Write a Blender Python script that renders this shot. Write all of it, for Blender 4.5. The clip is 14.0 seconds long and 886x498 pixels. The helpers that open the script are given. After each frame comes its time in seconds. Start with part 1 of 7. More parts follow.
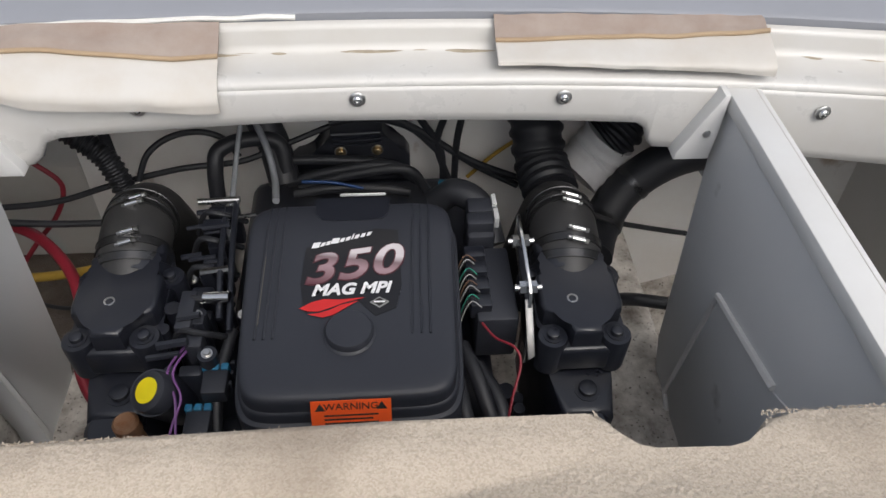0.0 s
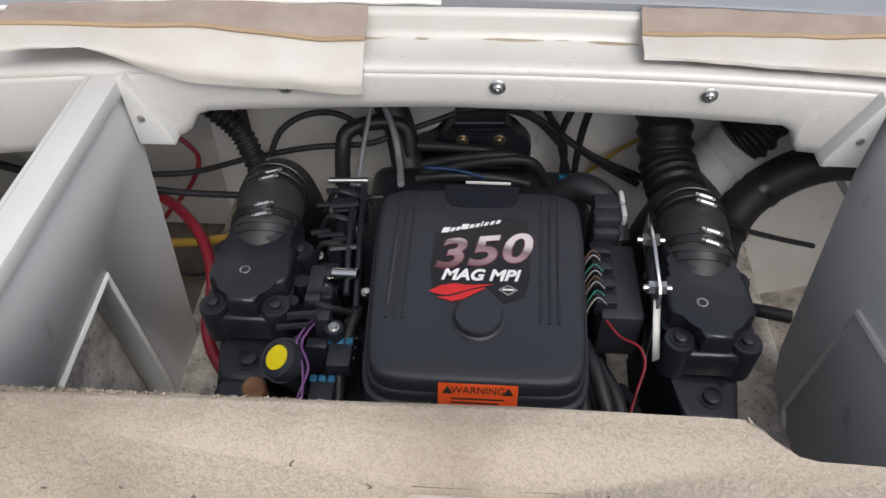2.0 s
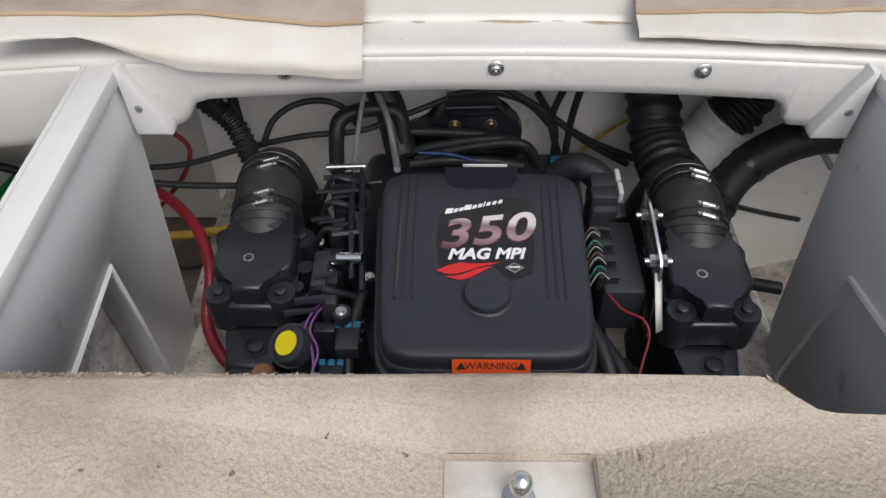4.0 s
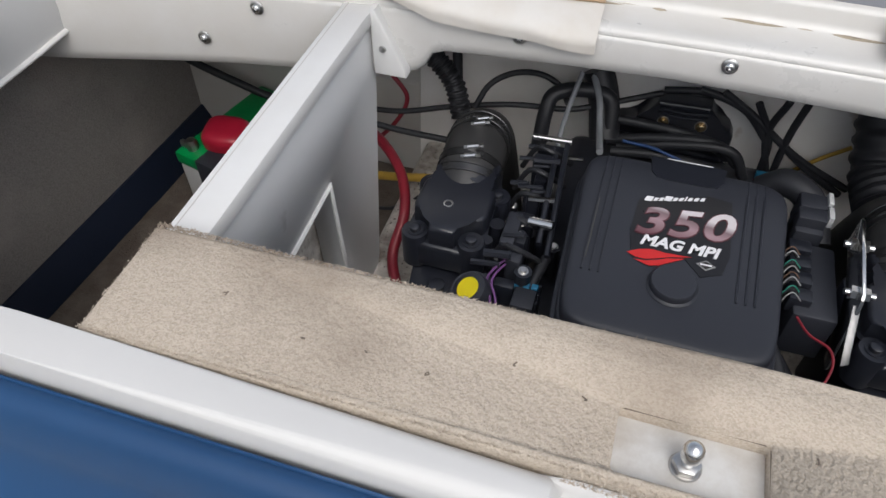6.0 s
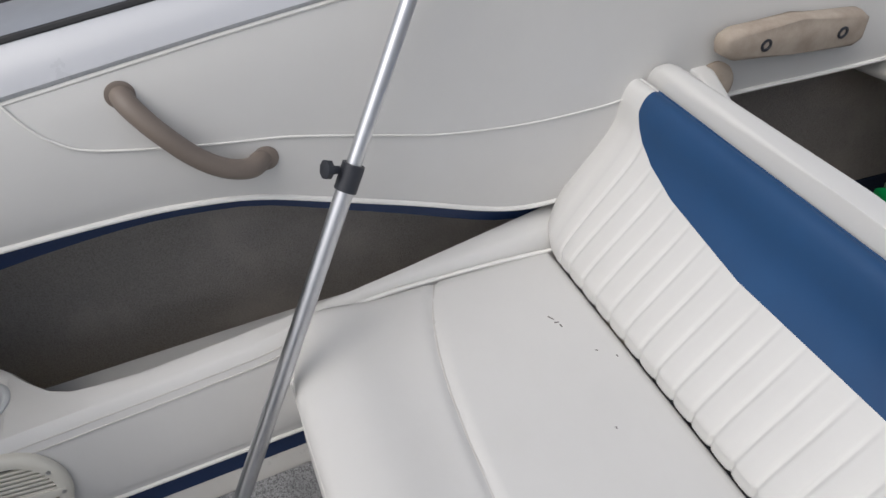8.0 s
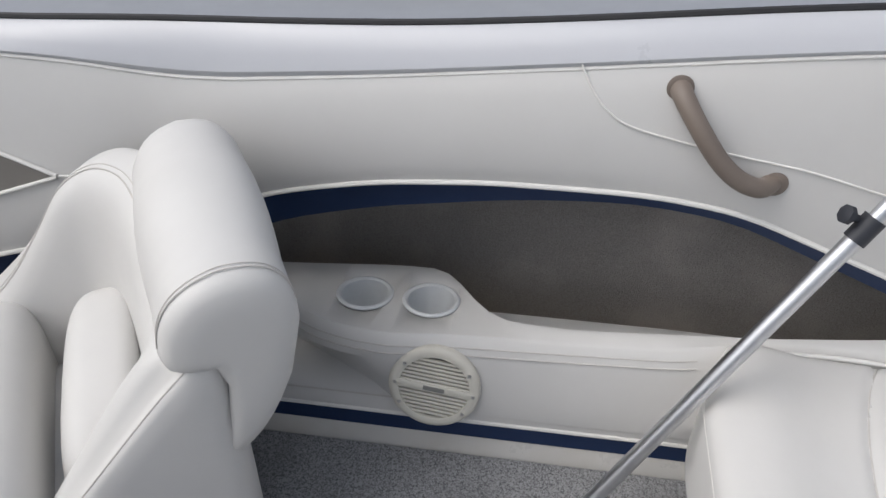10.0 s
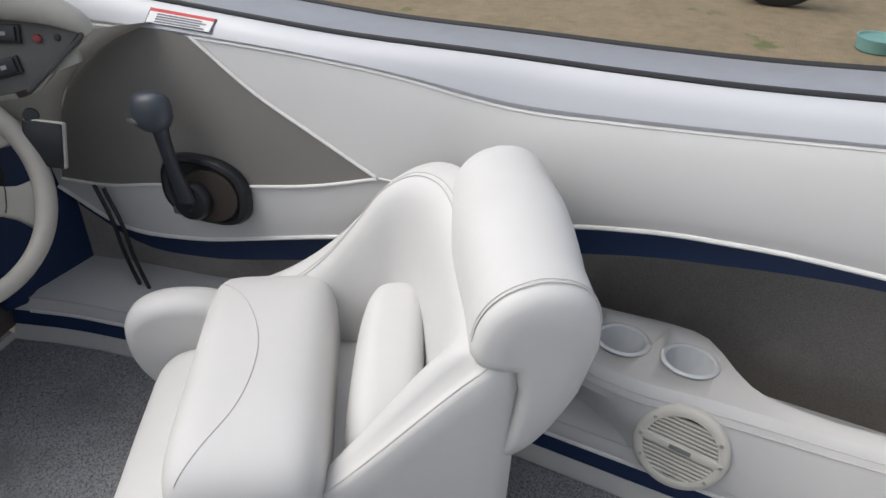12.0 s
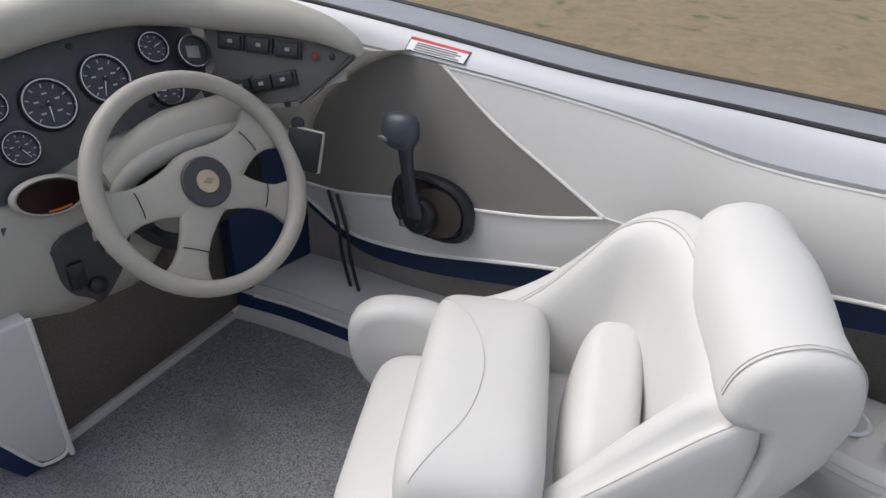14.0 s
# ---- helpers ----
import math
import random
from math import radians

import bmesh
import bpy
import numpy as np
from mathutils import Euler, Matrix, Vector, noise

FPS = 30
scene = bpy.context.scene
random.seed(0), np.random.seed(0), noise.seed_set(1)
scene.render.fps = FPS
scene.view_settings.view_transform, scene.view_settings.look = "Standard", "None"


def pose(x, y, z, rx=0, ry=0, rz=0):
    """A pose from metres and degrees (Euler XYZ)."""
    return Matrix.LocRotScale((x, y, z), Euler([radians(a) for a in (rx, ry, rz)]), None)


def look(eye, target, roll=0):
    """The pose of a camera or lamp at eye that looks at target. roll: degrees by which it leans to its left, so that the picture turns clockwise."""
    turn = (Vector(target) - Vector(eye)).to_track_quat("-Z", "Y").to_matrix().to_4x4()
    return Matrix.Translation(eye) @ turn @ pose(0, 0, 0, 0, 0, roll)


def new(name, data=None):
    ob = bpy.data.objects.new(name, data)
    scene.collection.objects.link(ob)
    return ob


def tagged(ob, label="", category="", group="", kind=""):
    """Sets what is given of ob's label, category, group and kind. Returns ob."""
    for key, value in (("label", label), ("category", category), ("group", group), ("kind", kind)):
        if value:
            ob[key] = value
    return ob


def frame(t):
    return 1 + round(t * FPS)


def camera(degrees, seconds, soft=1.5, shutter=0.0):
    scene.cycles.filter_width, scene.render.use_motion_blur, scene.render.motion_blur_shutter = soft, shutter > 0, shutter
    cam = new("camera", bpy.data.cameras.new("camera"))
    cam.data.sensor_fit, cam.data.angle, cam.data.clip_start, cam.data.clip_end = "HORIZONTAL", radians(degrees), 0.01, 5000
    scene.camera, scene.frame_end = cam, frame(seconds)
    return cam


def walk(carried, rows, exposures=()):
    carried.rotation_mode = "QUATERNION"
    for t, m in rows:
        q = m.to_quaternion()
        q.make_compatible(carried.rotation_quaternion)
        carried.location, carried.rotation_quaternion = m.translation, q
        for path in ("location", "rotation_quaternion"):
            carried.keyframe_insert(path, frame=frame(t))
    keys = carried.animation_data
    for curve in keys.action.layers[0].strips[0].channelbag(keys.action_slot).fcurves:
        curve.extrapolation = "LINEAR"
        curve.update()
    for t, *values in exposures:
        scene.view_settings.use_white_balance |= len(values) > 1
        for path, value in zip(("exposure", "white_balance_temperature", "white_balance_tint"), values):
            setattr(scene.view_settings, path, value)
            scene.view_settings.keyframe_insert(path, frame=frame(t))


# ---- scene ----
cam = camera(63.3, 14.0)
PATH = [
    (0, (0.019, 0.021, 1.091), (0.157, 1.38, -0.37), 2.3),
    (0.5, (-0.013, 0.013, 1.092), (0.019, 1.38, -0.367), 1.5),
    (1, (-0.038, 0.013, 1.09), (-0.072, 1.376, -0.373), 0.9),
    (1.5, (-0.048, 0.015, 1.086), (-0.115, 1.37, -0.384), 0.2),
    (2, (-0.046, 0.015, 1.085), (-0.127, 1.366, -0.388), -0.3),
    (2.5, (-0.046, 0.009, 1.086), (-0.124, 1.358, -0.388), -0.5),
    (4.8, (-0.101, -0.015, 1.078), (-0.085, 1.319, -0.412), 0.5),
    (5, (-0.094, -0.018, 1.083), (-0.11, 1.314, -0.409), 0.5),
    (5.5, (-0.092, -0.026, 1.084), (-0.26, 1.288, -0.414), 0.3),
    (6, (-0.13, -0.068, 1.085), (-0.545, 1.191, -0.412), -0.7),
    (6.5, (-0.171, -0.16, 1.087), (-0.879, 0.988, -0.39), -1.7),
    (7, (-0.205, -0.299, 1.113), (-1.192, 0.687, -0.32), -2.1),
    (7.5, (-0.183, -0.461, 1.12), (-1.42, 0.319, -0.245), -2.4),
    (8, (-0.131, -0.575, 1.12), (-1.54, -0.027, -0.189), -1.7),
    (8.5, (-0.101, -0.653, 1.118), (-1.603, -0.326, -0.161), -0.5),
    (9, (-0.088, -0.728, 1.121), (-1.634, -0.62, -0.143), 0.1),
    (9.2, (-0.089, -0.763, 1.122), (-1.64, -0.732, -0.139), 0.5),
    (11.3, (-0.002, -0.862, 1.111), (-1.511, -1.502, -0.035), 0.6),
    (11.5, (0.011, -0.889, 1.111), (-1.49, -1.567, -0.024), 0.9),
    (12, (0.037, -0.941, 1.118), (-1.431, -1.719, 0.004), 1.4),
    (12.5, (0.071, -0.978, 1.121), (-1.363, -1.847, 0.03), 1.9),
    (13, (0.094, -0.995, 1.122), (-1.296, -1.951, 0.047), 2.0),
    (13.5, (0.12, -1.028, 1.132), (-1.223, -2.059, 0.068), 2.3),
    (14, (0.164, -1.06, 1.142), (-1.132, -2.156, 0.085), 2.6),
]
walk(cam, [(t, look(eye, target, roll)) for t, eye, target, roll in PATH], [(0.0, 0.46, 6500, 10), (5.5, 0.44, 6450, 10), (6.5, 0.28, 6200, 10), (7.0, 0.18, 6250, 10), (8.2, 0.14, 6400, 10), (9.2, 0.26, 6400, 10), (11.3, 0.44, 6400, 10), (14.0, 0.51, 6400, 10)])

# ---- light: overcast sky ----
world = bpy.data.worlds.new("overcast_sky")
scene.world = world
world.use_nodes = True
wn, wl = world.node_tree.nodes, world.node_tree.links
wn.clear()
sky = wn.new("ShaderNodeTexSky")
sky.sky_type = "NISHITA"
sky.sun_disc = False
sky.sun_elevation = radians(54)
sky.sun_rotation = radians(155)
sky.dust_density = 4.0
grey = wn.new("ShaderNodeHueSaturation")
grey.inputs["Saturation"].default_value = 0.42
bgd = wn.new("ShaderNodeBackground")
bgd.inputs["Strength"].default_value = 0.125
wout = wn.new("ShaderNodeOutputWorld")
wl.new(sky.outputs[0], grey.inputs["Color"])
wl.new(grey.outputs[0], bgd.inputs["Color"])
wl.new(bgd.outputs[0], wout.inputs["Surface"])
sun_data = bpy.data.lights.new("sun", "SUN")
sun_data.energy = 0.8
sun_data.angle = radians(60)
sun_data.color = (1.0, 0.97, 0.93)
sun = new("sun", sun_data)
sun.matrix_world = look((1.5, -3.3, 4.8), (0, 0, 0))


# ---- materials ----
def material(name, color, rough=0.5, metal=0.0, coat=0.0):
    m = bpy.data.materials.new(name)
    m.use_nodes = True
    b = m.node_tree.nodes["Principled BSDF"]
    b.inputs["Base Color"].default_value = (*color, 1)
    b.inputs["Roughness"].default_value = rough
    b.inputs["Metallic"].default_value = metal
    b.inputs["Coat Weight"].default_value = coat
    return m


def surface(name, color, other, rough=0.5, metal=0.0, scale=6.0, grain=300.0, bump=0.1, dist=0.0006, amount=0.6,
            spots=None, spot_scale=30.0, spot_at=0.68, coat=0.0, rough_var=0.12):
    """Two colours mixed by coarse noise, a fine grain with relief, optional darker spots."""
    m = material(name, color, rough, metal, coat)
    n, l = m.node_tree.nodes, m.node_tree.links
    b = n["Principled BSDF"]
    tc = n.new("ShaderNodeTexCoord")
    big = n.new("ShaderNodeTexNoise")
    big.inputs["Scale"].default_value = scale
    big.inputs["Detail"].default_value = 6
    big.inputs["Roughness"].default_value = 0.65
    fine = n.new("ShaderNodeTexNoise")
    fine.inputs["Scale"].default_value = grain
    fine.inputs["Detail"].default_value = 3
    l.new(tc.outputs["Object"], big.inputs["Vector"])
    l.new(tc.outputs["Object"], fine.inputs["Vector"])
    ramp = n.new("ShaderNodeMapRange")
    ramp.inputs["From Min"].default_value = 0.35
    ramp.inputs["From Max"].default_value = 0.72
    ramp.inputs["To Max"].default_value = amount
    l.new(big.outputs["Fac"], ramp.inputs["Value"])
    mix = n.new("ShaderNodeMix")
    mix.data_type = "RGBA"
    mix.inputs[6].default_value = (*color, 1)
    mix.inputs[7].default_value = (*other, 1)
    l.new(ramp.outputs[0], mix.inputs[0])
    last = mix.outputs[2]
    if spots:
        sn = n.new("ShaderNodeTexNoise")
        sn.inputs["Scale"].default_value = spot_scale
        sn.inputs["Detail"].default_value = 4
        l.new(tc.outputs["Object"], sn.inputs["Vector"])
        sr = n.new("ShaderNodeMapRange")
        sr.inputs["From Min"].default_value = spot_at
        sr.inputs["From Max"].default_value = spot_at + 0.07
        l.new(sn.outputs["Fac"], sr.inputs["Value"])
        sm = n.new("ShaderNodeMix")
        sm.data_type = "RGBA"
        sm.inputs[7].default_value = (*spots, 1)
        l.new(last, sm.inputs[6])
        l.new(sr.outputs[0], sm.inputs[0])
        last = sm.outputs[2]
    l.new(last, b.inputs["Base Color"])
    rr = n.new("ShaderNodeMapRange")
    rr.inputs["To Min"].default_value = max(0.02, rough - rough_var)
    rr.inputs["To Max"].default_value = min(1.0, rough + rough_var)
    l.new(big.outputs["Fac"], rr.inputs["Value"])
    l.new(rr.outputs[0], b.inputs["Roughness"])
    bp = n.new("ShaderNodeBump")
    bp.inputs["Strength"].default_value = bump
    bp.inputs["Distance"].default_value = dist
    l.new(fine.outputs["Fac"], bp.inputs["Height"])
    l.new(bp.outputs[0], b.inputs["Normal"])
    return m


def carpet(name, dark, light, scale, spread=0.12, stain=None):
    """Looped pile: cells of two tones with relief, and broad stains."""
    m = material(name, light, 0.95)
    n, l = m.node_tree.nodes, m.node_tree.links
    b = n["Principled BSDF"]
    b.inputs["Specular IOR Level"].default_value = 0.15
    tc = n.new("ShaderNodeTexCoord")
    v = n.new("ShaderNodeTexVoronoi")
    v.inputs["Scale"].default_value = scale
    nz = n.new("ShaderNodeTexNoise")
    nz.inputs["Scale"].default_value = scale * 0.35
    nz.inputs["Detail"].default_value = 5
    big = n.new("ShaderNodeTexNoise")
    big.inputs["Scale"].default_value = 5
    big.inputs["Detail"].default_value = 6
    for k in (v, nz, big):
        l.new(tc.outputs["Object"], k.inputs["Vector"])
    sep = n.new("ShaderNodeSeparateColor")
    l.new(v.outputs["Color"], sep.inputs[0])
    add = n.new("ShaderNodeMath")
    add.operation = "ADD"
    l.new(sep.outputs[0], add.inputs[0])
    l.new(nz.outputs["Fac"], add.inputs[1])
    mr = n.new("ShaderNodeMapRange")
    mr.inputs["From Min"].default_value = 0.5
    mr.inputs["From Max"].default_value = 1.25
    l.new(add.outputs[0], mr.inputs["Value"])
    mix = n.new("ShaderNodeMix")
    mix.data_type = "RGBA"
    mix.inputs[6].default_value = (*dark, 1)
    mix.inputs[7].default_value = (*light, 1)
    l.new(mr.outputs[0], mix.inputs[0])
    sm = n.new("ShaderNodeMix")
    sm.data_type = "RGBA"
    st = stain or tuple(c * 0.6 for c in dark)
    sm.inputs[7].default_value = (*st, 1)
    sr = n.new("ShaderNodeMapRange")
    sr.inputs["From Min"].default_value = 0.5
    sr.inputs["From Max"].default_value = 0.74
    sr.inputs["To Max"].default_value = 0.85
    l.new(big.outputs["Fac"], sr.inputs["Value"])
    l.new(sr.outputs[0], sm.inputs[0])
    l.new(mix.outputs[2], sm.inputs[6])
    l.new(sm.outputs[2], b.inputs["Base Color"])
    bp = n.new("ShaderNodeBump")
    bp.inputs["Strength"].default_value = 0.8
    bp.inputs["Distance"].default_value = 0.003
    l.new(add.outputs[0], bp.inputs["Height"])
    l.new(bp.outputs[0], b.inputs["Normal"])
    return m


VINYL = surface("white_vinyl", (0.61, 0.603, 0.588), (0.54, 0.53, 0.51), 0.5, scale=5, grain=900, bump=0.12, dist=0.0004, amount=0.35)
VINYL_OLD = surface("aged_vinyl", (0.57, 0.55, 0.515), (0.45, 0.385, 0.305), 0.45, scale=9, grain=700, bump=0.15, dist=0.0005, amount=0.5)
VINYL_BACK = surface("vinyl_backing", (0.36, 0.30, 0.26), (0.27, 0.20, 0.165), 0.9, scale=14, grain=500, bump=0.4, amount=0.8)
VINYL_BLUE = surface("blue_vinyl", (0.004, 0.043, 0.125), (0.008, 0.06, 0.165), 0.6, scale=6, grain=900, bump=0.15, dist=0.0004, amount=0.7)
NAVY = surface("navy_vinyl", (0.006, 0.022, 0.075), (0.009, 0.03, 0.09), 0.5, scale=10, grain=600, bump=0.1)
GREY_VINYL = surface("grey_vinyl", (0.195, 0.183, 0.168), (0.175, 0.163, 0.15), 0.55, scale=8, grain=900, bump=0.15, dist=0.0004)
GELCOAT = surface("white_gelcoat", (0.58, 0.57, 0.548), (0.49, 0.455, 0.395), 0.3, scale=7, grain=60, bump=0.03, amount=0.45, coat=0.3)
GELCOAT_DIRTY = surface("dirty_gelcoat", (0.68, 0.65, 0.60), (0.15, 0.12, 0.098), 0.65, scale=20, grain=120, bump=0.5, dist=0.003, amount=0.95,
                        spots=(0.06, 0.05, 0.042), spot_scale=160, spot_at=0.63)
PANEL = surface("painted_panel", (0.64, 0.645, 0.65), (0.57, 0.57, 0.565), 0.42, scale=4, grain=200, bump=0.05, amount=0.4,
                spots=(0.25, 0.24, 0.23), spot_scale=7, spot_at=0.72)
PANEL_EDGE = surface("panel_edge", (0.66, 0.66, 0.65), (0.59, 0.58, 0.56), 0.4, scale=8, grain=200, bump=0.05)
SILVER = surface("silver_gelcoat", (0.50, 0.51, 0.54), (0.46, 0.47, 0.50), 0.32, scale=5, grain=1500, bump=0.05, dist=0.0002, amount=0.4, coat=0.4)
DECK_GREY = surface("grey_gelcoat", (0.27, 0.28, 0.31), (0.24, 0.25, 0.27), 0.4, scale=6, grain=900, bump=0.05, coat=0.2)
RUBBER = surface("black_rubber", (0.016, 0.016, 0.018), (0.03, 0.03, 0.03), 0.55, scale=30, grain=300, bump=0.2)
BEIGE_CARPET = carpet("beige_carpet", (0.44, 0.375, 0.30), (0.54, 0.47, 0.385), 620, stain=(0.25, 0.20, 0.155))
LINER_CARPET = carpet("liner_carpet", (0.26, 0.242, 0.228), (0.36, 0.338, 0.32), 650, stain=(0.46, 0.425, 0.395))
# Dark brown pile, darkened further: the shade under the console is in the colour.
SHADED_FOOT_CARPET = carpet("shaded_bulkhead_carpet", (0.115, 0.10, 0.088), (0.165, 0.145, 0.13), 600, stain=(0.10, 0.085, 0.07))
SOLE_CARPET = carpet("sole_carpet", (0.12, 0.122, 0.128), (0.35, 0.352, 0.36), 480, stain=(0.17, 0.17, 0.174))
STITCH = material("stitching", (0.52, 0.50, 0.475), 0.8)
PIPING = surface("white_piping", (0.78, 0.77, 0.74), (0.68, 0.66, 0.62), 0.35, scale=20, grain=300, bump=0.05)
CHROME = surface("chrome", (0.75, 0.75, 0.74), (0.5, 0.5, 0.5), 0.16, metal=1.0, scale=30, grain=400, bump=0.03)
STEEL = surface("stainless_steel", (0.6, 0.6, 0.59), (0.42, 0.4, 0.38), 0.3, metal=1.0, scale=40, grain=400, bump=0.08)
ALUMINIUM = surface("brushed_aluminium", (0.62, 0.63, 0.65), (0.5, 0.5, 0.52), 0.34, metal=1.0, scale=25, grain=600, bump=0.08)


# ---- mesh helpers ----
def finish(bm, angle=40):
    bmesh.ops.recalc_face_normals(bm, faces=bm.faces)
    for f in bm.faces:
        f.smooth = True
    for e in bm.edges:
        if len(e.link_faces) == 2 and e.calc_face_angle(0) > radians(angle):
            e.smooth = False


def mesh_ob(name, bm, mat, angle=40):
    finish(bm, angle)
    me = bpy.data.meshes.new(name)
    bm.to_mesh(me)
    bm.free()
    me.materials.append(mat)
    return new(name, me)


def part(name, bm, mat, parent, label="", angle=40):
    ob = mesh_ob(name, bm, mat, angle)
    ob.parent = parent
    return tagged(ob, label)


def thing(name, bm, mat, label, category, group="", kind="", angle=40):
    return tagged(mesh_ob(name, bm, mat, angle), label, category, group, kind)


def group_of(name, label, category, at=(0, 0, 0), group="", kind=""):
    """An Empty at a thing's base; its parts are built in world coordinates and parented to it."""
    ob = new(name)
    ob.empty_display_size = 0.05
    return tagged(ob, label, category, group, kind)


def box(x0, x1, y0, y1, z0, z1, r=0.004, seg=2, m=None, bm=None):
    b2 = bmesh.new()
    bmesh.ops.create_cube(b2, size=1)
    bmesh.ops.transform(b2, verts=b2.verts, matrix=Matrix.Translation(((x0 + x1) / 2, (y0 + y1) / 2, (z0 + z1) / 2)) @ Matrix.Diagonal((x1 - x0, y1 - y0, z1 - z0, 1)))
    if r > 0:
        bmesh.ops.bevel(b2, geom=b2.edges[:], offset=r, segments=seg, profile=0.5, affect="EDGES")
    if m:
        bmesh.ops.transform(b2, verts=b2.verts, matrix=m)
    return merge(bm, b2)


def merge(bm, b2):
    if bm is None:
        return b2
    me = bpy.data.meshes.new("tmp")
    b2.to_mesh(me)
    b2.free()
    bm.from_mesh(me)
    bpy.data.meshes.remove(me)
    return bm


def loft(rings, closed=True, caps=True, bm=None):
    """Rings of equally many points, joined in order; closed: each ring is a loop."""
    bm = bm or bmesh.new()
    rows = [[bm.verts.new(p) for p in ring] for ring in rings]
    n = len(rows[0])
    for a, b in zip(rows, rows[1:]):
        for i in range(n if closed else n - 1):
            j = (i + 1) % n
            bm.faces.new((a[i], a[j], b[j], b[i]))
    if closed and caps:
        bm.faces.new(rows[0][::-1])
        bm.faces.new(rows[-1])
    return bm


def smooth_path(pts, n=8):
    """Catmull-Rom through the points."""
    p = [Vector(q) for q in pts]
    if len(p) < 3:
        return p
    p = [p[0] * 2 - p[1]] + p + [p[-1] * 2 - p[-2]]
    out = []
    for i in range(1, len(p) - 2):
        a, b, c, d = p[i - 1:i + 3]
        for k in range(n):
            t = k / n
            out.append(0.5 * ((2 * b) + (c - a) * t + (2 * a - 5 * b + 4 * c - d) * t * t + (3 * b - a - 3 * c + d) * t ** 3))
    out.append(p[-2])
    return out


def tube(pts, radius, sides=10, n=8, smooth=True, bm=None, ribs=0.0, pitch=0.0, flat=1.0):
    """A round bar along a path; radius: a number or a function of 0..1; ribs: depth of rings of the given pitch."""
    path = smooth_path(pts, n) if smooth else [Vector(q) for q in pts]
    if ribs:
        dense, step = [], pitch / 4
        for a, b in zip(path, path[1:]):
            k = max(1, int((b - a).length / step))
            dense += [a.lerp(b, i / k) for i in range(k)]
        path = dense + [path[-1]]
    bm = bm or bmesh.new()
    rings, up, run = [], None, 0.0
    for i, p in enumerate(path):
        d = (path[min(i + 1, len(path) - 1)] - path[max(i - 1, 0)]).normalized()
        if up is None:
            up = Vector((0, 0, 1)) if abs(d.z) < 0.9 else Vector((1, 0, 0))
        side = d.cross(up).normalized()
        up = side.cross(d).normalized()
        r = radius(i / max(1, len(path) - 1)) if callable(radius) else radius
        if ribs:
            r += ribs * (1 if i % 4 < 2 else -1)
        rings.append([p + side * (r * math.cos(a)) + up * (r * flat * math.sin(a)) for a in (2 * math.pi * k / sides for k in range(sides))])
    return loft(rings, bm=bm)


def ring_lathe(profile, m, sides=40):
    """A turned ring: the profile is a closed loop."""
    rings = [[m @ Vector((r * math.cos(2 * math.pi * k / sides), r * math.sin(2 * math.pi * k / sides), h)) for k in range(sides)] for r, h in profile]
    return loft(rings + [rings[0]], caps=False)


def lathe(profile, m=None, sides=24, bm=None):
    """Turns (radius, height) pairs about z, then moves by m."""
    m = m or Matrix()
    rings = [[m @ Vector((max(r, 1e-4) * math.cos(2 * math.pi * k / sides), max(r, 1e-4) * math.sin(2 * math.pi * k / sides), h)) for k in range(sides)] for r, h in profile]
    return loft(rings, bm=bm)


def disc(r, h, m=None, bevel=0.001, sides=24, bm=None):
    return lathe([(r - bevel, 0), (r, bevel), (r, h - bevel), (r - bevel, h)], m, sides, bm)


def prism(poly, axis, a, b, r=0.0, seg=2, bm=None, m=None):
    """A flat outline pushed along an axis from a to b. poly gives the two other coordinates in x, y, z order."""
    b2 = bmesh.new()

    def at(p, v):
        q = list(p)
        q.insert("xyz".index(axis), v)
        return q
    lo = [b2.verts.new(at(p, a)) for p in poly]
    hi = [b2.verts.new(at(p, b)) for p in poly]
    n = len(poly)
    for i in range(n):
        j = (i + 1) % n
        b2.faces.new((lo[i], lo[j], hi[j], hi[i]))
    f0, f1 = b2.faces.new(lo[::-1]), b2.faces.new(hi)
    if r > 0:
        es = list({e for f in (f0, f1) for e in f.edges})
        bmesh.ops.bevel(b2, geom=es, offset=r, segments=seg, profile=0.5, affect="EDGES")
    if m:
        bmesh.ops.transform(b2, verts=b2.verts, matrix=m)
    return merge(bm, b2)


def grid(fn, nu, nv, bm=None):
    """A sheet fn(u, v), u and v in 0..1."""
    bm = bm or bmesh.new()
    rows = [[bm.verts.new(fn(i / nu, j / nv)) for j in range(nv + 1)] for i in range(nu + 1)]
    for i in range(nu):
        for j in range(nv):
            bm.faces.new((rows[i][j], rows[i + 1][j], rows[i + 1][j + 1], rows[i][j + 1]))
    return bm


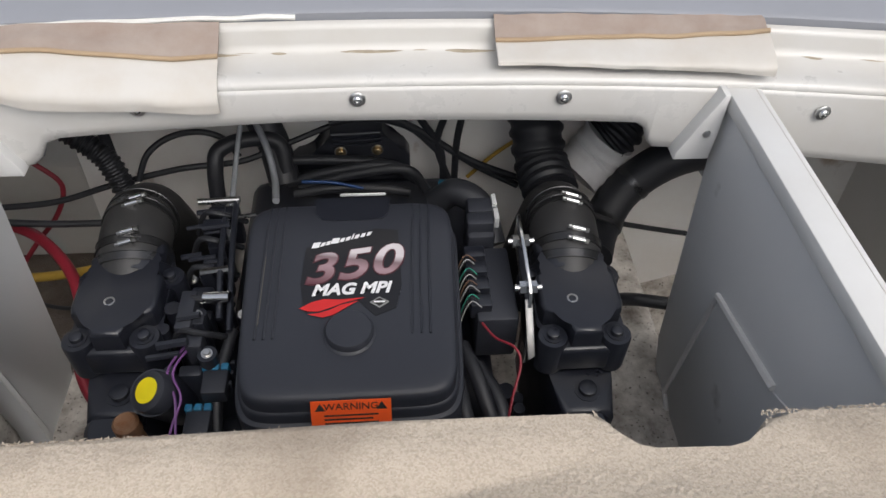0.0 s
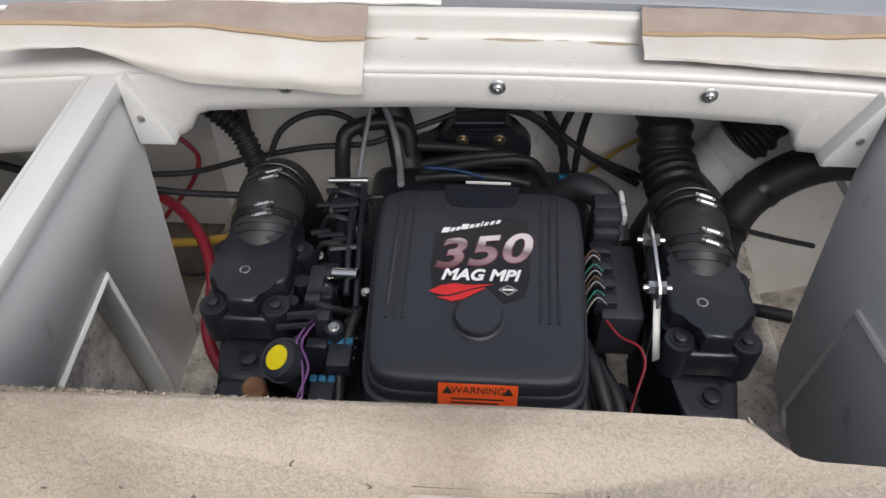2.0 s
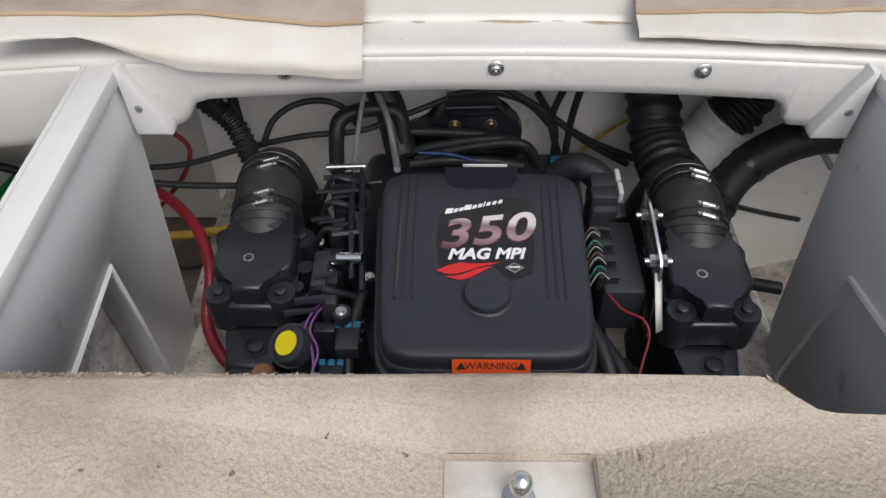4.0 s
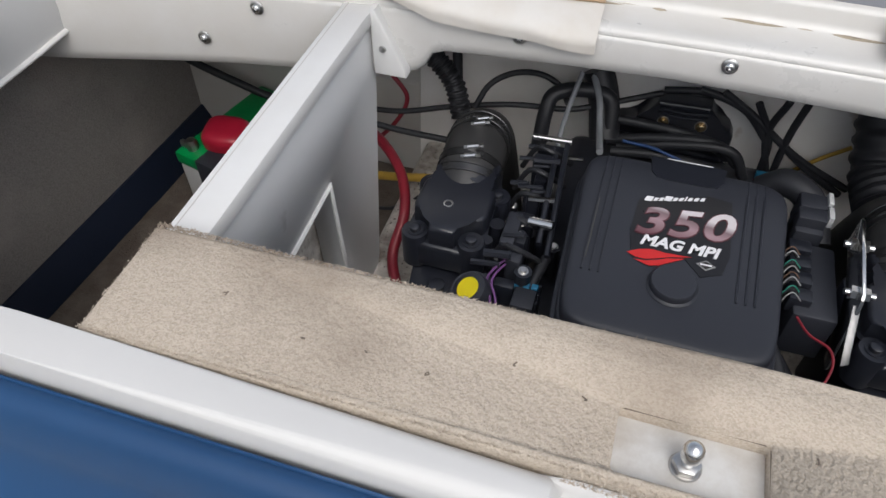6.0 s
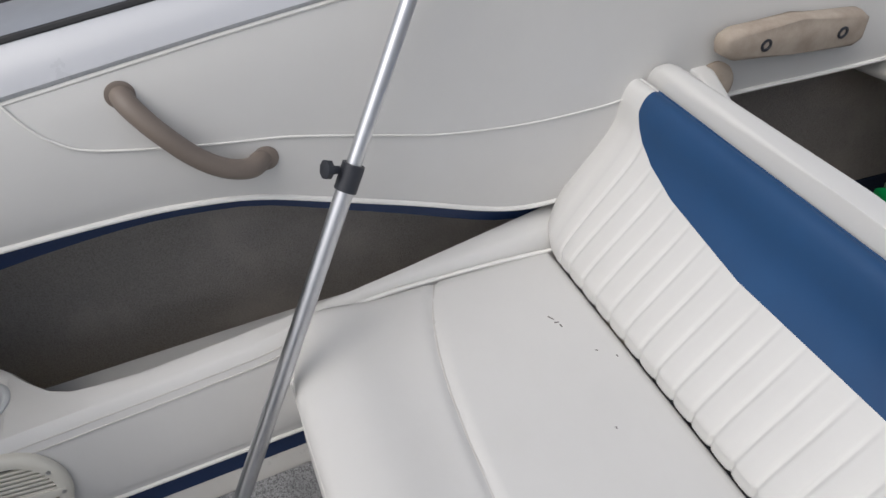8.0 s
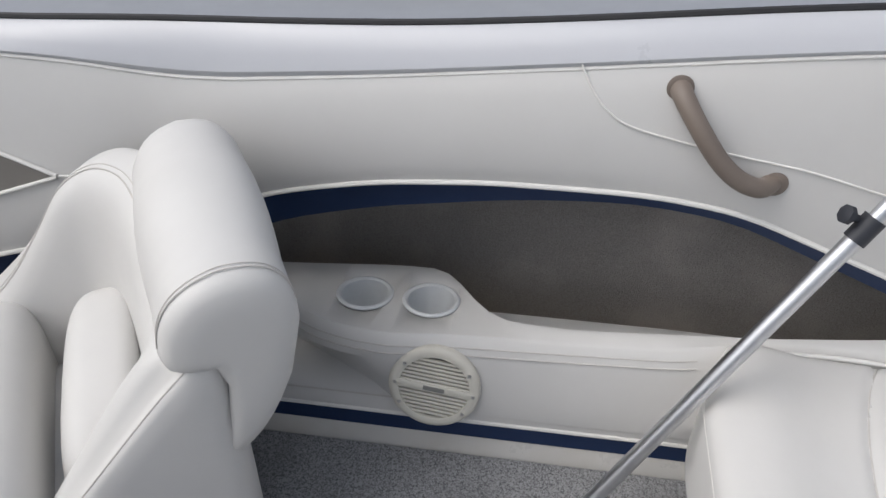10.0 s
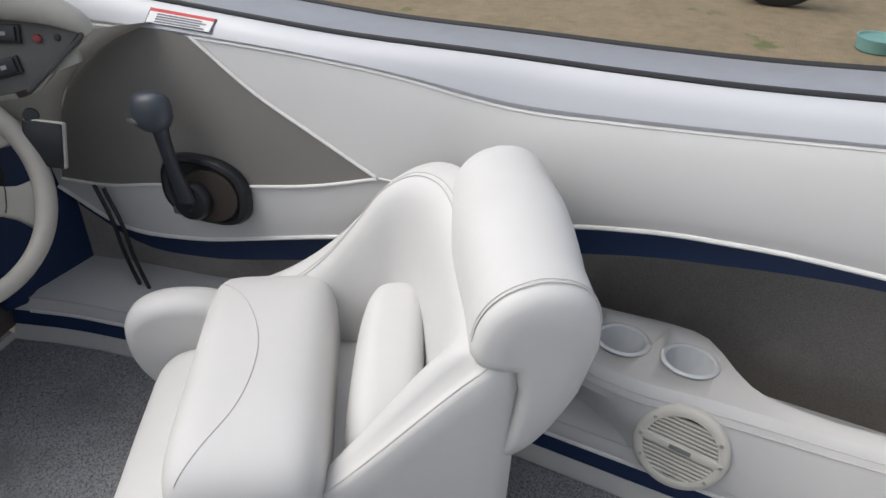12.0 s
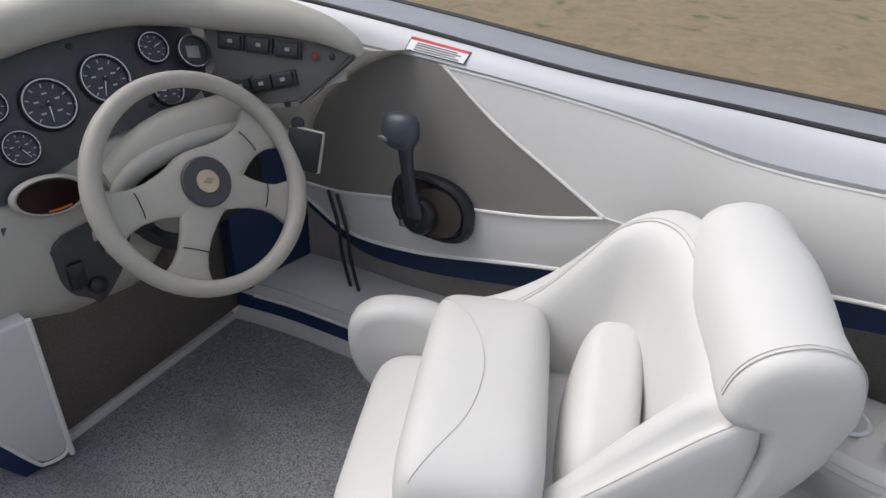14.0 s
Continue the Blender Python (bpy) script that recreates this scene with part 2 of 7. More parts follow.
def slab(fn, thick, nu, nv):
    """A sheet with thickness: fn(u, v, w) with w 0 (front) or 1 (back), closed at its rims."""
    bm = bmesh.new()
    f = [[bm.verts.new(fn(i / nu, j / nv, 0)) for j in range(nv + 1)] for i in range(nu + 1)]
    k = [[bm.verts.new(fn(i / nu, j / nv, 1)) for j in range(nv + 1)] for i in range(nu + 1)]
    for i in range(nu):
        for j in range(nv):
            bm.faces.new((f[i][j], f[i + 1][j], f[i + 1][j + 1], f[i][j + 1]))
            bm.faces.new((k[i][j], k[i][j + 1], k[i + 1][j + 1], k[i + 1][j]))
    for i in range(nu):
        bm.faces.new((f[i][0], k[i][0], k[i + 1][0], f[i + 1][0]))
        bm.faces.new((f[i][nv], f[i + 1][nv], k[i + 1][nv], k[i][nv]))
    for j in range(nv):
        bm.faces.new((f[0][j], f[0][j + 1], k[0][j + 1], k[0][j]))
        bm.faces.new((f[nu][j], k[nu][j], k[nu][j + 1], f[nu][j + 1]))
    return bm


def lerp_at(y, table):
    ys = sorted(table)
    return float(np.interp(y, ys, [table[k] for k in ys]))


def soft_at(y, table, w=0.04):
    return sum(lerp_at(y + w * k, table) for k in (-2, -1, 0, 1, 2)) / 5


def axis_to(p, d):
    """A frame at p whose z looks along d."""
    return Matrix.Translation(p) @ Vector(d).to_track_quat("Z", "Y").to_matrix().to_4x4()


# ---- the hull's plan (x to port, y aft, z up) ----
SEAM_X = {0.6: -1.03, 0.3: -1.045, -1.0: -1.045, -1.37: -1.03, -1.65: -0.98, -1.85: -0.94, -2.05: -0.90, -2.3: -0.83, -2.6: -0.74}
SEAM_Z = {0.6: 0.83, 0.0: 0.80, -0.49: 0.743, -0.8: 0.70, -1.05: 0.668, -1.38: 0.638, -1.57: 0.67, -1.8: 0.687, -2.03: 0.695, -2.6: 0.71}
FACE_X = {0.6: -1.0, 0.2: -1.02, -1.25: -1.02, -1.4: -1.0, -1.6: -0.935, -2.0: -0.86, -2.2: -0.82, -2.6: -0.73}
ARCH_Z = {0.8: 0.478, 0.3: 0.475, 0.2: 0.45, 0.12: 0.345, 0.0: 0.334, -0.08: 0.338, -0.158: 0.363, -0.266: 0.408, -0.416: 0.463, -0.52: 0.502, -0.644: 0.517, -0.731: 0.517, -0.906: 0.511,
          -1.083: 0.491, -1.268: 0.45, -1.37: 0.411, -1.72: 0.335, -1.985: 0.268, -2.139: 0.25, -2.22: 0.262, -2.313: 0.32, -2.36: 0.35, -2.6: 0.36}
SOLE_X = {0.6: -0.90, -0.5: -0.90, -0.97: -0.88, -1.37: -0.865, -2.11: -0.70, -2.32: -0.645, -2.45: -0.58}


def face_point(y, v):
    """On the coaming panel, v from its arched lower edge (0) to its top seam (1), softly bulging inboard."""
    za, zs = soft_at(y, ARCH_Z, 0.02), soft_at(y, SEAM_Z)
    xa, xs = soft_at(y, FACE_X), soft_at(y, SEAM_X)
    bulge = 0.016 * math.sin(math.pi * min(1, max(0, v))) ** 0.6
    return Vector((xa + (xs - xa) * v + bulge, y, za + (zs - za) * v))


def face_at(y, z, out=0.0):
    za, zs = soft_at(y, ARCH_Z, 0.02), soft_at(y, SEAM_Z)
    p = face_point(y, (z - za) / (zs - za))
    return Vector((p.x + out, y, z))


def evaluated_cut(ob, cutters):
    """Cuts solids out of a mesh and drops the cutters."""
    for c in cutters:
        md = ob.modifiers.new("cut", "BOOLEAN")
        md.operation, md.object, md.solver = "DIFFERENCE", c, "EXACT"
    dg = bpy.context.evaluated_depsgraph_get()
    me = bpy.data.meshes.new_from_object(ob.evaluated_get(dg))
    ob.modifiers.clear()
    ob.data = me
    for c in cutters:
        bpy.data.objects.remove(c)
    return ob


# ---- ground round the boat ----
GROUND = surface("dry_ground", (0.27, 0.21, 0.13), (0.17, 0.14, 0.085), 0.95, scale=5, grain=40, bump=0.9, dist=0.02, amount=0.8,
                 spots=(0.12, 0.13, 0.05), spot_scale=2.2, spot_at=0.62)
bm = grid(lambda u, v: Vector(((u - 0.5) * 2400 * abs(u - 0.5) ** 1.5 * 2.8, (v - 0.5) * 2400 * abs(v - 0.5) ** 1.5 * 2.8, -1.10 + 0.03 * noise.noise(Vector((u * 40, v * 40, 0))))), 60, 60)
thing("ground", bm, GROUND, "dry sandy yard ground with patches of weeds", "ground", kind="structure")

# ---- sole ----
ys = [0.2 - 0.1 * i for i in range(27)] + [-2.45]
bm = loft([[(soft_at(y, SOLE_X), y, 0), (0.985, y, 0), (0.985, y, -0.03), (soft_at(y, SOLE_X), y, -0.03)] for y in ys])
thing("floor", bm, SOLE_CARPET, "grey speckled loop carpet on the cockpit sole", "floor", kind="structure")
bm = box(-0.14, 0.985, -4.2, -2.30, -0.03, -0.002, 0.003)
thing("floor_forward", bm, SOLE_CARPET, "grey speckled carpet of the passage forward", "floor", kind="structure")

# ---- starboard side: kick strip, navy stripe, padded lower panel ----
side = group_of("wall_starboard", "white upholstered cockpit side with navy trim", "wall", kind="structure")
ys = [0.05 - 0.05 * i for i in range(50)]


def sx(y):
    return soft_at(y, SOLE_X)


part("kick_strip", loft([[(sx(y), y, -0.02), (sx(y) - 0.004, y, 0.012), (sx(y) - 0.018, y, 0.037), (sx(y) - 0.08, y, 0.037), (sx(y) - 0.08, y, -0.02)] for y in ys]), GELCOAT, side, "white gelcoat kick strip")
part("navy_stripe", loft([[(sx(y) - 0.014, y, 0.036), (sx(y) - 0.018, y, 0.076), (sx(y) - 0.07, y, 0.076), (sx(y) - 0.07, y, 0.036)] for y in ys]), NAVY, side, "navy vinyl stripe")
part("piping", tube([(sx(y) - 0.014, y, 0.079) for y in ys[::2]], 0.004, 8, 3), PIPING, side, "white vinyl piping")
part("lower_panel", loft([[(sx(y) - 0.016, y, 0.076), (sx(y) - 0.014, y, 0.09), (sx(y) - 0.022, y, 0.108), (sx(y) - 0.045, y, 0.118), (sx(y) - 0.26, y, 0.122), (sx(y) - 0.26, y, 0.076)] for y in ys]), VINYL, side, "white vinyl lower panel")
part("seam", tube([(sx(y) - 0.0225, y, 0.1105) for y in ys[20:]], 0.0016, 6, 2), STITCH, side, "stitched seam")

# armrest with two cup holders
FRONT = {0.05: -0.97, -0.3: -0.97, -0.44: -0.968, -0.53: -0.945, -0.58: -0.937, -0.75: -0.934, -0.95: -0.915, -1.05: -0.898, -1.13: -0.902, -1.2: -0.92, -1.27: -0.96, -1.32: -1.01, -1.355: -1.055, -1.375: -1.08, -1.39: -1.10}
BACK = {0.05: -1.06, -0.2: -1.03, -0.4: -1.01, -0.73: -0.995, -0.85: -0.997, -0.89: -1.012, -0.94: -1.075, -0.975: -1.122, -1.0: -1.132, -1.08: -1.126, -1.3: -1.09, -1.36: -1.082, -1.39: -1.10}
FOOT = {-1.0: -0.885, -1.04: -0.895, -1.09: -0.925, -1.17: -0.965, -1.25: -1.0, -1.35: -1.046, -1.39: -1.10}
ays = [0.05, -0.1, -0.3, -0.42, -0.46, -0.5, -0.54, -0.58, -0.65, -0.75, -0.82, -0.86, -0.89, -0.92, -0.95, -0.98, -1.01, -1.05, -1.09, -1.13, -1.17, -1.2, -1.23, -1.26, -1.29, -1.32, -1.345, -1.365, -1.38]
rings = []


def arm_z(x, y):
    return 0.252 + 0.06 * max(0, 1 + y / 0.75) - 0.07 * max(0, -0.935 - x) * min(1, max(0, (-y - 0.8) / 0.12))


for y in ays:
    f, b = soft_at(y, FRONT, 0.012), soft_at(y, BACK, 0.012)
    foot = soft_at(y, FOOT, 0.015) if y < -1.02 else max(f + 0.004, sx(y) - 0.012)
    z, zb = arm_z(f, y), arm_z(b, y)
    rings.append([(foot, y, 0.10), (foot - 0.002, y, 0.14), (f + 0.004, y, z - 0.042), (f - 0.002, y, z - 0.02), (f - 0.014, y, z - 0.005), (f - 0.02, y, arm_z(f - 0.02, y)),
                  (b + 0.012, y, arm_z(b + 0.012, y)), (b + 0.008, y, zb - 0.004), (b, y, zb - 0.016), (b, y, 0.10)])
arm = part("armrest", loft(rings), VINYL, side, "padded white vinyl armrest")
CUPS = [(-1.02, -0.997), (-1.016, -1.119)]
cutters = [mesh_ob("tmp", disc(0.046, 0.2, Matrix.Translation((x, y, 0.1)), sides=32), VINYL) for x, y in CUPS]
evaluated_cut(arm, cutters)
CUP_GREY = surface("cup_plastic", (0.66, 0.68, 0.69), (0.6, 0.61, 0.62), 0.38, scale=30, grain=300, bump=0.04)
for x, y in CUPS:
    cup = thing("cup_holder", lathe([(0.0, -0.078), (0.033, -0.078), (0.036, -0.074), (0.0425, 0.0), (0.047, 0.003), (0.051, 0.002), (0.0525, 0.0), (0.0515, -0.003), (0.046, -0.002), (0.041, -0.08), (0.0, -0.082)],
                                    Matrix.Translation((x, y, arm_z(x, y) + 0.0015)) @ Euler((0, -0.12, 0)).to_matrix().to_4x4(), 36), CUP_GREY, "pale grey plastic cup holder sunk in the armrest", "cup holder", "armrest cup holders")
for off in (0.0, 0.011):
    part("seam", tube([(soft_at(y, FRONT, 0.012) + 0.0015 - off * 0.55, y, arm_z(soft_at(y, FRONT, 0.012), y) - 0.028 + off * 1.1) for y in ays[6:-2]], 0.0012, 6, 3), STITCH, side, "stitched seam")

part("footwell_opening", prism([(-1.06, -1.35), (-1.035, -1.345), (-1.0, -1.365), (-0.985, -1.40), (-0.99, -1.47), (-1.06, -1.50)], "z", 0.112, 0.126, 0.002), NAVY, side, "dark navy lining in the cut-out")

# carpeted hull liner behind the armrest
bm = slab(lambda u, v, w: Vector((soft_at(1.3 - 3.75 * u, {1.3: -1.12, 0.8: -1.15, 0.2: -1.19, -0.3: -1.235, -1.2: -1.235, -1.5: -1.13, -1.75: -1.015, -2.0: -0.915, -2.12: -0.888, -2.22: -0.868, -2.3: -0.845, -2.45: -0.79}) - 0.03 * w + 0.025 * v * (u < 0.6), 1.3 - 3.75 * u, -0.12 + 0.74 * v)), 0.03, 40, 8)
part("liner", bm, LINER_CARPET, side, "grey-brown carpeted hull liner")

# coaming panel, its piping and the navy band behind the arch
Y0, Y1 = 0.74, -2.34
bm = slab(lambda u, v, w: face_point(Y0 + (Y1 - Y0) * u, v) - Vector((0.03 * w, 0, 0)), 0.03, 96, 10)
part("coaming_panel", bm, VINYL, side, "white vinyl coaming panel")
cy = [Y0 + (Y1 - Y0) * i / 60 for i in range(61)]
part("piping", tube([face_point(y, 0) + Vector((0.002, 0, -0.001)) for y in cy], 0.0045, 8, 2), PIPING, side, "white piping on the arched edge")
BAND = {0.74: 0.0, 0.25: 0.0, 0.1: 0.05, -0.1: 0.052, -0.3: 0.047, -0.5: 0.04, -0.75: 0.042, -1.0: 0.066, -1.37: 0.085, -2.34: 0.065}
bm = slab(lambda u, v, w: face_point(Y0 + (Y1 - Y0) * u, 0) + Vector((-0.032 - 0.006 * w, 0, -soft_at(Y0 + (Y1 - Y0) * u, BAND) * (1 - v) + 0.05 * v)), 0.006, 72, 2)
part("navy_band", bm, NAVY, side, "navy vinyl band")
for k in (0.0, 0.009):
    part("seam", tube([Vector((soft_at(y, SEAM_X) + 0.0015, y, soft_at(y, SEAM_Z) - 0.004 - k)) for y in cy], 0.0016 if k else 0.0035, 6, 2), STITCH if k else PIPING, side, "stitched top seam")

# gunwale
RUB_Z = {0.9: 0.90, 0.6: 0.885, 0.0: 0.84, -0.5: 0.79, -0.8: 0.753, -1.02: 0.73, -1.3: 0.718, -1.7: 0.716, -2.0: 0.735, -2.34: 0.765, -3.2: 0.80}
GUN_X = {0.9: -1.05, 0.3: -1.075, -1.0: -1.08, -1.37: -1.062, -1.65: -1.015, -1.85: -0.975, -2.05: -0.935, -2.3: -0.86, -2.6: -0.77, -3.2: -0.55}
gun = group_of("gunwale", "silver gunwale moulding with black rubber edges beside a grey deck", "gunwale", kind="structure")
gy = [0.9 - 0.06 * i for i in range(69)]


def gx(y):
    return soft_at(y, GUN_X)


def gz(y):
    return soft_at(y, RUB_Z)


def roll_ring(y):
    s = Vector((soft_at(y, SEAM_X), y, soft_at(y, SEAM_Z)))
    e = Vector((gx(y), y, gz(y)))
    d = e - s
    return [s + Vector((-0.03, 0, -0.02)), s + Vector((0.001, 0, -0.002)), s + Vector((0.006, 0, 0.12 * d.z)), s + Vector((0.2 * d.x + 0.004, 0, 0.45 * d.z)), s + Vector((0.55 * d.x, 0, 0.82 * d.z)), e + Vector((0, 0, -0.001)), e + Vector((-0.02, 0, -0.02))]


part("roll", loft([roll_ring(y) for y in gy]), SILVER, gun, "silver rolled inner edge")
part("rubber_strip", tube([(gx(y) - 0.003, y, gz(y) + 0.001) for y in gy], 0.0055, 8, 1, smooth=False), RUBBER, gun, "black rubber strip")
part("deck_strip", loft([[(gx(y) - 0.006, y, gz(y) - 0.002), (gx(y) - 0.16, y, gz(y) - 0.008), (gx(y) - 0.195, y, gz(y) - 0.018), (gx(y) - 0.195, y, gz(y) - 0.05), (gx(y) - 0.006, y, gz(y) - 0.05)] for y in gy]), DECK_GREY, gun, "grey deck strip")
part("rub_rail", tube([(gx(y) - 0.198, y, gz(y) - 0.022) for y in gy], 0.012, 8, 1, smooth=False), RUBBER, gun, "black rub rail")
part("hull_side", loft([[(gx(y) - 0.195, y, gz(y) - 0.04), (gx(y) - 0.19, y, -0.5), (gx(y) - 0.17, y, -0.5), (gx(y) - 0.17, y, gz(y) - 0.04)] for y in gy]), GELCOAT, gun, "white hull side")
fy = [-1.45 - 0.1 * i for i in range(11)]
part("liner", loft([[(gx(y) - 0.14, y, -0.05), (gx(y) - 0.14, y, gz(y) - 0.12), (gx(y) - 0.16, y, gz(y) - 0.12), (gx(y) - 0.16, y, -0.05)] for y in fy]), LINER_CARPET, side, "grey-brown carpeted liner in the footwell")

# port side closes the cockpit
port = group_of("wall_port", "white upholstered port cockpit side", "wall", kind="structure")
part("coaming_panel", box(0.98, 1.02, -2.4, 1.3, -0.1, 0.7, 0.01), VINYL, port)
part("gunwale_top", box(0.97, 1.2, -2.4, 1.3, 0.7, 0.74, 0.015), SILVER, port, "silver gunwale")

# ---- transom and engine bay ----
INNER = surface("bay_gelcoat", (0.86, 0.85, 0.83), (0.70, 0.66, 0.60), 0.45, scale=5, grain=80, bump=0.2, dist=0.002, amount=0.55, spots=(0.42, 0.33, 0.25), spot_scale=9, spot_at=0.66)
bay = group_of("wall_transom", "white moulded transom wall round the engine bay", "wall", kind="structure")
LIP_Y = {-1.1: 0.68, -0.78: 0.752, -0.54: 0.785, -0.3: 0.803, 0.0: 0.811, 0.25: 0.807, 0.5: 0.79, 0.8: 0.75, 1.1: 0.69}
LIP_LOW = {-1.1: 0.42, -0.6: 0.432, -0.475: 0.447, -0.455: 0.45, -0.44: 0.462, -0.428: 0.484, -0.41: 0.49, -0.1: 0.498, 0.36: 0.491, 0.372: 0.483, 0.38: 0.463, 0.39: 0.45, 0.5: 0.447, 1.1: 0.42}


def lip_ring(x):
    y, z = soft_at(x, LIP_Y), lerp_at(x, LIP_LOW)
    return [(x, y + 0.02, z + 0.004), (x, y + 0.008, z - 0.001), (x, y, z + 0.005), (x, y - 0.002, z + 0.02), (x, y, 0.546), (x, y + 0.002, 0.551), (x, y + 0.0035, 0.5515), (x, y + 0.003, 0.555), (x, y + 0.008, 0.561), (x, y + 0.018, 0.5635), (x, y + 0.03, 0.561), (x, y + 0.068, 0.559),
            (x, y + 0.076, 0.562), (x, y + 0.081, 0.572), (x, y + 0.082, 0.588), (x, y + 0.086, 0.595), (x, y + 0.094, 0.5965), (x, y + 0.10, 0.59), (x, y + 0.10, 0.54), (x, y + 0.03, 0.53)]


xs = sorted(set([-1.1 + 0.04 * i for i in range(56)] + list(LIP_LOW)))
part("transom_lip", loft([lip_ring(x) for x in xs]), GELCOAT, bay, "white gelcoat lip with rounded edge", angle=55)
bm = loft([[(x, soft_at(x, LIP_Y) + 0.095, 0.59), (x, soft_at(x, LIP_Y) + 0.096, 0.606), (x, soft_at(x, LIP_Y) + 0.101, 0.61), (x, soft_at(x, LIP_Y) + 0.4, 0.63), (x, 1.7, 0.64), (x, 1.7, 0.57), (x, soft_at(x, LIP_Y) + 0.102, 0.57)] for x in xs])
random.seed(8)
DIRT = surface("ledge_dirt", (0.40, 0.35, 0.27), (0.22, 0.18, 0.12), 0.9, scale=25, grain=200, bump=0.3, amount=0.9)
for i in range(26):
    x = random.uniform(-0.5, 0.75)
    n = random.uniform(0.015, 0.06)
    part("dirt_streak", tube([(x + n * k, soft_at(x + n * k, LIP_Y) + 0.0745 + random.uniform(-0.002, 0.002), 0.5595) for k in (-1, -0.4, 0.3, 1)], lambda t: 0.0006 + 0.0022 * math.sin(math.pi * t), 6, 3), DIRT, bay)
part("aft_deck", bm, DECK_GREY, bay, "grey aft deck")
part("caulk_line", tube([(x, soft_at(x, LIP_Y) + 0.096 + 0.002 * noise.noise(Vector((x * 30, 0, 0))), 0.602 + 0.002 * noise.noise(Vector((x * 25, 3, 0)))) for x in xs], 0.004, 6, 2), PIPING, bay, "uneven white sealant bead")
part("inner_transom", slab(lambda u, v, w: Vector((-0.56 + 1.66 * u, 1.04 + 0.03 * w + 0.10 * v, -0.45 + 1.05 * v)), 0.03, 10, 6), INNER, bay, "white inner transom, stained in patches")
part("hull_bottom", slab(lambda u, v, w: Vector((-0.60 + 1.7 * u, 0.1 + 1.28 * v, -0.33 + 0.26 * abs(1.7 * u - 0.566) - 0.03 * w + 0.012 * noise.noise(Vector((u * 9, v * 6, 3))))), 0.03, 40, 20), GELCOAT_DIRTY, bay, "dirty hull bottom")
part("forward_bulkhead", box(-0.56, 0.52, 0.2, 0.22, -0.4, 0.54, 0.002), PANEL, bay, "grey painted bulkhead under the carpeted shelf")
for x0, x1, zt in ((-0.548, -0.41, 0.06), (0.35, 0.505, 0.03)):
    part("stringer", box(x0, x1, 0.25, 1.26, -0.3, zt, 0.02, 3), GELCOAT_DIRTY, bay, "grimy glassed-in stringer")
part("engine_bay_closure", box(0.5, 1.1, 0.2, 0.23, -0.4, 0.54, 0.002), PANEL, bay)


def divider(x0, x1, flip):
    """A painted panel with a bright top cap, its aft edge cut back, and a slanting cut-out at its foot."""
    d = group_of("divider_panel", "grey-white painted divider panel beside the engine", "divider panel", group="engine bay divider panels")
    lo, hi = (x0 + 0.008, x1 - 0.002) if flip else (x0 + 0.002, x1 - 0.008)
    poly = [(0.312, 0.535), (0.80, 0.535), (0.795, 0.46), (0.735, 0.08), (0.70, 0.03), (0.66, -0.28), (0.312, -0.28)]
    pan = part("panel", prism(poly, "x", lo, hi, 0.003), PANEL, d)
    part("cap", box(x0, x1, 0.315, 0.815, 0.53, 0.553, 0.003), PANEL_EDGE, d, "bright white top cap")
    e = x1 - 0.008 if flip else x0 + 0.008
    part("cap_joint", box(e - 0.0006, e + 0.0006, 0.318, 0.812, 0.5528, 0.5534, 0), STITCH, d, "fine joint along the cap")
    if flip:
        f = x0 + 0.008
        part("hatch_panel", prism([(0.34, 0.40), (0.46, 0.345), (0.626, 0.315), (0.642, 0.05), (0.575, 0.008), (0.34, 0.008)], "x", f - 0.003, f + 0.002, 0.001), PANEL, d, "grey hatch panel")
        part("hatch_frame", tube([(f - 0.003, 0.46, 0.352), (f - 0.003, 0.63, 0.32), (f - 0.003, 0.647, 0.045), (f - 0.003, 0.58, 0.0)], 0.0055, 6, 1, smooth=False), PANEL_EDGE, d, "raised hatch edge")
    else:
        f = x1 - 0.008
        evaluated_cut(pan, [mesh_ob("tmp", prism([(0.33, 0.35), (0.436, 0.363), (0.59, 0.375), (0.60, 0.096), (0.57, -0.1), (0.33, -0.1)], "x", x0 - 0.02, x1 + 0.02, 0), VINYL)])
        part("hatch_frame", tube([(f, 0.436, 0.363), (f, 0.594, 0.378), (f, 0.606, 0.09), (f, 0.575, -0.1)], 0.005, 6, 1, smooth=False), PANEL_EDGE, d, "raised hatch edge")
        part("backing", box(x0 - 0.008, x0 - 0.002, 0.32, 0.64, -0.15, 0.40, 0.001), GELCOAT_DIRTY, d, "dirty board behind the cut-out")
    return d


divider(-0.556, -0.510, False)
divider(0.466, 0.512, True)
for x, s in ((-0.512, 1), (0.464, -1)):
    br = group_of("corner_bracket", "white plastic corner bracket screwed to the transom lip", "bracket", group="transom corner brackets")
    part("bracket", prism([(x, 0.45), (x, 0.556), (x + 0.008 * s, 0.556), (x + 0.05 * s, 0.462), (x + 0.05 * s, 0.45)], "y", 0.772, 0.81, 0.003), PANEL_EDGE, br)
    part("screw", lathe([(0.0, 0.0), (0.006, 0.0), (0.005, 0.003), (0.0, 0.004)], axis_to((x + 0.016 * s, 0.7725, 0.495), (0, -1, 0.1)), 12), STEEL, br, "steel screw")

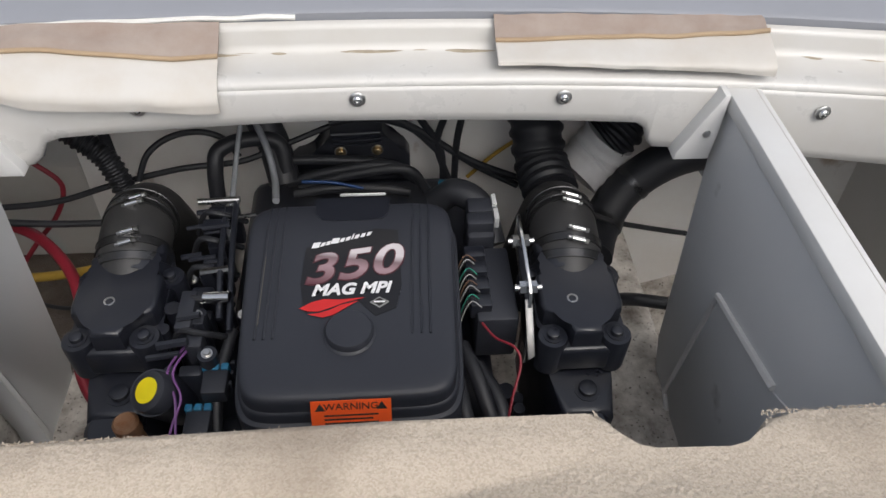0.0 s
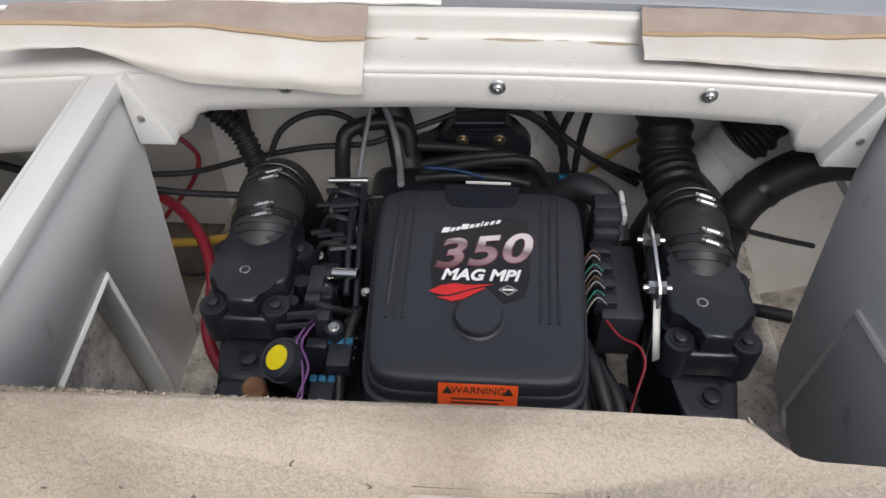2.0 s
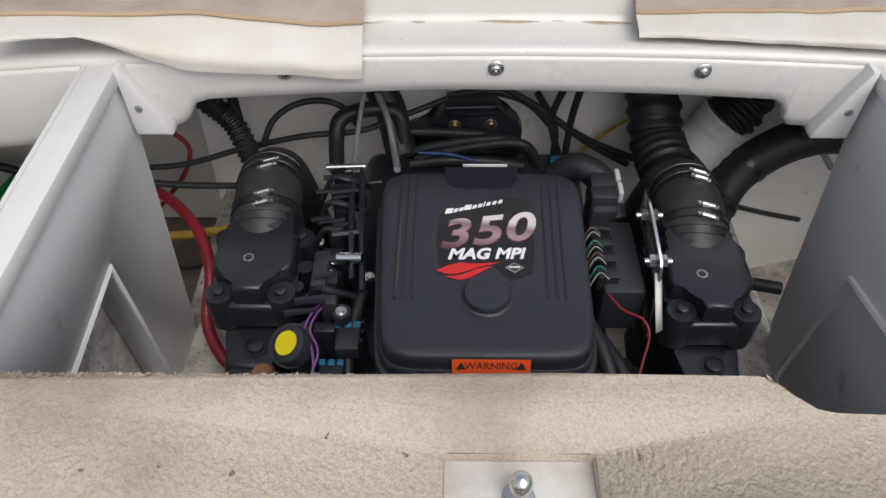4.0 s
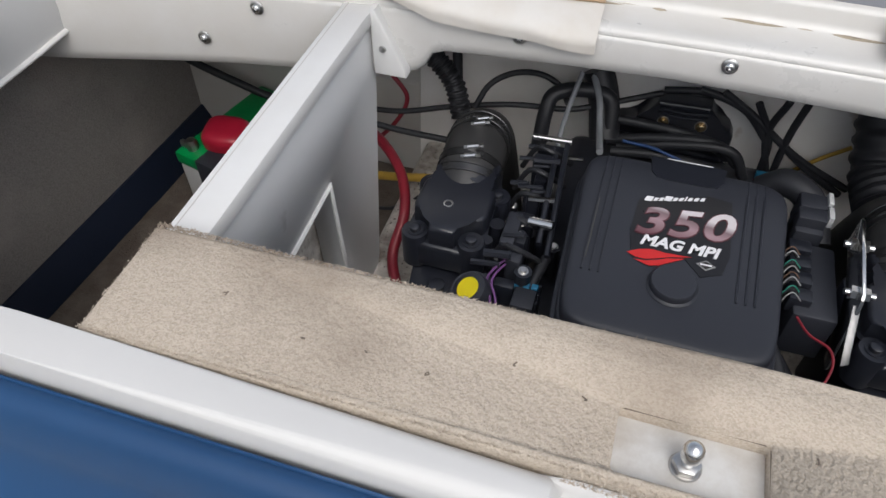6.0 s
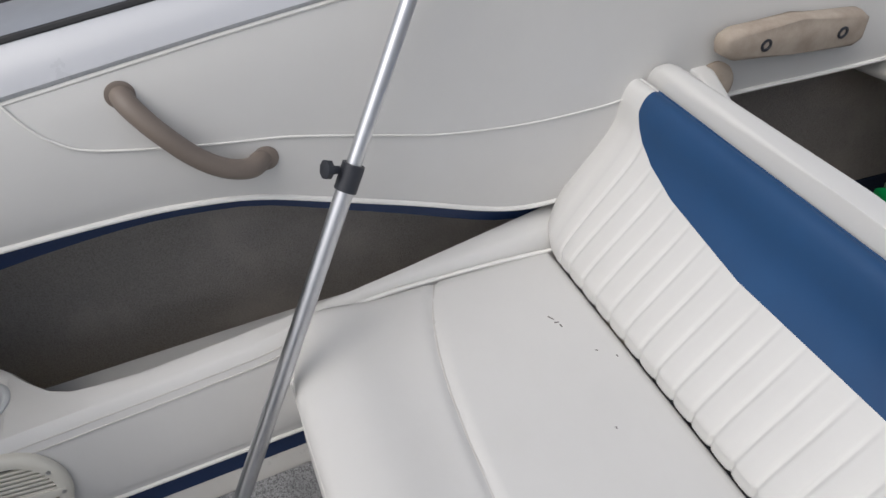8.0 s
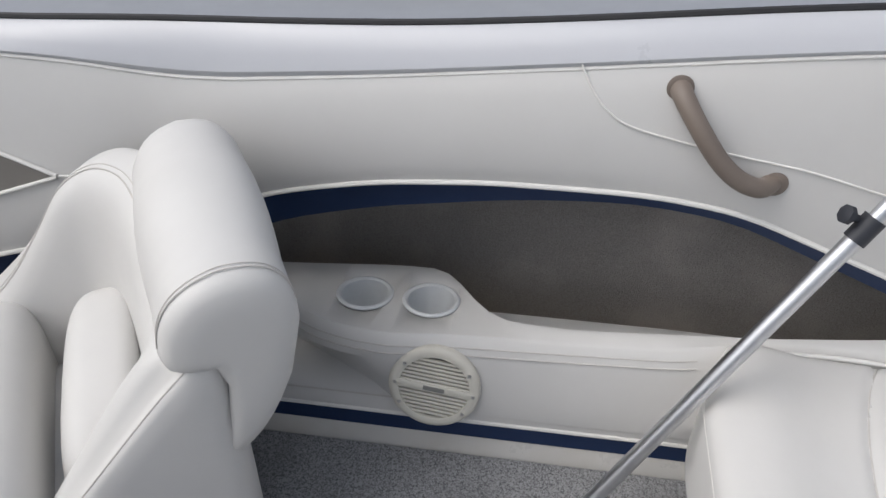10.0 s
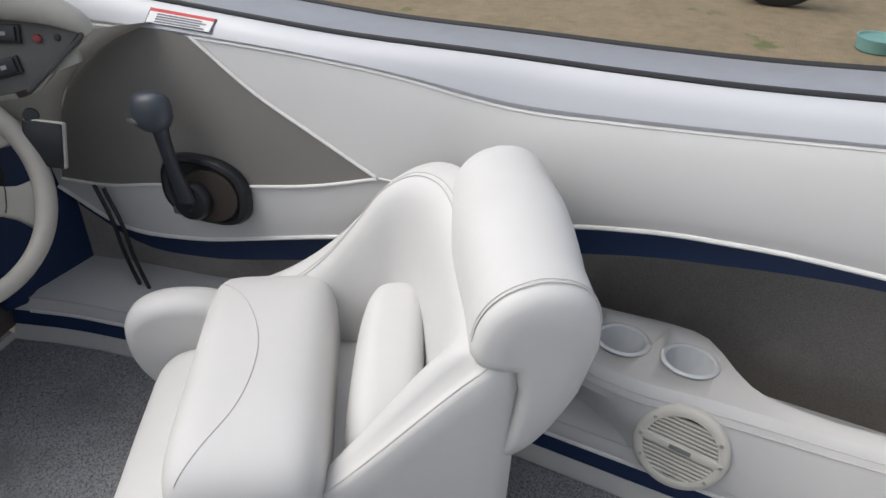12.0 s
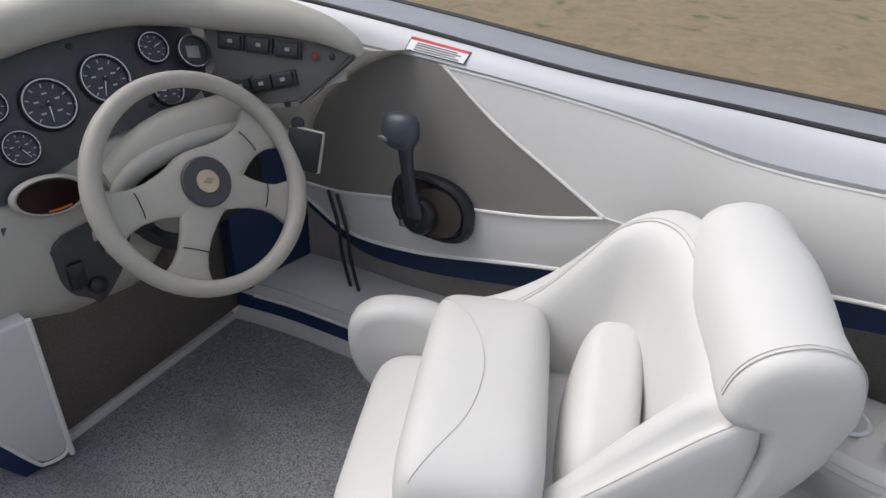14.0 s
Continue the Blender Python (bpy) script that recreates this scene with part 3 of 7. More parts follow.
# ---- carpeted shelf with recessed latch plate ----
SHELF = [(-0.547, 0.179), (-0.548, 0.306), (0.0, 0.313), (0.17, 0.311), (0.182, 0.309), (0.189, 0.303), (0.193, 0.293), (0.196, 0.283), (0.204, 0.276), (0.22, 0.272), (0.28, 0.270), (0.298, 0.274), (0.307, 0.288), (0.318, 0.30), (0.35, 0.304), (0.97, 0.304), (0.97, 0.178)]
shelf = group_of("carpeted_shelf", "beige carpeted shelf in front of the engine bay", "shelf")
top = part("top", prism(SHELF, "z", 0.545, 0.578, 0.006, 3), BEIGE_CARPET, shelf, "worn beige carpet covering")
evaluated_cut(top, [mesh_ob("tmp", box(-0.087, 0.028, 0.187, 0.244, 0.56, 0.7, 0.004), VINYL)])
part("latch_plate", box(-0.0865, 0.0275, 0.1875, 0.2435, 0.556, 0.563, 0.0015), surface("stained_plate", (0.60, 0.59, 0.565), (0.36, 0.31, 0.25), 0.5, scale=22, grain=200, bump=0.15, amount=0.7), shelf, "bare white plate in the carpet cut-out")
stud = group_of("latch_stud", "stainless steel ball stud on the latch plate", "latch stud")
M = Matrix.Translation((-0.031, 0.214, 0.563))
part("washer", disc(0.0125, 0.0025, M), STEEL, stud)
part("nut", lathe([(0.0095, 0.0025), (0.011, 0.0035), (0.011, 0.009), (0.0095, 0.010)], M, 6), STEEL, stud)
part("ball", lathe([(0.0055, 0.010), (0.0055, 0.017), (0.008, 0.019), (0.0085, 0.026), (0.0075, 0.031), (0.004, 0.0345), (0.0, 0.0355)], M, 20), CHROME, stud, "polished round head")
LINT = material("dark_lint", (0.16, 0.13, 0.105), 0.95)
random.seed(9)
for x, y in ((-0.298, 0.231), (-0.241, 0.224), (-0.353, 0.227), (-0.115, 0.241), (0.06, 0.24), (-0.177, 0.255), (-0.44, 0.25)):
    pts = [(x + random.uniform(-0.003, 0.003), y + random.uniform(-0.0025, 0.0025), 0.5785 + random.uniform(0, 0.001)) for k in range(4)]
    part("lint_speck", tube(pts, 0.0006, 5, 3), LINT, shelf, "dark speck of lint")
part("cut_edge", tube([(-0.088, 0.186, 0.5725), (-0.0885, 0.2445, 0.574), (-0.02, 0.2455, 0.574), (0.0285, 0.2445, 0.574), (0.0295, 0.186, 0.5725)], 0.0014, 6, 3, smooth=False), LINT, shelf, "dirty cut edge of the carpet")
random.seed(4)
verts, faces = [], []
for i in range(45000):
    x, y = random.uniform(-0.547, 0.5), random.uniform(0.18, 0.312)
    if random.random() < 0.22:
        y = 0.311 - abs(random.gauss(0, 0.004)) if random.random() < 0.6 else 0.18 + abs(random.gauss(0, 0.003))
    lim = 0.312 if x < 0.18 else (0.27 + (0.042 if x > 0.315 else 0)) - 0.004
    if x > -0.12 and y < 0.21 and random.random() < 0.5:
        y -= 0.012
    if y > lim - 0.001 or (-0.091 < x < 0.032 and 0.183 < y < 0.248):
        continue
    h, a = random.uniform(0.0006, 0.0018), random.uniform(0, 6.28)
    lean = Vector((random.gauss(0, 0.0015), random.gauss(0, 0.0015), h))
    if y > 0.305:
        lean.y -= 0.001
    p, w = Vector((x, y, 0.5765)), Vector((math.cos(a), math.sin(a), 0)) * 0.001
    k = len(verts)
    verts += [p - w, p + w, p + lean]
    faces.append((k, k + 1, k + 2))
me = bpy.data.meshes.new("carpet_fringe")
me.from_pydata(verts, [], faces)
me.materials.append(BEIGE_CARPET)
fringe = new("carpet_fringe", me)
fringe.parent = shelf
tagged(fringe, "frayed carpet pile", kind="stuff")

# ---- bench seat ----
bench = group_of("bench", "white vinyl bench with stitched seams and piping", "bench")


def seat_top(x, y):
    seam = -0.27 - 0.085 * (1 - math.exp(-max(0, x + 0.96) / 0.16))
    d = y - seam
    z = 0.281 + 0.006 * math.sin(math.pi * min(1, max(0, (y + 0.53) / 0.48)))
    z += 0.018 * math.exp(-((y + 0.47) / 0.07) ** 2) * (y < seam) - 0.007 * math.exp(-(d / 0.007) ** 2)
    return z


def seat_fn(u, v):
    x, y = -0.968 + 1.87 * u, -0.045 - 0.50 * v
    edge = min(x + 0.968, 0.902 - x, y + 0.545, -0.045 - y)
    z = seat_top(x, y)
    r = 0.024
    if edge < r:
        z -= r - math.sqrt(max(0, r * r - (r - edge) ** 2))
    if v > 0.88 and x < -0.8:
        y += 0.05 * ((v - 0.88) / 0.12) * max(0, (-0.8 - x) / 0.17) ** 2
    return Vector((x, y, z))


bm = bmesh.new()
us = [0, .002, .004, .007, .011, .016] + [.02 + .96 * i / 90 for i in range(91)] + [.984, .989, .993, .996, .998, 1]
vs = [0, .005, .012, .025, .045, .07] + [.09 + .82 * i / 60 for i in range(61)] + [.93, .955, .975, .988, .995, 1]
rows = [[bm.verts.new(seat_fn(u, v)) for v in vs] for u in us]
for a, b in zip(rows, rows[1:]):
    for i in range(len(vs) - 1):
        bm.faces.new((a[i], b[i], b[i + 1], a[i + 1]))
rim = [r[0] for r in rows] + rows[-1][1:] + [r[-1] for r in rows[::-1]][1:] + rows[0][::-1][1:-1]
low = [bm.verts.new(Vector((v.co.x, v.co.y, 0.13))) for v in rim]
for i in range(len(rim)):
    j = (i + 1) % len(rim)
    bm.faces.new((rim[i], rim[j], low[j], low[i]))
part("cushion", bm, VINYL, bench, "white vinyl seat cushion")
part("base", box(-0.93, 0.88, -0.50, 0.0, 0.0, 0.13, 0.01), GELCOAT, bench, "white seat base")
part("piping", tube([(-0.955, -0.05, 0.281), (-0.963, -0.15, 0.281), (-0.966, -0.27, 0.282), (-0.965, -0.36, 0.283), (-0.95, -0.46, 0.281), (-0.905, -0.517, 0.272), (-0.87, -0.537, 0.264), (-0.7, -0.542, 0.262), (0.85, -0.542, 0.262)], 0.0038, 8), PIPING, bench)
part("seam", tube([(x, -0.27 - 0.085 * (1 - math.exp(-max(0, x + 0.96) / 0.16)), seat_top(x, -0.27 - 0.085 * (1 - math.exp(-max(0, x + 0.96) / 0.16))) + 0.0008) for x in (-0.955 + 0.05 * i for i in range(37))], 0.0013, 6, 3), STITCH, bench)

# ---- backrest ----
back = group_of("pleated_backrest", "white pleated vinyl backrest with a blue upper band", "cushion")
PITCH = 0.0413
EDGE_Z = {-1.07: 0.52, -0.958: 0.52, -0.945: 0.495, -0.93: 0.481, -0.89: 0.464, -0.82: 0.449, -0.756: 0.443, -0.645: 0.433, -0.55: 0.433, -0.39: 0.433, -0.3: 0.427, 0.9: 0.42}
PROFILE = [(-0.02, 0.262), (-0.048, 0.275), (-0.052, 0.292), (-0.040, 0.325), (0.056, 0.433), (0.086, 0.478), (0.094, 0.515), (0.104, 0.54), (0.116, 0.549), (0.127, 0.547), (0.131, 0.535), (0.132, 0.40)]


def profile_at(s):
    k = min(len(PROFILE) - 1.0001, s * (len(PROFILE) - 1))
    i = int(k)
    t = k - i
    p = [Vector(q) for q in (PROFILE[max(i - 1, 0)], PROFILE[i], PROFILE[i + 1], PROFILE[min(i + 2, len(PROFILE) - 1)])]
    return 0.5 * ((2 * p[1]) + (p[2] - p[0]) * t + (2 * p[0] - 5 * p[1] + 4 * p[2] - p[3]) * t * t + (3 * p[1] - p[0] - 3 * p[2] + p[3]) * t ** 3)


def s_of_z(z):
    best = min((abs(profile_at(k / 400).y - z), k / 400) for k in range(60, 320))
    return min((abs(profile_at(best[1] + k / 8000).y - z), best[1] + k / 8000) for k in range(-20, 21))[1]


def back_point(x, s, pleat):
    p = profile_at(s)
    end = max(0.0, -0.955 - x) / 0.115
    shrink = 1 - math.sqrt(max(0, 1 - min(1, end) ** 2.8))
    p = Vector((p.x + (0.115 - p.x) * 0.55 * shrink, p.y + (0.42 - p.y) * 0.3 * shrink))
    out = 0.0
    if pleat and x > -0.985:
        ph = ((x + 0.02) / PITCH + 0.5) % 1.0 - 0.5
        out = (-0.0038 * math.exp(-(ph * PITCH / 0.003) ** 2) + 0.001 * (math.cos(math.pi * ph * 2) * -0.5 + 0.5)) * min(1, s * 8) * pleat
    q = profile_at(min(1, s + 0.01)) - profile_at(max(0, s - 0.01))
    nrm = Vector((-q.y, q.x)).normalized()
    if x < -0.9:
        x = -0.9 + (x + 0.9) * (0.073 + 0.112 * min(1.05, max(0, (p.y - 0.28) / 0.24)) ** 0.42) / 0.17
    return Vector((x, p.x + nrm.x * out, p.y + nrm.y * out))


XS = [-1.07, -1.0692, -1.067, -1.063, -1.057, -1.05, -1.04, -1.028, -1.015, -1.0, -0.985, -0.972] + [-0.958 + PITCH / 16 * i for i in range(int(1.87 / PITCH * 16))]
SB = [s_of_z(lerp_at(x, EDGE_Z)) for x in XS]
FIRST = 12


def back_patch(s0, s1, cols, n, pleat):
    """The cushion's skin between two of its heights."""
    bm = bmesh.new()
    rows = [[bm.verts.new(back_point(XS[i], s0(SB[i]) + (s1(SB[i]) - s0(SB[i])) * j / n, pleat * min(1.0, (n - j) / 2.5))) for j in range(n + 1)] for i in cols]
    for a, b in zip(rows, rows[1:]):
        for j in range(n):
            bm.faces.new((a[j], b[j], b[j + 1], a[j + 1]))
    return bm


part("pleated_cushion", back_patch(lambda s: 0.0, lambda s: s, range(len(XS)), 22, 1.0), VINYL, back, "white pleated vinyl", angle=60)
part("end_cap", back_patch(lambda s: s, lambda s: 1.0, range(FIRST + 1), 26, 0.0), VINYL, back, "white rounded end")
part("blue_band", back_patch(lambda s: s, lambda s: 1.0, range(FIRST, len(XS)), 26, 0.0), VINYL_BLUE, back, "royal blue vinyl band")
thing("backrest_board", prism([(-1.018, 0.2), (-1.018, 0.545), (-1.01, 0.565), (-0.995, 0.576), (-0.975, 0.581), (-0.6, 0.58), (-0.125, 0.573), (-0.12, 0.568), (-0.118, 0.55), (0.95, 0.55), (0.95, 0.2)], "y", 0.136, 0.177, 0.017, 4), VINYL,
            "white vinyl-wrapped board behind the backrest", "board")


# ---- engine ----
BLACK = surface("black_engine_paint", (0.013, 0.0145, 0.021), (0.022, 0.0245, 0.032), 0.32, scale=14, grain=160, bump=0.12, dist=0.001, coat=0.15)
BLACK_PLASTIC = surface("black_plastic", (0.021, 0.023, 0.031), (0.028, 0.031, 0.039), 0.5, scale=8, grain=500, bump=0.25, dist=0.0006, rough_var=0.08)
HOSE = surface("black_hose", (0.015, 0.016, 0.020), (0.03, 0.031, 0.035), 0.5, scale=20, grain=260, bump=0.25)
GREY_HOSE = surface("grey_cable_sheath", (0.25, 0.26, 0.28), (0.18, 0.19, 0.2), 0.5, scale=30, grain=260, bump=0.1)
RED = surface("red_cable", (0.25, 0.016, 0.03), (0.18, 0.013, 0.022), 0.45, scale=30, grain=200, bump=0.1)
YELLOW = surface("yellow_plastic", (0.80, 0.66, 0.004), (0.72, 0.58, 0.004), 0.45, scale=40, grain=200, bump=0.05)
YELLOW_OLD = surface("aged_yellow_hose", (0.42, 0.27, 0.04), (0.28, 0.17, 0.03), 0.5, scale=30, grain=200, bump=0.1)
ORANGE = surface("orange_label", (0.85, 0.10, 0.012), (0.78, 0.085, 0.01), 0.5, scale=20, grain=300, bump=0.05)
INK = material("black_ink", (0.02, 0.018, 0.016), 0.6)
WHITE_INK = material("white_ink", (0.75, 0.75, 0.76), 0.5)
RED_INK = surface("red_ink", (0.55, 0.02, 0.02), (0.42, 0.015, 0.015), 0.5, scale=40, grain=200, bump=0.02)
ROSE_INK = surface("dark_rose_ink", (0.07, 0.02, 0.028), (0.12, 0.04, 0.05), 0.5, scale=60, grain=200, bump=0.02, amount=1.0)


def banded_ink(name, low, mid, high, y0, y1):
    """Printed ink that runs through three tones across the numerals."""
    m = material(name, mid, 0.45)
    n, l = m.node_tree.nodes, m.node_tree.links
    tc, sep = n.new("ShaderNodeTexCoord"), n.new("ShaderNodeSeparateXYZ")
    mr, ramp = n.new("ShaderNodeMapRange"), n.new("ShaderNodeValToRGB")
    slope = n.new("ShaderNodeMath")
    slope.operation = "MULTIPLY_ADD"
    slope.inputs[1].default_value = 0.16
    mr.inputs["From Min"].default_value, mr.inputs["From Max"].default_value = y0, y1
    els = ramp.color_ramp.elements
    els[0].color, els[1].color = (*low, 1), (*high, 1)
    for at, c in ((0.42, mid), (0.6, tuple(0.55 * a for a in mid)), (0.75, high)):
        e = els.new(at)
        e.color = (*c, 1)
    l.new(tc.outputs["Object"], sep.inputs[0])
    l.new(sep.outputs[0], slope.inputs[0])
    l.new(sep.outputs[1], slope.inputs[2])
    l.new(slope.outputs[0], mr.inputs["Value"])
    l.new(mr.outputs[0], ramp.inputs[0])
    l.new(ramp.outputs[0], n["Principled BSDF"].inputs["Base Color"])
    return m


SILVER_INK = banded_ink("silver_rose_ink", (0.10, 0.03, 0.04), (0.34, 0.23, 0.25), (0.60, 0.56, 0.57), 0.595, 0.675)
BLUE_PLASTIC = material("blue_plastic", (0.02, 0.15, 0.27), 0.45)
BLUE_WIRE = material("dark_blue_wire", (0.012, 0.05, 0.16), 0.45)
GREEN_PLASTIC = surface("green_plastic", (0.0, 0.28, 0.07), (0.0, 0.22, 0.05), 0.4, scale=20, grain=200, bump=0.05)
RUST = surface("rusty_metal", (0.20, 0.085, 0.035), (0.32, 0.22, 0.15), 0.8, scale=60, grain=300, bump=0.5, metal=0.3)
BRASS = surface("dull_brass", (0.42, 0.33, 0.2), (0.3, 0.22, 0.13), 0.35, metal=1.0, scale=60, grain=300, bump=0.1)
PURPLE = material("purple_wire", (0.16, 0.06, 0.2), 0.5)


def superring(cx, cy, hx, hy, z, e=0.28, n=48):
    pts = []
    for k in range(n):
        a = 2 * math.pi * k / n
        c, s = math.cos(a), math.sin(a)
        pts.append((cx + hx * math.copysign(abs(c) ** e, c), cy + hy * math.copysign(abs(s) ** e, s), z))
    return pts


def bolt_head(bm, p, d=(0, 0, 1), r=0.007, h=0.006):
    m = axis_to(p, d)
    lathe([(r * 1.5, 0), (r * 1.5, 0.0015), (r, 0.0015), (r, h), (r * 0.8, h + 0.001)], m, 12, bm)
    return bm


def text_mesh(body, size, m, mat, parent, name="lettering", label="", shear=0.0, space=1.0, depth=0.0004, bold=0.0):
    cu = bpy.data.curves.new("tmp", "FONT")
    cu.body, cu.size, cu.shear, cu.space_character = body, size, shear, space
    cu.align_x, cu.align_y = "CENTER", "CENTER"
    cu.extrude, cu.offset, cu.resolution_u = depth, bold, 4
    ob = new("tmp", cu)
    me = bpy.data.meshes.new_from_object(ob.evaluated_get(bpy.context.evaluated_depsgraph_get()))
    bpy.data.objects.remove(ob)
    me.transform(m)
    me.materials.clear()
    me.materials.append(mat)
    o = new(name, me)
    o.parent = parent
    return tagged(o, label)


def flat(poly, z, h, bm=None):
    return prism(poly, "z", z, z + h, 0, bm=bm)


engine = group_of("marine_engine", "black inboard marine engine with a black plastic top cover", "engine")
EX = -0.037
part("block", box(EX - 0.2, EX + 0.2, 0.47, 1.05, -0.24, 0.20, 0.03, 3), BLACK, engine, "black engine block")
part("intake", box(EX - 0.13, EX + 0.13, 0.48, 0.80, 0.10, 0.27, 0.03, 3), BLACK, engine, "black intake housing")
# top cover
def cover_ring(inset, z):
    """The cover's outline, a little wider aft than in front."""
    ring = superring(0.0, 0.0, 1.0, 1.0, z, e=0.24, n=64)
    out = []
    for x, y, zz in ring:
        hx = 0.1375 + 0.0075 * y - inset
        yy = 0.606 + (0.165 - inset) * y
        out.append((EX + hx * x, yy, zz - 0.12 * max(0, yy - 0.72)))
    return out


cover = part("top_cover", loft([cover_ring(i, z) for i, z in ((-0.004, 0.27), (-0.004, 0.351), (-0.003, 0.3545), (0.0, 0.356), (0.0012, 0.3565), (0.0016, 0.371), (0.003, 0.3735), (0.0045, 0.3745), (0.005, 0.389), (0.0062, 0.3935), (0.009, 0.3965), (0.014, 0.398), (0.022, 0.399), (0.05, 0.400), (0.09, 0.4008))]),
             BLACK_PLASTIC, engine, "matt black moulded plastic cover", angle=40)
part("label_recess", prism([(-0.078, 0.377), (-0.066, 0.345), (-0.062, 0.342), (-0.006, 0.342), (-0.002, 0.345), (0.010, 0.377), (0.004, 0.377), (-0.004, 0.350), (-0.064, 0.350), (-0.072, 0.377)], "y", 0.4365, 0.447, 0.001), BLACK_PLASTIC, cover, "moulded surround below the label")
CZ = 0.4
for x in (-0.147, -0.1365, -0.126, 0.041, 0.052, 0.063):
    part("rib", tube([(x - 0.003 * (x > 0), 0.53, CZ - 0.0012), (x - 0.002 * (x > 0), 0.545, CZ + 0.0004), (x + 0.004 * (x > 0), 0.70, CZ + 0.0004), (x + 0.006 * (x > 0), 0.73, CZ - 0.003), (x + 0.007 * (x > 0), 0.758, CZ - 0.0075)], 0.0018, 6, 3), BLACK_PLASTIC, cover)
part("rear_recess", prism([(-0.088, 0.772), (-0.084, 0.737), (-0.077, 0.7255), (-0.06, 0.722), (-0.012, 0.722), (0.006, 0.7255), (0.013, 0.737), (0.017, 0.772)], "z", 0.0, 0.0022, m=Matrix.Translation((0, 0.722, CZ - 0.0008)) @ pose(0, 0, 0, -6.8, 0, 0) @ Matrix.Translation((0, -0.722, 0))), BLACK, cover, "glossier recessed panel")
part("knob", lathe([(0.032, -0.002), (0.0315, 0.001), (0.0285, 0.003), (0.0285, 0.009), (0.0265, 0.0115), (0.012, 0.0118), (0.0, 0.0115)], Matrix.Translation((-0.036, 0.532, CZ)) @ Matrix.Diagonal((1, 1.0, 1, 1)), 32), BLACK_PLASTIC, cover, "round black filler knob")
part("scuff", box(-0.1475, -0.1445, 0.55, 0.66, CZ, CZ + 0.0012, 0.0003), surface("scuffed_plastic", (0.10, 0.095, 0.08), (0.05, 0.05, 0.045), 0.7), cover, "worn scuff")
DZ = 0.4022
decal = part("decal", flat([(-0.098, 0.61), (-0.094, 0.672), (-0.004, 0.704), (0.026, 0.70), (0.028, 0.60), (0.02, 0.568), (-0.005, 0.556), (-0.03, 0.585), (-0.09, 0.565)], DZ - 0.0012, 0.0008), surface("decal_black", (0.010, 0.010, 0.012), (0.014, 0.014, 0.016), 0.3), cover, "glossy black decal")
for k in range(10):
    w, h = (0.0095, 0.0095) if k in (0, 3) else ((0.0022, 0.0095) if k == 6 else (0.0052, 0.0068))
    x = (-0.0815, -0.0725, -0.0655, -0.0565, -0.0475, -0.0400, -0.0340, -0.0285, -0.0205, -0.0125)[k]
    y = 0.6745 + (x + 0.0815) * 0.285
    part("brand_mark", flat([(x - w / 2 - 0.0012, y - 0.004), (x + w / 2 - 0.0012, y - 0.003), (x + w / 2 + 0.0015, y - 0.003 + h), (x - w / 2 + 0.0015, y - 0.004 + h)], DZ, 0.0004), WHITE_INK, decal, "white bar of an unlettered brand mark")
for ch, dx in (("3", -0.042), ("5", 0.0), ("0", 0.042)):
    mm = Matrix.Translation((-0.0365, 0.6375, DZ)) @ pose(0, 0, 0, 0, 0, 8.5) @ Matrix.Translation((dx, 0, 0)) @ Matrix.Diagonal((1.05, 0.9, 1, 1))
    num = text_mesh(ch, 0.076, mm, ROSE_INK, decal, "numeral", "dark rose outline of the numeral", shear=0.32, bold=0.0030)
    text_mesh(ch, 0.076, Matrix.Translation((0, 0, 0.0005)) @ mm, SILVER_INK, num, "numeral_fill", "silver-rose numeral", shear=0.32, bold=0.0014)
text_mesh("MAG MPI", 0.0265, Matrix.Translation((-0.0355, 0.599, DZ)) @ pose(0, 0, 0, 0, 0, 1) @ Matrix.Diagonal((0.91, 0.93, 1, 1)), WHITE_INK, decal, "lettering", "white slanted capitals", shear=0.3, bold=0.0009)
for flame in ([(-0.097, 0.571), (-0.083, 0.580), (-0.068, 0.5845), (-0.05, 0.583), (-0.018, 0.585), (-0.045, 0.577), (-0.06, 0.5705), (-0.073, 0.5655), (-0.085, 0.566)],
              [(-0.087, 0.562), (-0.073, 0.563), (-0.06, 0.5675), (-0.047, 0.5745), (-0.026, 0.580), (-0.045, 0.567), (-0.055, 0.56), (-0.068, 0.556)]):
    part("flame_stripe", flat(flame, DZ, 0.0004), RED_INK, decal, "red flame stripe")
part("emblem", flat([(-0.012, 0.577), (0.0, 0.585), (0.012, 0.577), (0.0, 0.568)], DZ, 0.0004), material("grey_ink", (0.25, 0.25, 0.25), 0.5), decal, "grey diamond emblem")
part("emblem_field", flat([(-0.009, 0.577), (0.0, 0.583), (0.009, 0.577), (0.0, 0.5703)], DZ + 0.0004, 0.0003), INK, decal, "black field of the emblem")
part("emblem_bar", flat([(-0.007, 0.5758), (-0.007, 0.5782), (0.007, 0.5782), (0.007, 0.5758)], DZ + 0.0007, 0.0003), WHITE_INK, decal, "pale bar across the emblem")
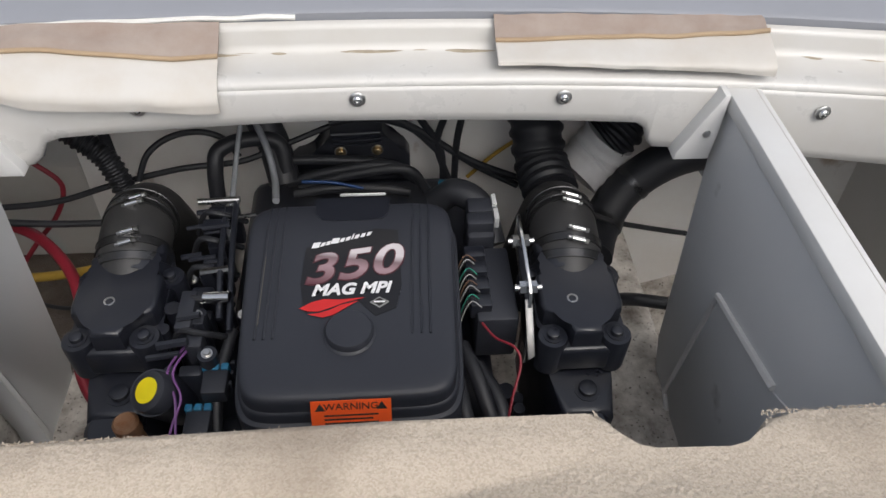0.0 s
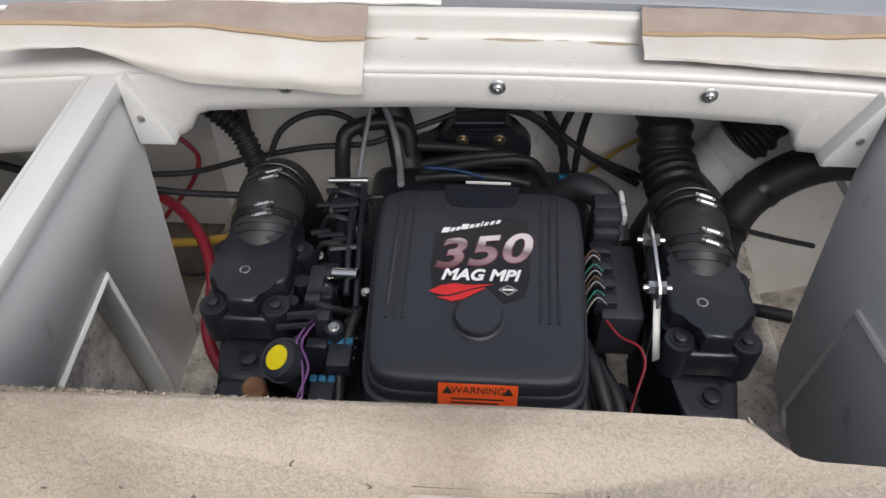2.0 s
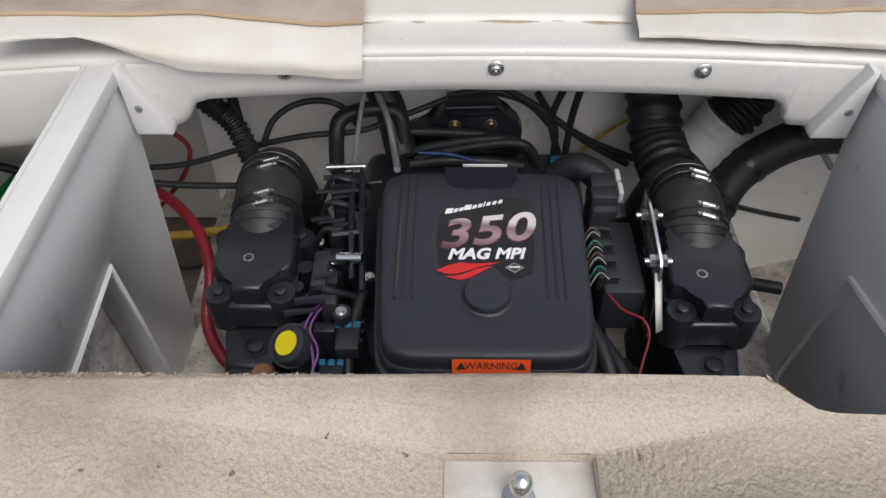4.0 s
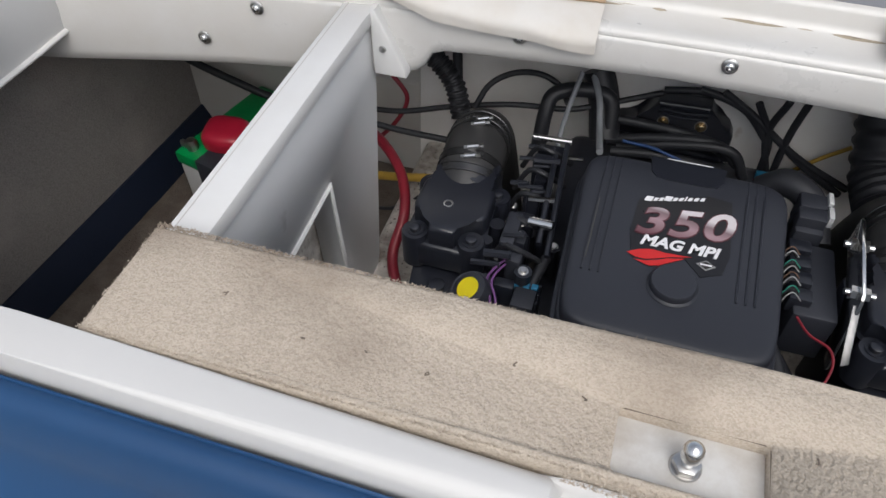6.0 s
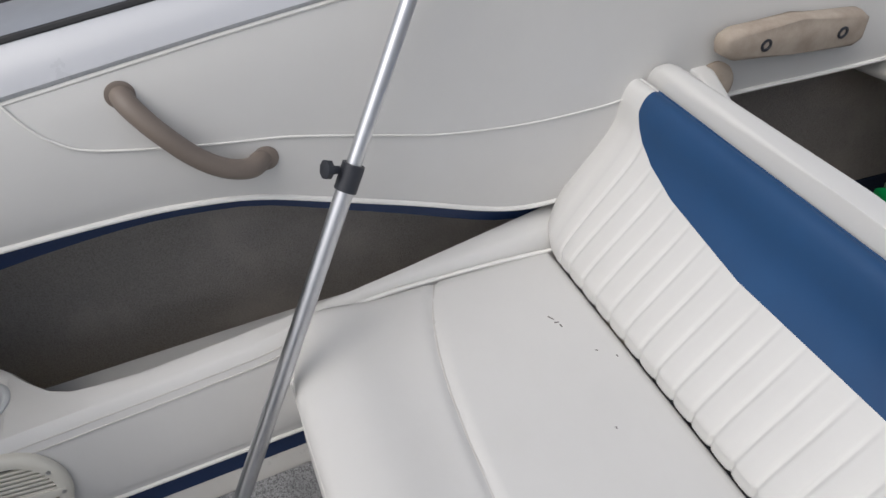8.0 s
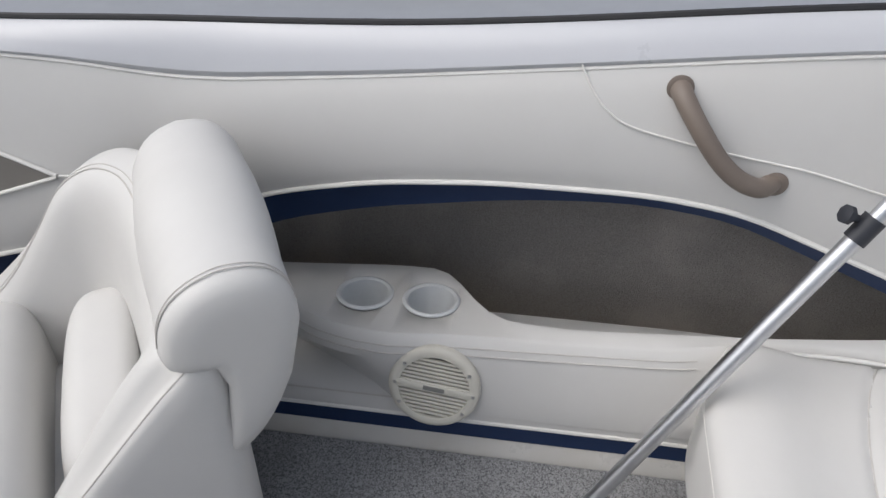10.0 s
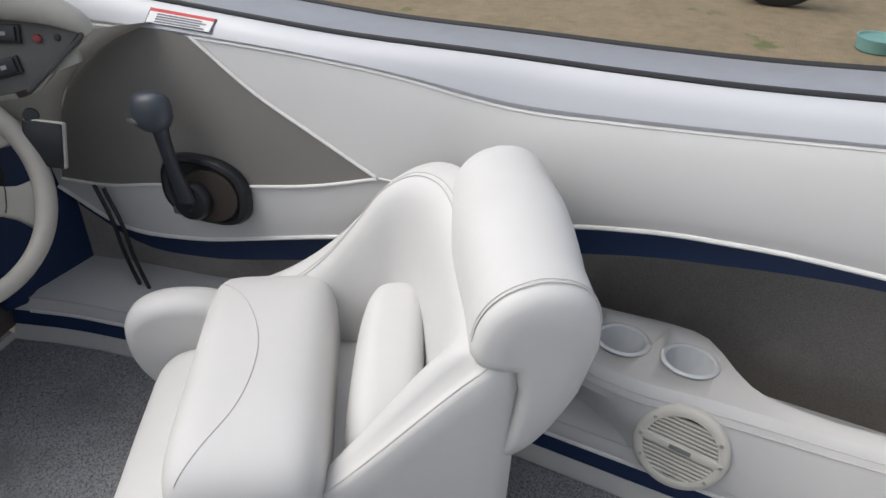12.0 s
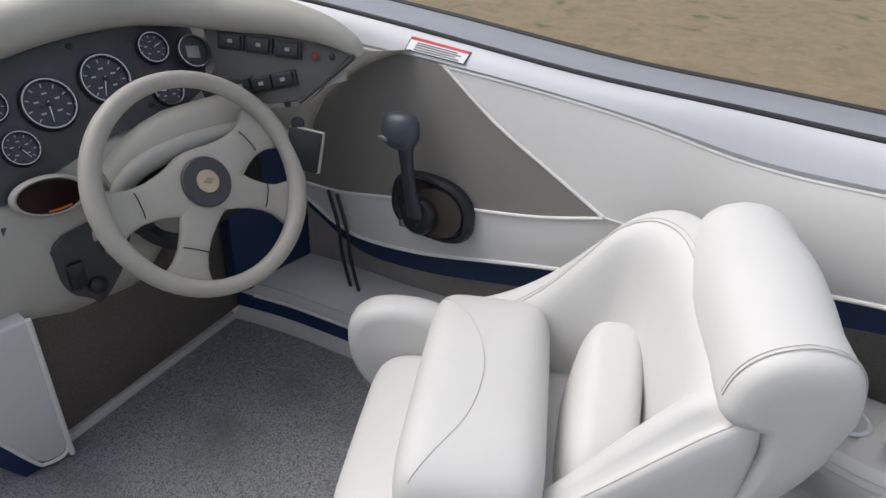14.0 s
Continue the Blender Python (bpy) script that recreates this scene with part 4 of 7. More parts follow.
# warning label over the front edge
WM = Matrix.Translation((-0.0335, 0.4365, 0.3775)) @ pose(0, 0, 0, 66, 0, 0)
warn = part("warning_label", box(-0.0445, 0.0445, -0.021, 0.021, 0.0, 0.0008, 0.0002, 1, WM), ORANGE, cover, "orange warning label")
text_mesh("WARNING", 0.0125, WM @ Matrix.Translation((0, 0.0125, 0.001)), INK, warn, "lettering", "black capitals", depth=0.0002)
for sgn in (-1, 1):
    part("triangle", prism([(sgn * 0.034 - 0.006, 0.008), (sgn * 0.034 + 0.006, 0.008), (sgn * 0.034, 0.018)], "z", 0.0009, 0.0012, m=WM), INK, warn, "black warning triangle")
for k in range(4):
    part("text_bar", box(-0.03, 0.03 - 0.006 * (k % 2), 0.0005 - 0.0052 * k, 0.0025 - 0.0052 * k, 0.0009, 0.0012, 0, m=WM), INK, warn, "bar of small print")


def superslice(cx, y, cz, hx, hz, e=0.45, n=28):
    return [(cx + hx * math.copysign(abs(math.cos(a)) ** e, math.cos(a)), y, cz + hz * math.copysign(abs(math.sin(a)) ** e, math.sin(a))) for a in (2 * math.pi * k / n for k in range(n))]


def exhaust(cx, top, side, py):
    """Cast manifold with scooped bolt seats, riser coupling with four clamps; py: where its plug sits."""
    half = [(0.047, 0.105), (0.047, 0.084), (0.041, 0.076), (0.0375, 0.064), (0.042, 0.053), (0.052, 0.048), (0.0555, 0.040), (0.0555, -0.008), (0.052, -0.018), (0.042, -0.021), (0.031, -0.026), (0.024, -0.034), (0.021, -0.044), (0.019, -0.056)]
    outline = half + [(-x, y) for x, y in half[::-1]]
    man = part("exhaust_manifold", prism([(cx + dx, py + dy) for dx, dy in outline], "z", top - 0.06, top, 0.007, 3), BLACK, engine, "black cast exhaust manifold", angle=35)
    part("bolt_seat", prism([(cx + dx, py + dy) for dx, dy in ((-0.052, 0.10), (0.052, 0.10), (0.062, 0.06), (0.052, -0.02), (0.054, -0.036), (0.050, -0.052), (0.036, -0.062), (-0.036, -0.062), (-0.050, -0.052), (-0.054, -0.036), (-0.052, -0.02), (-0.062, 0.06))], "z", top - 0.08, top - 0.032, 0.007, 3), BLACK, man, angle=35)
    part("manifold_body", prism([(cx + dx, py + dy) for dx, dy in ((-0.046, 0.10), (0.046, 0.10), (0.05, 0.0), (0.042, -0.07), (0.034, -0.125), (-0.034, -0.125), (-0.042, -0.07), (-0.05, 0.0))], "z", top - 0.30, top - 0.085, 0.012, 3), BLACK, man, angle=35)
    part("drain_pipe", lathe([(0.034, -0.16), (0.034, -0.10), (0.027, -0.095), (0.027, -0.06), (0.03, -0.055), (0.03, -0.045), (0.024, -0.04), (0.0, -0.04)], Matrix.Translation((cx - 0.004, py - 0.135, top - 0.05)), 24), BLACK, man, "black cast pipe stub")
    part("neck", loft([superslice(cx, py + 0.055, top - 0.045, 0.044, 0.05, 0.8), superslice(cx, py + 0.075, top - 0.04, 0.05, 0.052, 0.9), superslice(cx, py + 0.10, top - 0.038, 0.051, 0.053, 1.0), superslice(cx, py + 0.12, top - 0.04, 0.047, 0.05, 1.0)]), BLACK, man, angle=35)
    for dx, dy, dz in ((-0.043, -0.044, -0.022), (0.042, -0.044, -0.022), (-0.053, 0.066, -0.03), (0.053, 0.066, -0.03)):
        lug = part("bolt_lug", lathe([(0.0205, -0.06), (0.0205, -0.004), (0.019, 0.0), (0.0, 0.0)], Matrix.Translation((cx + dx, py + dy, top + dz)), 20), BLACK, man)
        part("bolt", bolt_head(bmesh.new(), (cx + dx, py + dy, top + dz), r=0.0085, h=0.008), BLACK, lug)
    plug = part("plug", lathe([(0.0075, 0.0), (0.0075, 0.0012), (0.0055, 0.0014), (0.005, 0.0004), (0.0, 0.0004)], Matrix.Translation((cx - 0.006 * (side < 0) - 0.012 * (side > 0), py, top - 0.0005)), 18), STEEL, man, "small steel plug")
    part("plug", bolt_head(bmesh.new(), (cx + 0.004, py - 0.09, top - 0.085), r=0.012, h=0.008), BLACK, man)
    path = [(cx, py + 0.06, top - 0.05), (cx + 0.003 * side, py + 0.10, top - 0.028), (cx + 0.006 * side, py + 0.155, top - 0.022), (cx + 0.008 * side, py + 0.21, top - 0.045), (cx + 0.008 * side, py + 0.26, top - 0.13), (cx + 0.004 * side, py + 0.30, top - 0.24), (cx, py + 0.34, top - 0.36)]
    elbow = part("exhaust_elbow", tube(path, 0.05, 32, 10), COUPLING, engine, "worn black rubber exhaust coupling")
    sp = smooth_path(path, 20)
    for n, dy in enumerate((0.090, 0.108, 0.160, 0.178)):
        i = min(range(len(sp)), key=lambda k: abs(sp[k].y - py - dy))
        d = (sp[i + 1] - sp[i - 1]).normalized()
        m = axis_to(sp[i], d)
        clamp = part("hose_clamp", ring_lathe([(0.0495, -0.0065), (0.0525, -0.0068), (0.0525, -0.0056), (0.0515, -0.005), (0.0515, 0.005), (0.0525, 0.0056), (0.0525, 0.0068), (0.0495, 0.0065)], m, 36), CLAMP, elbow, "dark steel clamp band")
        up = Vector((0.10 + 0.05 * (side > 0) + 0.03 * (n % 2), -0.1, 1)).normalized()
        sm = Matrix.Translation(sp[i] + up * 0.055) @ pose(0, 0, 0, 0, 14 * side, -8 * side)
        screw = part("clamp_screw", tube([sm @ Vector((-0.010, 0, 0)), sm @ Vector((0.008, 0, 0))], 0.0046, 12, smooth=False), CHROME, clamp, "shiny clamp screw housing")
        part("screw_head", tube([sm @ Vector((0.0085, 0, 0)), sm @ Vector((0.0145, 0, 0))], 0.0035, 6, smooth=False), STEEL, clamp, "hexagon screw head")
        part("screw_tail", tube([sm @ Vector((-0.016, 0, 0)), sm @ Vector((-0.0105, 0, 0))], 0.0028, 8, smooth=False), STEEL, clamp, "screw tip")
    return man


COUPLING = surface("worn_rubber", (0.022, 0.022, 0.023), (0.042, 0.040, 0.038), 0.5, scale=25, grain=220, bump=0.25)
CLAMP = surface("dark_band", (0.07, 0.07, 0.072), (0.04, 0.04, 0.042), 0.3, metal=0.8, scale=40)
exhaust(-0.350, 0.341, -1, 0.645)
exhaust(0.267, 0.351, 1, 0.612)
# oil filler with yellow cap, rusty hose end
fill = part("oil_filler", tube([(-0.275, 0.56, 0.22), (-0.28, 0.54, 0.27), (-0.285, 0.524, 0.306)], 0.03, 18), BLACK, engine, "black oil filler neck")
m = axis_to((-0.286, 0.5215, 0.312), (-0.42, -0.26, 0.87))
part("cap_rim", lathe([(0.027, -0.016), (0.027, 0.0), (0.025, 0.005), (0.018, 0.007)], m, 28), BLACK_PLASTIC, fill)
part("cap_label", disc(0.0165, 0.0015, axis_to(m @ Vector((0, 0, 0.007)), (-0.42, -0.26, 0.87)), 0.0004, 32), YELLOW, fill, "yellow round cap label")
neck = part("water_fitting", lathe([(0.018, -0.06), (0.014, 0.0), (0.0165, 0.002), (0.0165, 0.022), (0.013, 0.026), (0.006, 0.022)], Matrix.Translation((-0.326, 0.506, 0.245)), 20), RUST, engine, "rusty metal hose fitting")
part("clamp_screw", box(-0.344, -0.308, 0.489, 0.494, 0.226, 0.238, 0.002), STEEL, neck, "steel clamp")

# linkage and pipework between cover and manifold
link = part("throttle_bracket", box(-0.262, -0.215, 0.828, 0.848, 0.25, 0.318, 0.004), BLACK, engine, "black throttle bracket")
part("pin", tube([(-0.272, 0.838, 0.335), (-0.21, 0.838, 0.338)], 0.005, 10, smooth=False), STEEL, link, "steel pin")
for x0, y0, x1, y1 in ((-0.216, 0.84, -0.198, 0.60), (-0.228, 0.80, -0.214, 0.62)):
    part("throttle_rod", tube([(x0, y0, 0.335), ((x0 + x1) / 2, (y0 + y1) / 2, 0.34), (x1, y1, 0.325)], 0.0045, 10), BLACK, engine, "black throttle rod")
part("throttle_arm", tube([(-0.235, 0.65, 0.335), (-0.20, 0.645, 0.34)], 0.008, 12, smooth=False), CHROME, engine, "shiny linkage pin")
random.seed(11)
for i in range(16):
    x, y = random.uniform(-0.29, -0.195), random.uniform(0.56, 0.83)
    z = random.uniform(0.27, 0.318)
    ft = part("fitting", tube([(x, y, z - 0.06), (x, y, z)], random.uniform(0.007, 0.013), 10, smooth=False), BLACK, engine)
    if i % 2:
        part("bolt", bolt_head(bmesh.new(), (x, y, z), (random.uniform(-.3, .3), random.uniform(-.5, .1), 1), r=0.005, h=0.005), STEEL, ft, "small steel bolt")
for i in range(9):
    y = 0.55 + 0.03 * i
    part("fuel_rail_boss", box(-0.262 + 0.01 * (i % 2), -0.232, y, y + 0.018, 0.2, 0.30 + 0.015 * (i % 3), 0.004), BLACK, engine)
part("sensor", box(-0.268, -0.246, 0.60, 0.665, 0.25, 0.335, 0.004), BLACK_PLASTIC, engine, "black sensor housing")
part("sensor", box(-0.252, -0.23, 0.575, 0.60, 0.25, 0.328, 0.004), BLACK_PLASTIC, engine)
# wiring connectors in front
for k, (x, y, z) in enumerate(((-0.215, 0.545, 0.285), (-0.235, 0.50, 0.262))):
    con = part("wiring_connector", box(x - 0.016, x + 0.016, y - 0.02, y + 0.02, z - 0.012, z + 0.012, 0.003), BLACK_PLASTIC, engine)
    for j in range(3):
        part("blue_seal", box(x - 0.018 + 0.012 * j, x - 0.008 + 0.012 * j, y + 0.014, y + 0.024, z - 0.004, z + 0.015, 0.002), BLUE_PLASTIC, con, "blue connector seal")
for k in (0, 0.007):
    part("purple_wire", tube([(-0.248 + k, 0.60, 0.31), (-0.262 + k, 0.565, 0.32), (-0.268 + k, 0.54, 0.318), (-0.255 + k, 0.51, 0.31), (-0.252 - k, 0.47, 0.29), (-0.25, 0.43, 0.26)], 0.0018, 6), PURPLE, engine)
# control unit with stainless bracket
ecm = part("control_unit", box(0.128, 0.186, 0.60, 0.735, 0.24, 0.325, 0.006), BLACK_PLASTIC, engine, "black engine control unit")
for y in (0.615, 0.645, 0.675, 0.705):
    part("plug", box(0.12, 0.15, y, y + 0.022, 0.31, 0.338, 0.003), BLACK, ecm)
plate = part("stainless_bracket", prism([(0.735, 0.39), (0.728, 0.392), (0.612, 0.375), (0.604, 0.366), (0.576, 0.258), (0.58, 0.25), (0.60, 0.25), (0.65, 0.33), (0.735, 0.345)], "x", 0.1935, 0.1985, 0.0012), CHROME, engine, "polished stainless bracket")
part("lower_leg", prism([(0.19, 0.055), (0.2, 0.06), (0.2, 0.13), (0.197, 0.135), (0.19, 0.135)], "z", 0.0, 0.004, 0.0012, m=Matrix.Translation((0, 0.505, 0.27)) @ pose(0, 0, 0, 38, 0, 0)), surface("dull_steel", (0.22, 0.22, 0.22), (0.14, 0.14, 0.14), 0.35, metal=0.9, scale=40), plate, "brushed lower leg")
for y, z in ((0.70, 0.372), (0.624, 0.362)):
    part("bolt", tube([(0.178, y, z), (0.214, y, z)], 0.005, 10, smooth=False), CHROME, plate)
    part("nut", tube([(0.199, y, z), (0.207, y, z)], 0.0095, 6, smooth=False), CHROME, plate)
    part("nut", tube([(0.184, y, z), (0.193, y, z)], 0.0095, 6, smooth=False), CHROME, plate)
WCOL = [material("wire_%s" % n, c, 0.5) for n, c in (("white", (0.3, 0.3, 0.29)), ("green", (0.03, 0.22, 0.16)), ("brown", (0.14, 0.08, 0.05)), ("grey", (0.3, 0.3, 0.3)), ("black", (0.015, 0.015, 0.015)))]
for i in range(12):
    y = 0.612 + 0.008 * i + random.uniform(-0.003, 0.003)
    part("loom_wire", tube([(0.135, y, 0.335), (0.122, y + 0.003, 0.345), (0.112, y - 0.004, 0.335), (0.102, y - 0.014, 0.30)], 0.0009, 6), WCOL[(0, 4, 1, 4, 3, 2)[i % 6]], ecm)
part("red_wire", tube([(0.135, 0.60, 0.32), (0.15, 0.575, 0.32), (0.172, 0.555, 0.325), (0.178, 0.535, 0.315), (0.165, 0.50, 0.30), (0.15, 0.455, 0.27)], 0.0018, 6), RED, engine, "thin red wire")
for k, pts in enumerate(([(0.11, 0.60, 0.27), (0.125, 0.55, 0.27), (0.14, 0.50, 0.25), (0.17, 0.45, 0.2)], [(0.13, 0.58, 0.25), (0.155, 0.52, 0.245), (0.16, 0.46, 0.21)], [(0.1, 0.55, 0.26), (0.105, 0.5, 0.26), (0.12, 0.45, 0.22)])):
    part("hose", tube(pts, 0.011, 10), HOSE, engine)
part("regulator", box(0.128, 0.17, 0.745, 0.80, 0.25, 0.335, 0.008), BLACK_PLASTIC, engine)
part("thermostat_pipe", tube([(0.09, 0.86, 0.3), (0.12, 0.85, 0.33), (0.155, 0.82, 0.325), (0.17, 0.77, 0.29)], 0.022, 14), HOSE, engine, "black coolant hose")
for i in range(8):
    x, y = random.uniform(0.115, 0.2), random.uniform(0.47, 0.59)
    part("fitting", tube([(x, y, 0.1), (x, y, random.uniform(0.16, 0.24))], random.uniform(0.008, 0.014), 10, smooth=False), BLACK, engine)

random.seed(23)
for i in range(14):
    y = random.uniform(0.56, 0.84)
    x = random.uniform(-0.285, -0.205)
    w = random.uniform(0.012, 0.024)
    part("hex_fitting", tube([(x - w, y, 0.318 + 0.01 * (i % 3)), (x + w, y + 0.004, 0.32 + 0.01 * (i % 3))], random.uniform(0.003, 0.0065), 6, 1, smooth=False), CHROME if i % 4 == 0 else BLACK, engine, "bright fitting" if i % 4 == 0 else "")
for i in range(5):
    y = 0.835 - 0.055 * i
    part("fuel_line", tube([(-0.285, y, 0.27), (-0.262, y - 0.012, 0.325), (-0.235, y - 0.02, 0.33), (-0.205, y - 0.006, 0.30)], 0.0045, 8, 4), HOSE, engine, "thin black line")
for i in range(3):
    part("bracket_rib", box(-0.228, -0.196, 0.545 + 0.016 * i, 0.551 + 0.016 * i, 0.19, 0.285, 0.001), BLACK, engine)
part("spark_harness", tube([(-0.20, 0.43, 0.22), (-0.215, 0.50, 0.25), (-0.212, 0.56, 0.285), (-0.20, 0.62, 0.30)], 0.008, 10, 4), HOSE, engine, "black harness sleeve")
part("relay", box(0.128, 0.168, 0.756, 0.782, 0.3, 0.352, 0.004), BLACK_PLASTIC, engine, "black relay box")
part("relay", box(0.132, 0.176, 0.786, 0.818, 0.3, 0.348, 0.004), BLACK_PLASTIC, engine, "black relay box")
for y in (0.775, 0.806):
    part("relay_clip", box(0.169, 0.176, y - 0.012, y + 0.012, 0.335, 0.354, 0.001), material("pale_clip", (0.45, 0.46, 0.46), 0.4), engine, "pale plastic clip")

# rear bracket with brass bolts
rear = part("rear_bracket", prism([(-0.17, 0.05), (-0.17, 0.215), (-0.15, 0.232), (-0.118, 0.235), (-0.106, 0.25), (-0.088, 0.286), (0.006, 0.290), (0.02, 0.262), (0.046, 0.25), (0.056, 0.232), (0.058, 0.05)], "y", 1.06, 1.10, 0.007, 3), BLACK, engine, "black rear engine bracket")
for z in (0.272, 0.262):
    part("rib", tube([(-0.083, 1.06, z), (-0.04, 1.056, z + 0.001), (0.004, 1.06, z + 0.003)], 0.0035, 8, 3), BLACK, rear)
part("lip", box(-0.15, 0.045, 1.035, 1.06, 0.19, 0.208, 0.006), BLACK, rear)
for x, z in ((-0.071, 0.245), (-0.004, 0.248)):
    part("washer", disc(0.0115, 0.002, axis_to((x, 1.0605, z), (0, -1, 0.1)), 0.0005, 20), STEEL, rear, "steel washer")
    part("bolt", bolt_head(bmesh.new(), (x, 1.058, z), (0, -1, 0.1), r=0.0065, h=0.006), BRASS, rear, "brass bolt")
part("shelf_tray", box(-0.155, 0.05, 0.90, 1.05, 0.15, 0.19, 0.012), BLACK, engine, "black housing behind the cover")
part("bell_housing", tube([(EX, 0.98, -0.02), (EX, 1.05, -0.04)], 0.15, 28, smooth=False), BLACK, engine, "black flywheel housing")
part("label_strip", box(-0.06, 0.01, 0.846, 0.85, 0.33, 0.334, 0.001), WHITE_INK, engine, "white label strip")

# hoses and cables behind the engine
thing("corrugated_hose", tube([(-0.522, 1.002, 0.365), (-0.493, 0.998, 0.34), (-0.452, 0.982, 0.305), (-0.428, 0.958, 0.25)], 0.019, 10, ribs=0.0015, pitch=0.009), HOSE, "black corrugated hose down the inner transom", "hose")
thing("cable", tube([(-0.452, 1.006, 0.359), (-0.447, 0.994, 0.296), (-0.44, 0.97, 0.252)], 0.009, 10), HOSE, "black cable beside the corrugated hose", "cable")
thing("red_cable", tube([(-0.603, 0.998, 0.317), (-0.581, 0.998, 0.287), (-0.549, 0.994, 0.24), (-0.574, 0.982, 0.181), (-0.627, 0.962, 0.124), (-0.696, 0.93, 0.043)], 0.0045, 10), RED, "thin red battery cable on the inner transom", "cable")
thing("battery_cable", tube([(-0.735, 0.999, 0.2), (-0.66, 0.953, 0.2), (-0.578, 0.909, 0.2), (-0.505, 0.83, 0.2), (-0.472, 0.755, 0.18), (-0.473, 0.692, 0.14), (-0.448, 0.641, 0.12), (-0.405, 0.599, 0.1)], 0.0095, 12), RED, "thick dark red battery cable", "cable")
thing("control_cable", tube([(-0.739, 0.95, 0.222), (-0.664, 0.95, 0.23), (-0.555, 0.962, 0.23), (-0.453, 0.978, 0.252), (-0.34, 0.99, 0.273), (-0.241, 1.002, 0.276), (-0.182, 1.018, 0.289), (-0.084, 1.05, 0.312)], 0.0055, 10), HOSE, "black control cable across the bay", "cable")
thing("shift_cable", tube([(-0.712, 0.9, 0.242), (-0.631, 0.9, 0.246), (-0.535, 0.9, 0.238), (-0.427, 0.9, 0.237)], 0.006, 10), HOSE, "black shift cable across the bay", "cable")
thing("loop_cable", tube([(-0.407, 0.97, 0.267), (-0.385, 0.99, 0.308), (-0.346, 1.01, 0.327), (-0.301, 1.03, 0.32), (-0.263, 1.03, 0.301), (-0.242, 1.01, 0.28)], 0.0055, 10), HOSE, "black cable loop on the inner transom", "cable")
thing("yellow_hose", tube([(-0.667, 0.887, 0.12), (-0.594, 0.89, 0.12), (-0.534, 0.878, 0.14), (-0.475, 0.87, 0.16), (-0.427, 0.879, 0.16)], 0.0085, 10), YELLOW_OLD, "aged yellow fuel line beside the manifold", "hose")
thing("black_wire", tube([(-0.678, 0.94, 0.0), (-0.626, 0.92, 0.0), (-0.57, 0.901, 0.02), (-0.52, 0.904, 0.05), (-0.485, 0.923, 0.08)], 0.004, 10), HOSE, "thin black wire below the manifold", "cable")
thing("shift_sheath", tube([(-0.225, 1.002, 0.359), (-0.233, 0.97, 0.324), (-0.238, 0.93, 0.296), (-0.237, 0.87, 0.287), (-0.237, 0.8, 0.279)], 0.0045, 10), GREY_HOSE, "grey throttle cable sheath", "cable")
thing("grey_hose", tube([(-0.208, 1.03, 0.34), (-0.188, 0.99, 0.317), (-0.176, 0.95, 0.282), (-0.166, 0.88, 0.294)], 0.006, 10), GREY_HOSE, "thin grey vent hose by the cover", "hose")
thing("coolant_hose", tube([(-0.279, 0.95, 0.225), (-0.276, 0.97, 0.286), (-0.266, 0.99, 0.313), (-0.219, 1.01, 0.318), (-0.171, 1.01, 0.308), (-0.161, 0.99, 0.262)], 0.0135, 14), HOSE, "black coolant hose loop", "hose")
thing("black_hose", tube([(-0.203, 1.05, 0.337), (-0.183, 1.03, 0.292), (-0.167, 0.99, 0.235)], 0.028, 14), HOSE, "black rubber hose behind the cover", "hose")
thing("loom_hose", tube([(-0.162, 0.99, 0.235), (-0.081, 0.99, 0.259), (0.018, 0.99, 0.27), (0.066, 0.99, 0.233)], 0.009, 10), HOSE, "black wrapped wiring loom behind the cover", "cable")
thing("loom_hose", tube([(-0.15, 0.97, 0.227), (-0.08, 0.97, 0.237), (0.0, 0.97, 0.234), (0.051, 0.97, 0.223)], 0.009, 10), HOSE, "black wrapped wiring loom behind the cover", "cable")
thing("loom_hose", tube([(-0.141, 0.982, 0.23), (-0.031, 0.982, 0.261), (0.048, 0.982, 0.265), (0.083, 0.982, 0.214)], 0.009, 10), HOSE, "black wrapped wiring loom behind the cover", "cable")
thing("loom_hose", tube([(-0.182, 1.01, 0.27), (-0.082, 1.01, 0.268), (-0.001, 1.01, 0.259), (0.052, 1.01, 0.228)], 0.009, 10), HOSE, "black wrapped wiring loom behind the cover", "cable")
thing("wiring_loom", tube([(-0.025, 1.038, 0.341), (0.034, 1.038, 0.326), (0.098, 1.038, 0.285), (0.177, 1.038, 0.223), (0.259, 1.038, 0.171)], 0.0065, 10), HOSE, "black wiring loom on the inner transom", "cable")
thing("wiring_loom", tube([(0.014, 1.038, 0.343), (0.076, 1.038, 0.303), (0.165, 1.038, 0.236), (0.267, 1.038, 0.186)], 0.0065, 10), HOSE, "black wiring loom on the inner transom", "cable")
thing("wiring_loom", tube([(0.119, 1.038, 0.347), (0.104, 1.038, 0.273), (0.131, 1.038, 0.179)], 0.0065, 10), HOSE, "black wiring loom on the inner transom", "cable")
thing("wiring_loom", tube([(0.148, 1.038, 0.348), (0.139, 1.038, 0.274), (0.138, 1.038, 0.165)], 0.0065, 10), HOSE, "black wiring loom on the inner transom", "cable")
thing("wiring_loom", tube([(0.073, 1.038, 0.333), (0.111, 1.038, 0.26), (0.117, 1.038, 0.164)], 0.0065, 10), HOSE, "black wiring loom on the inner transom", "cable")
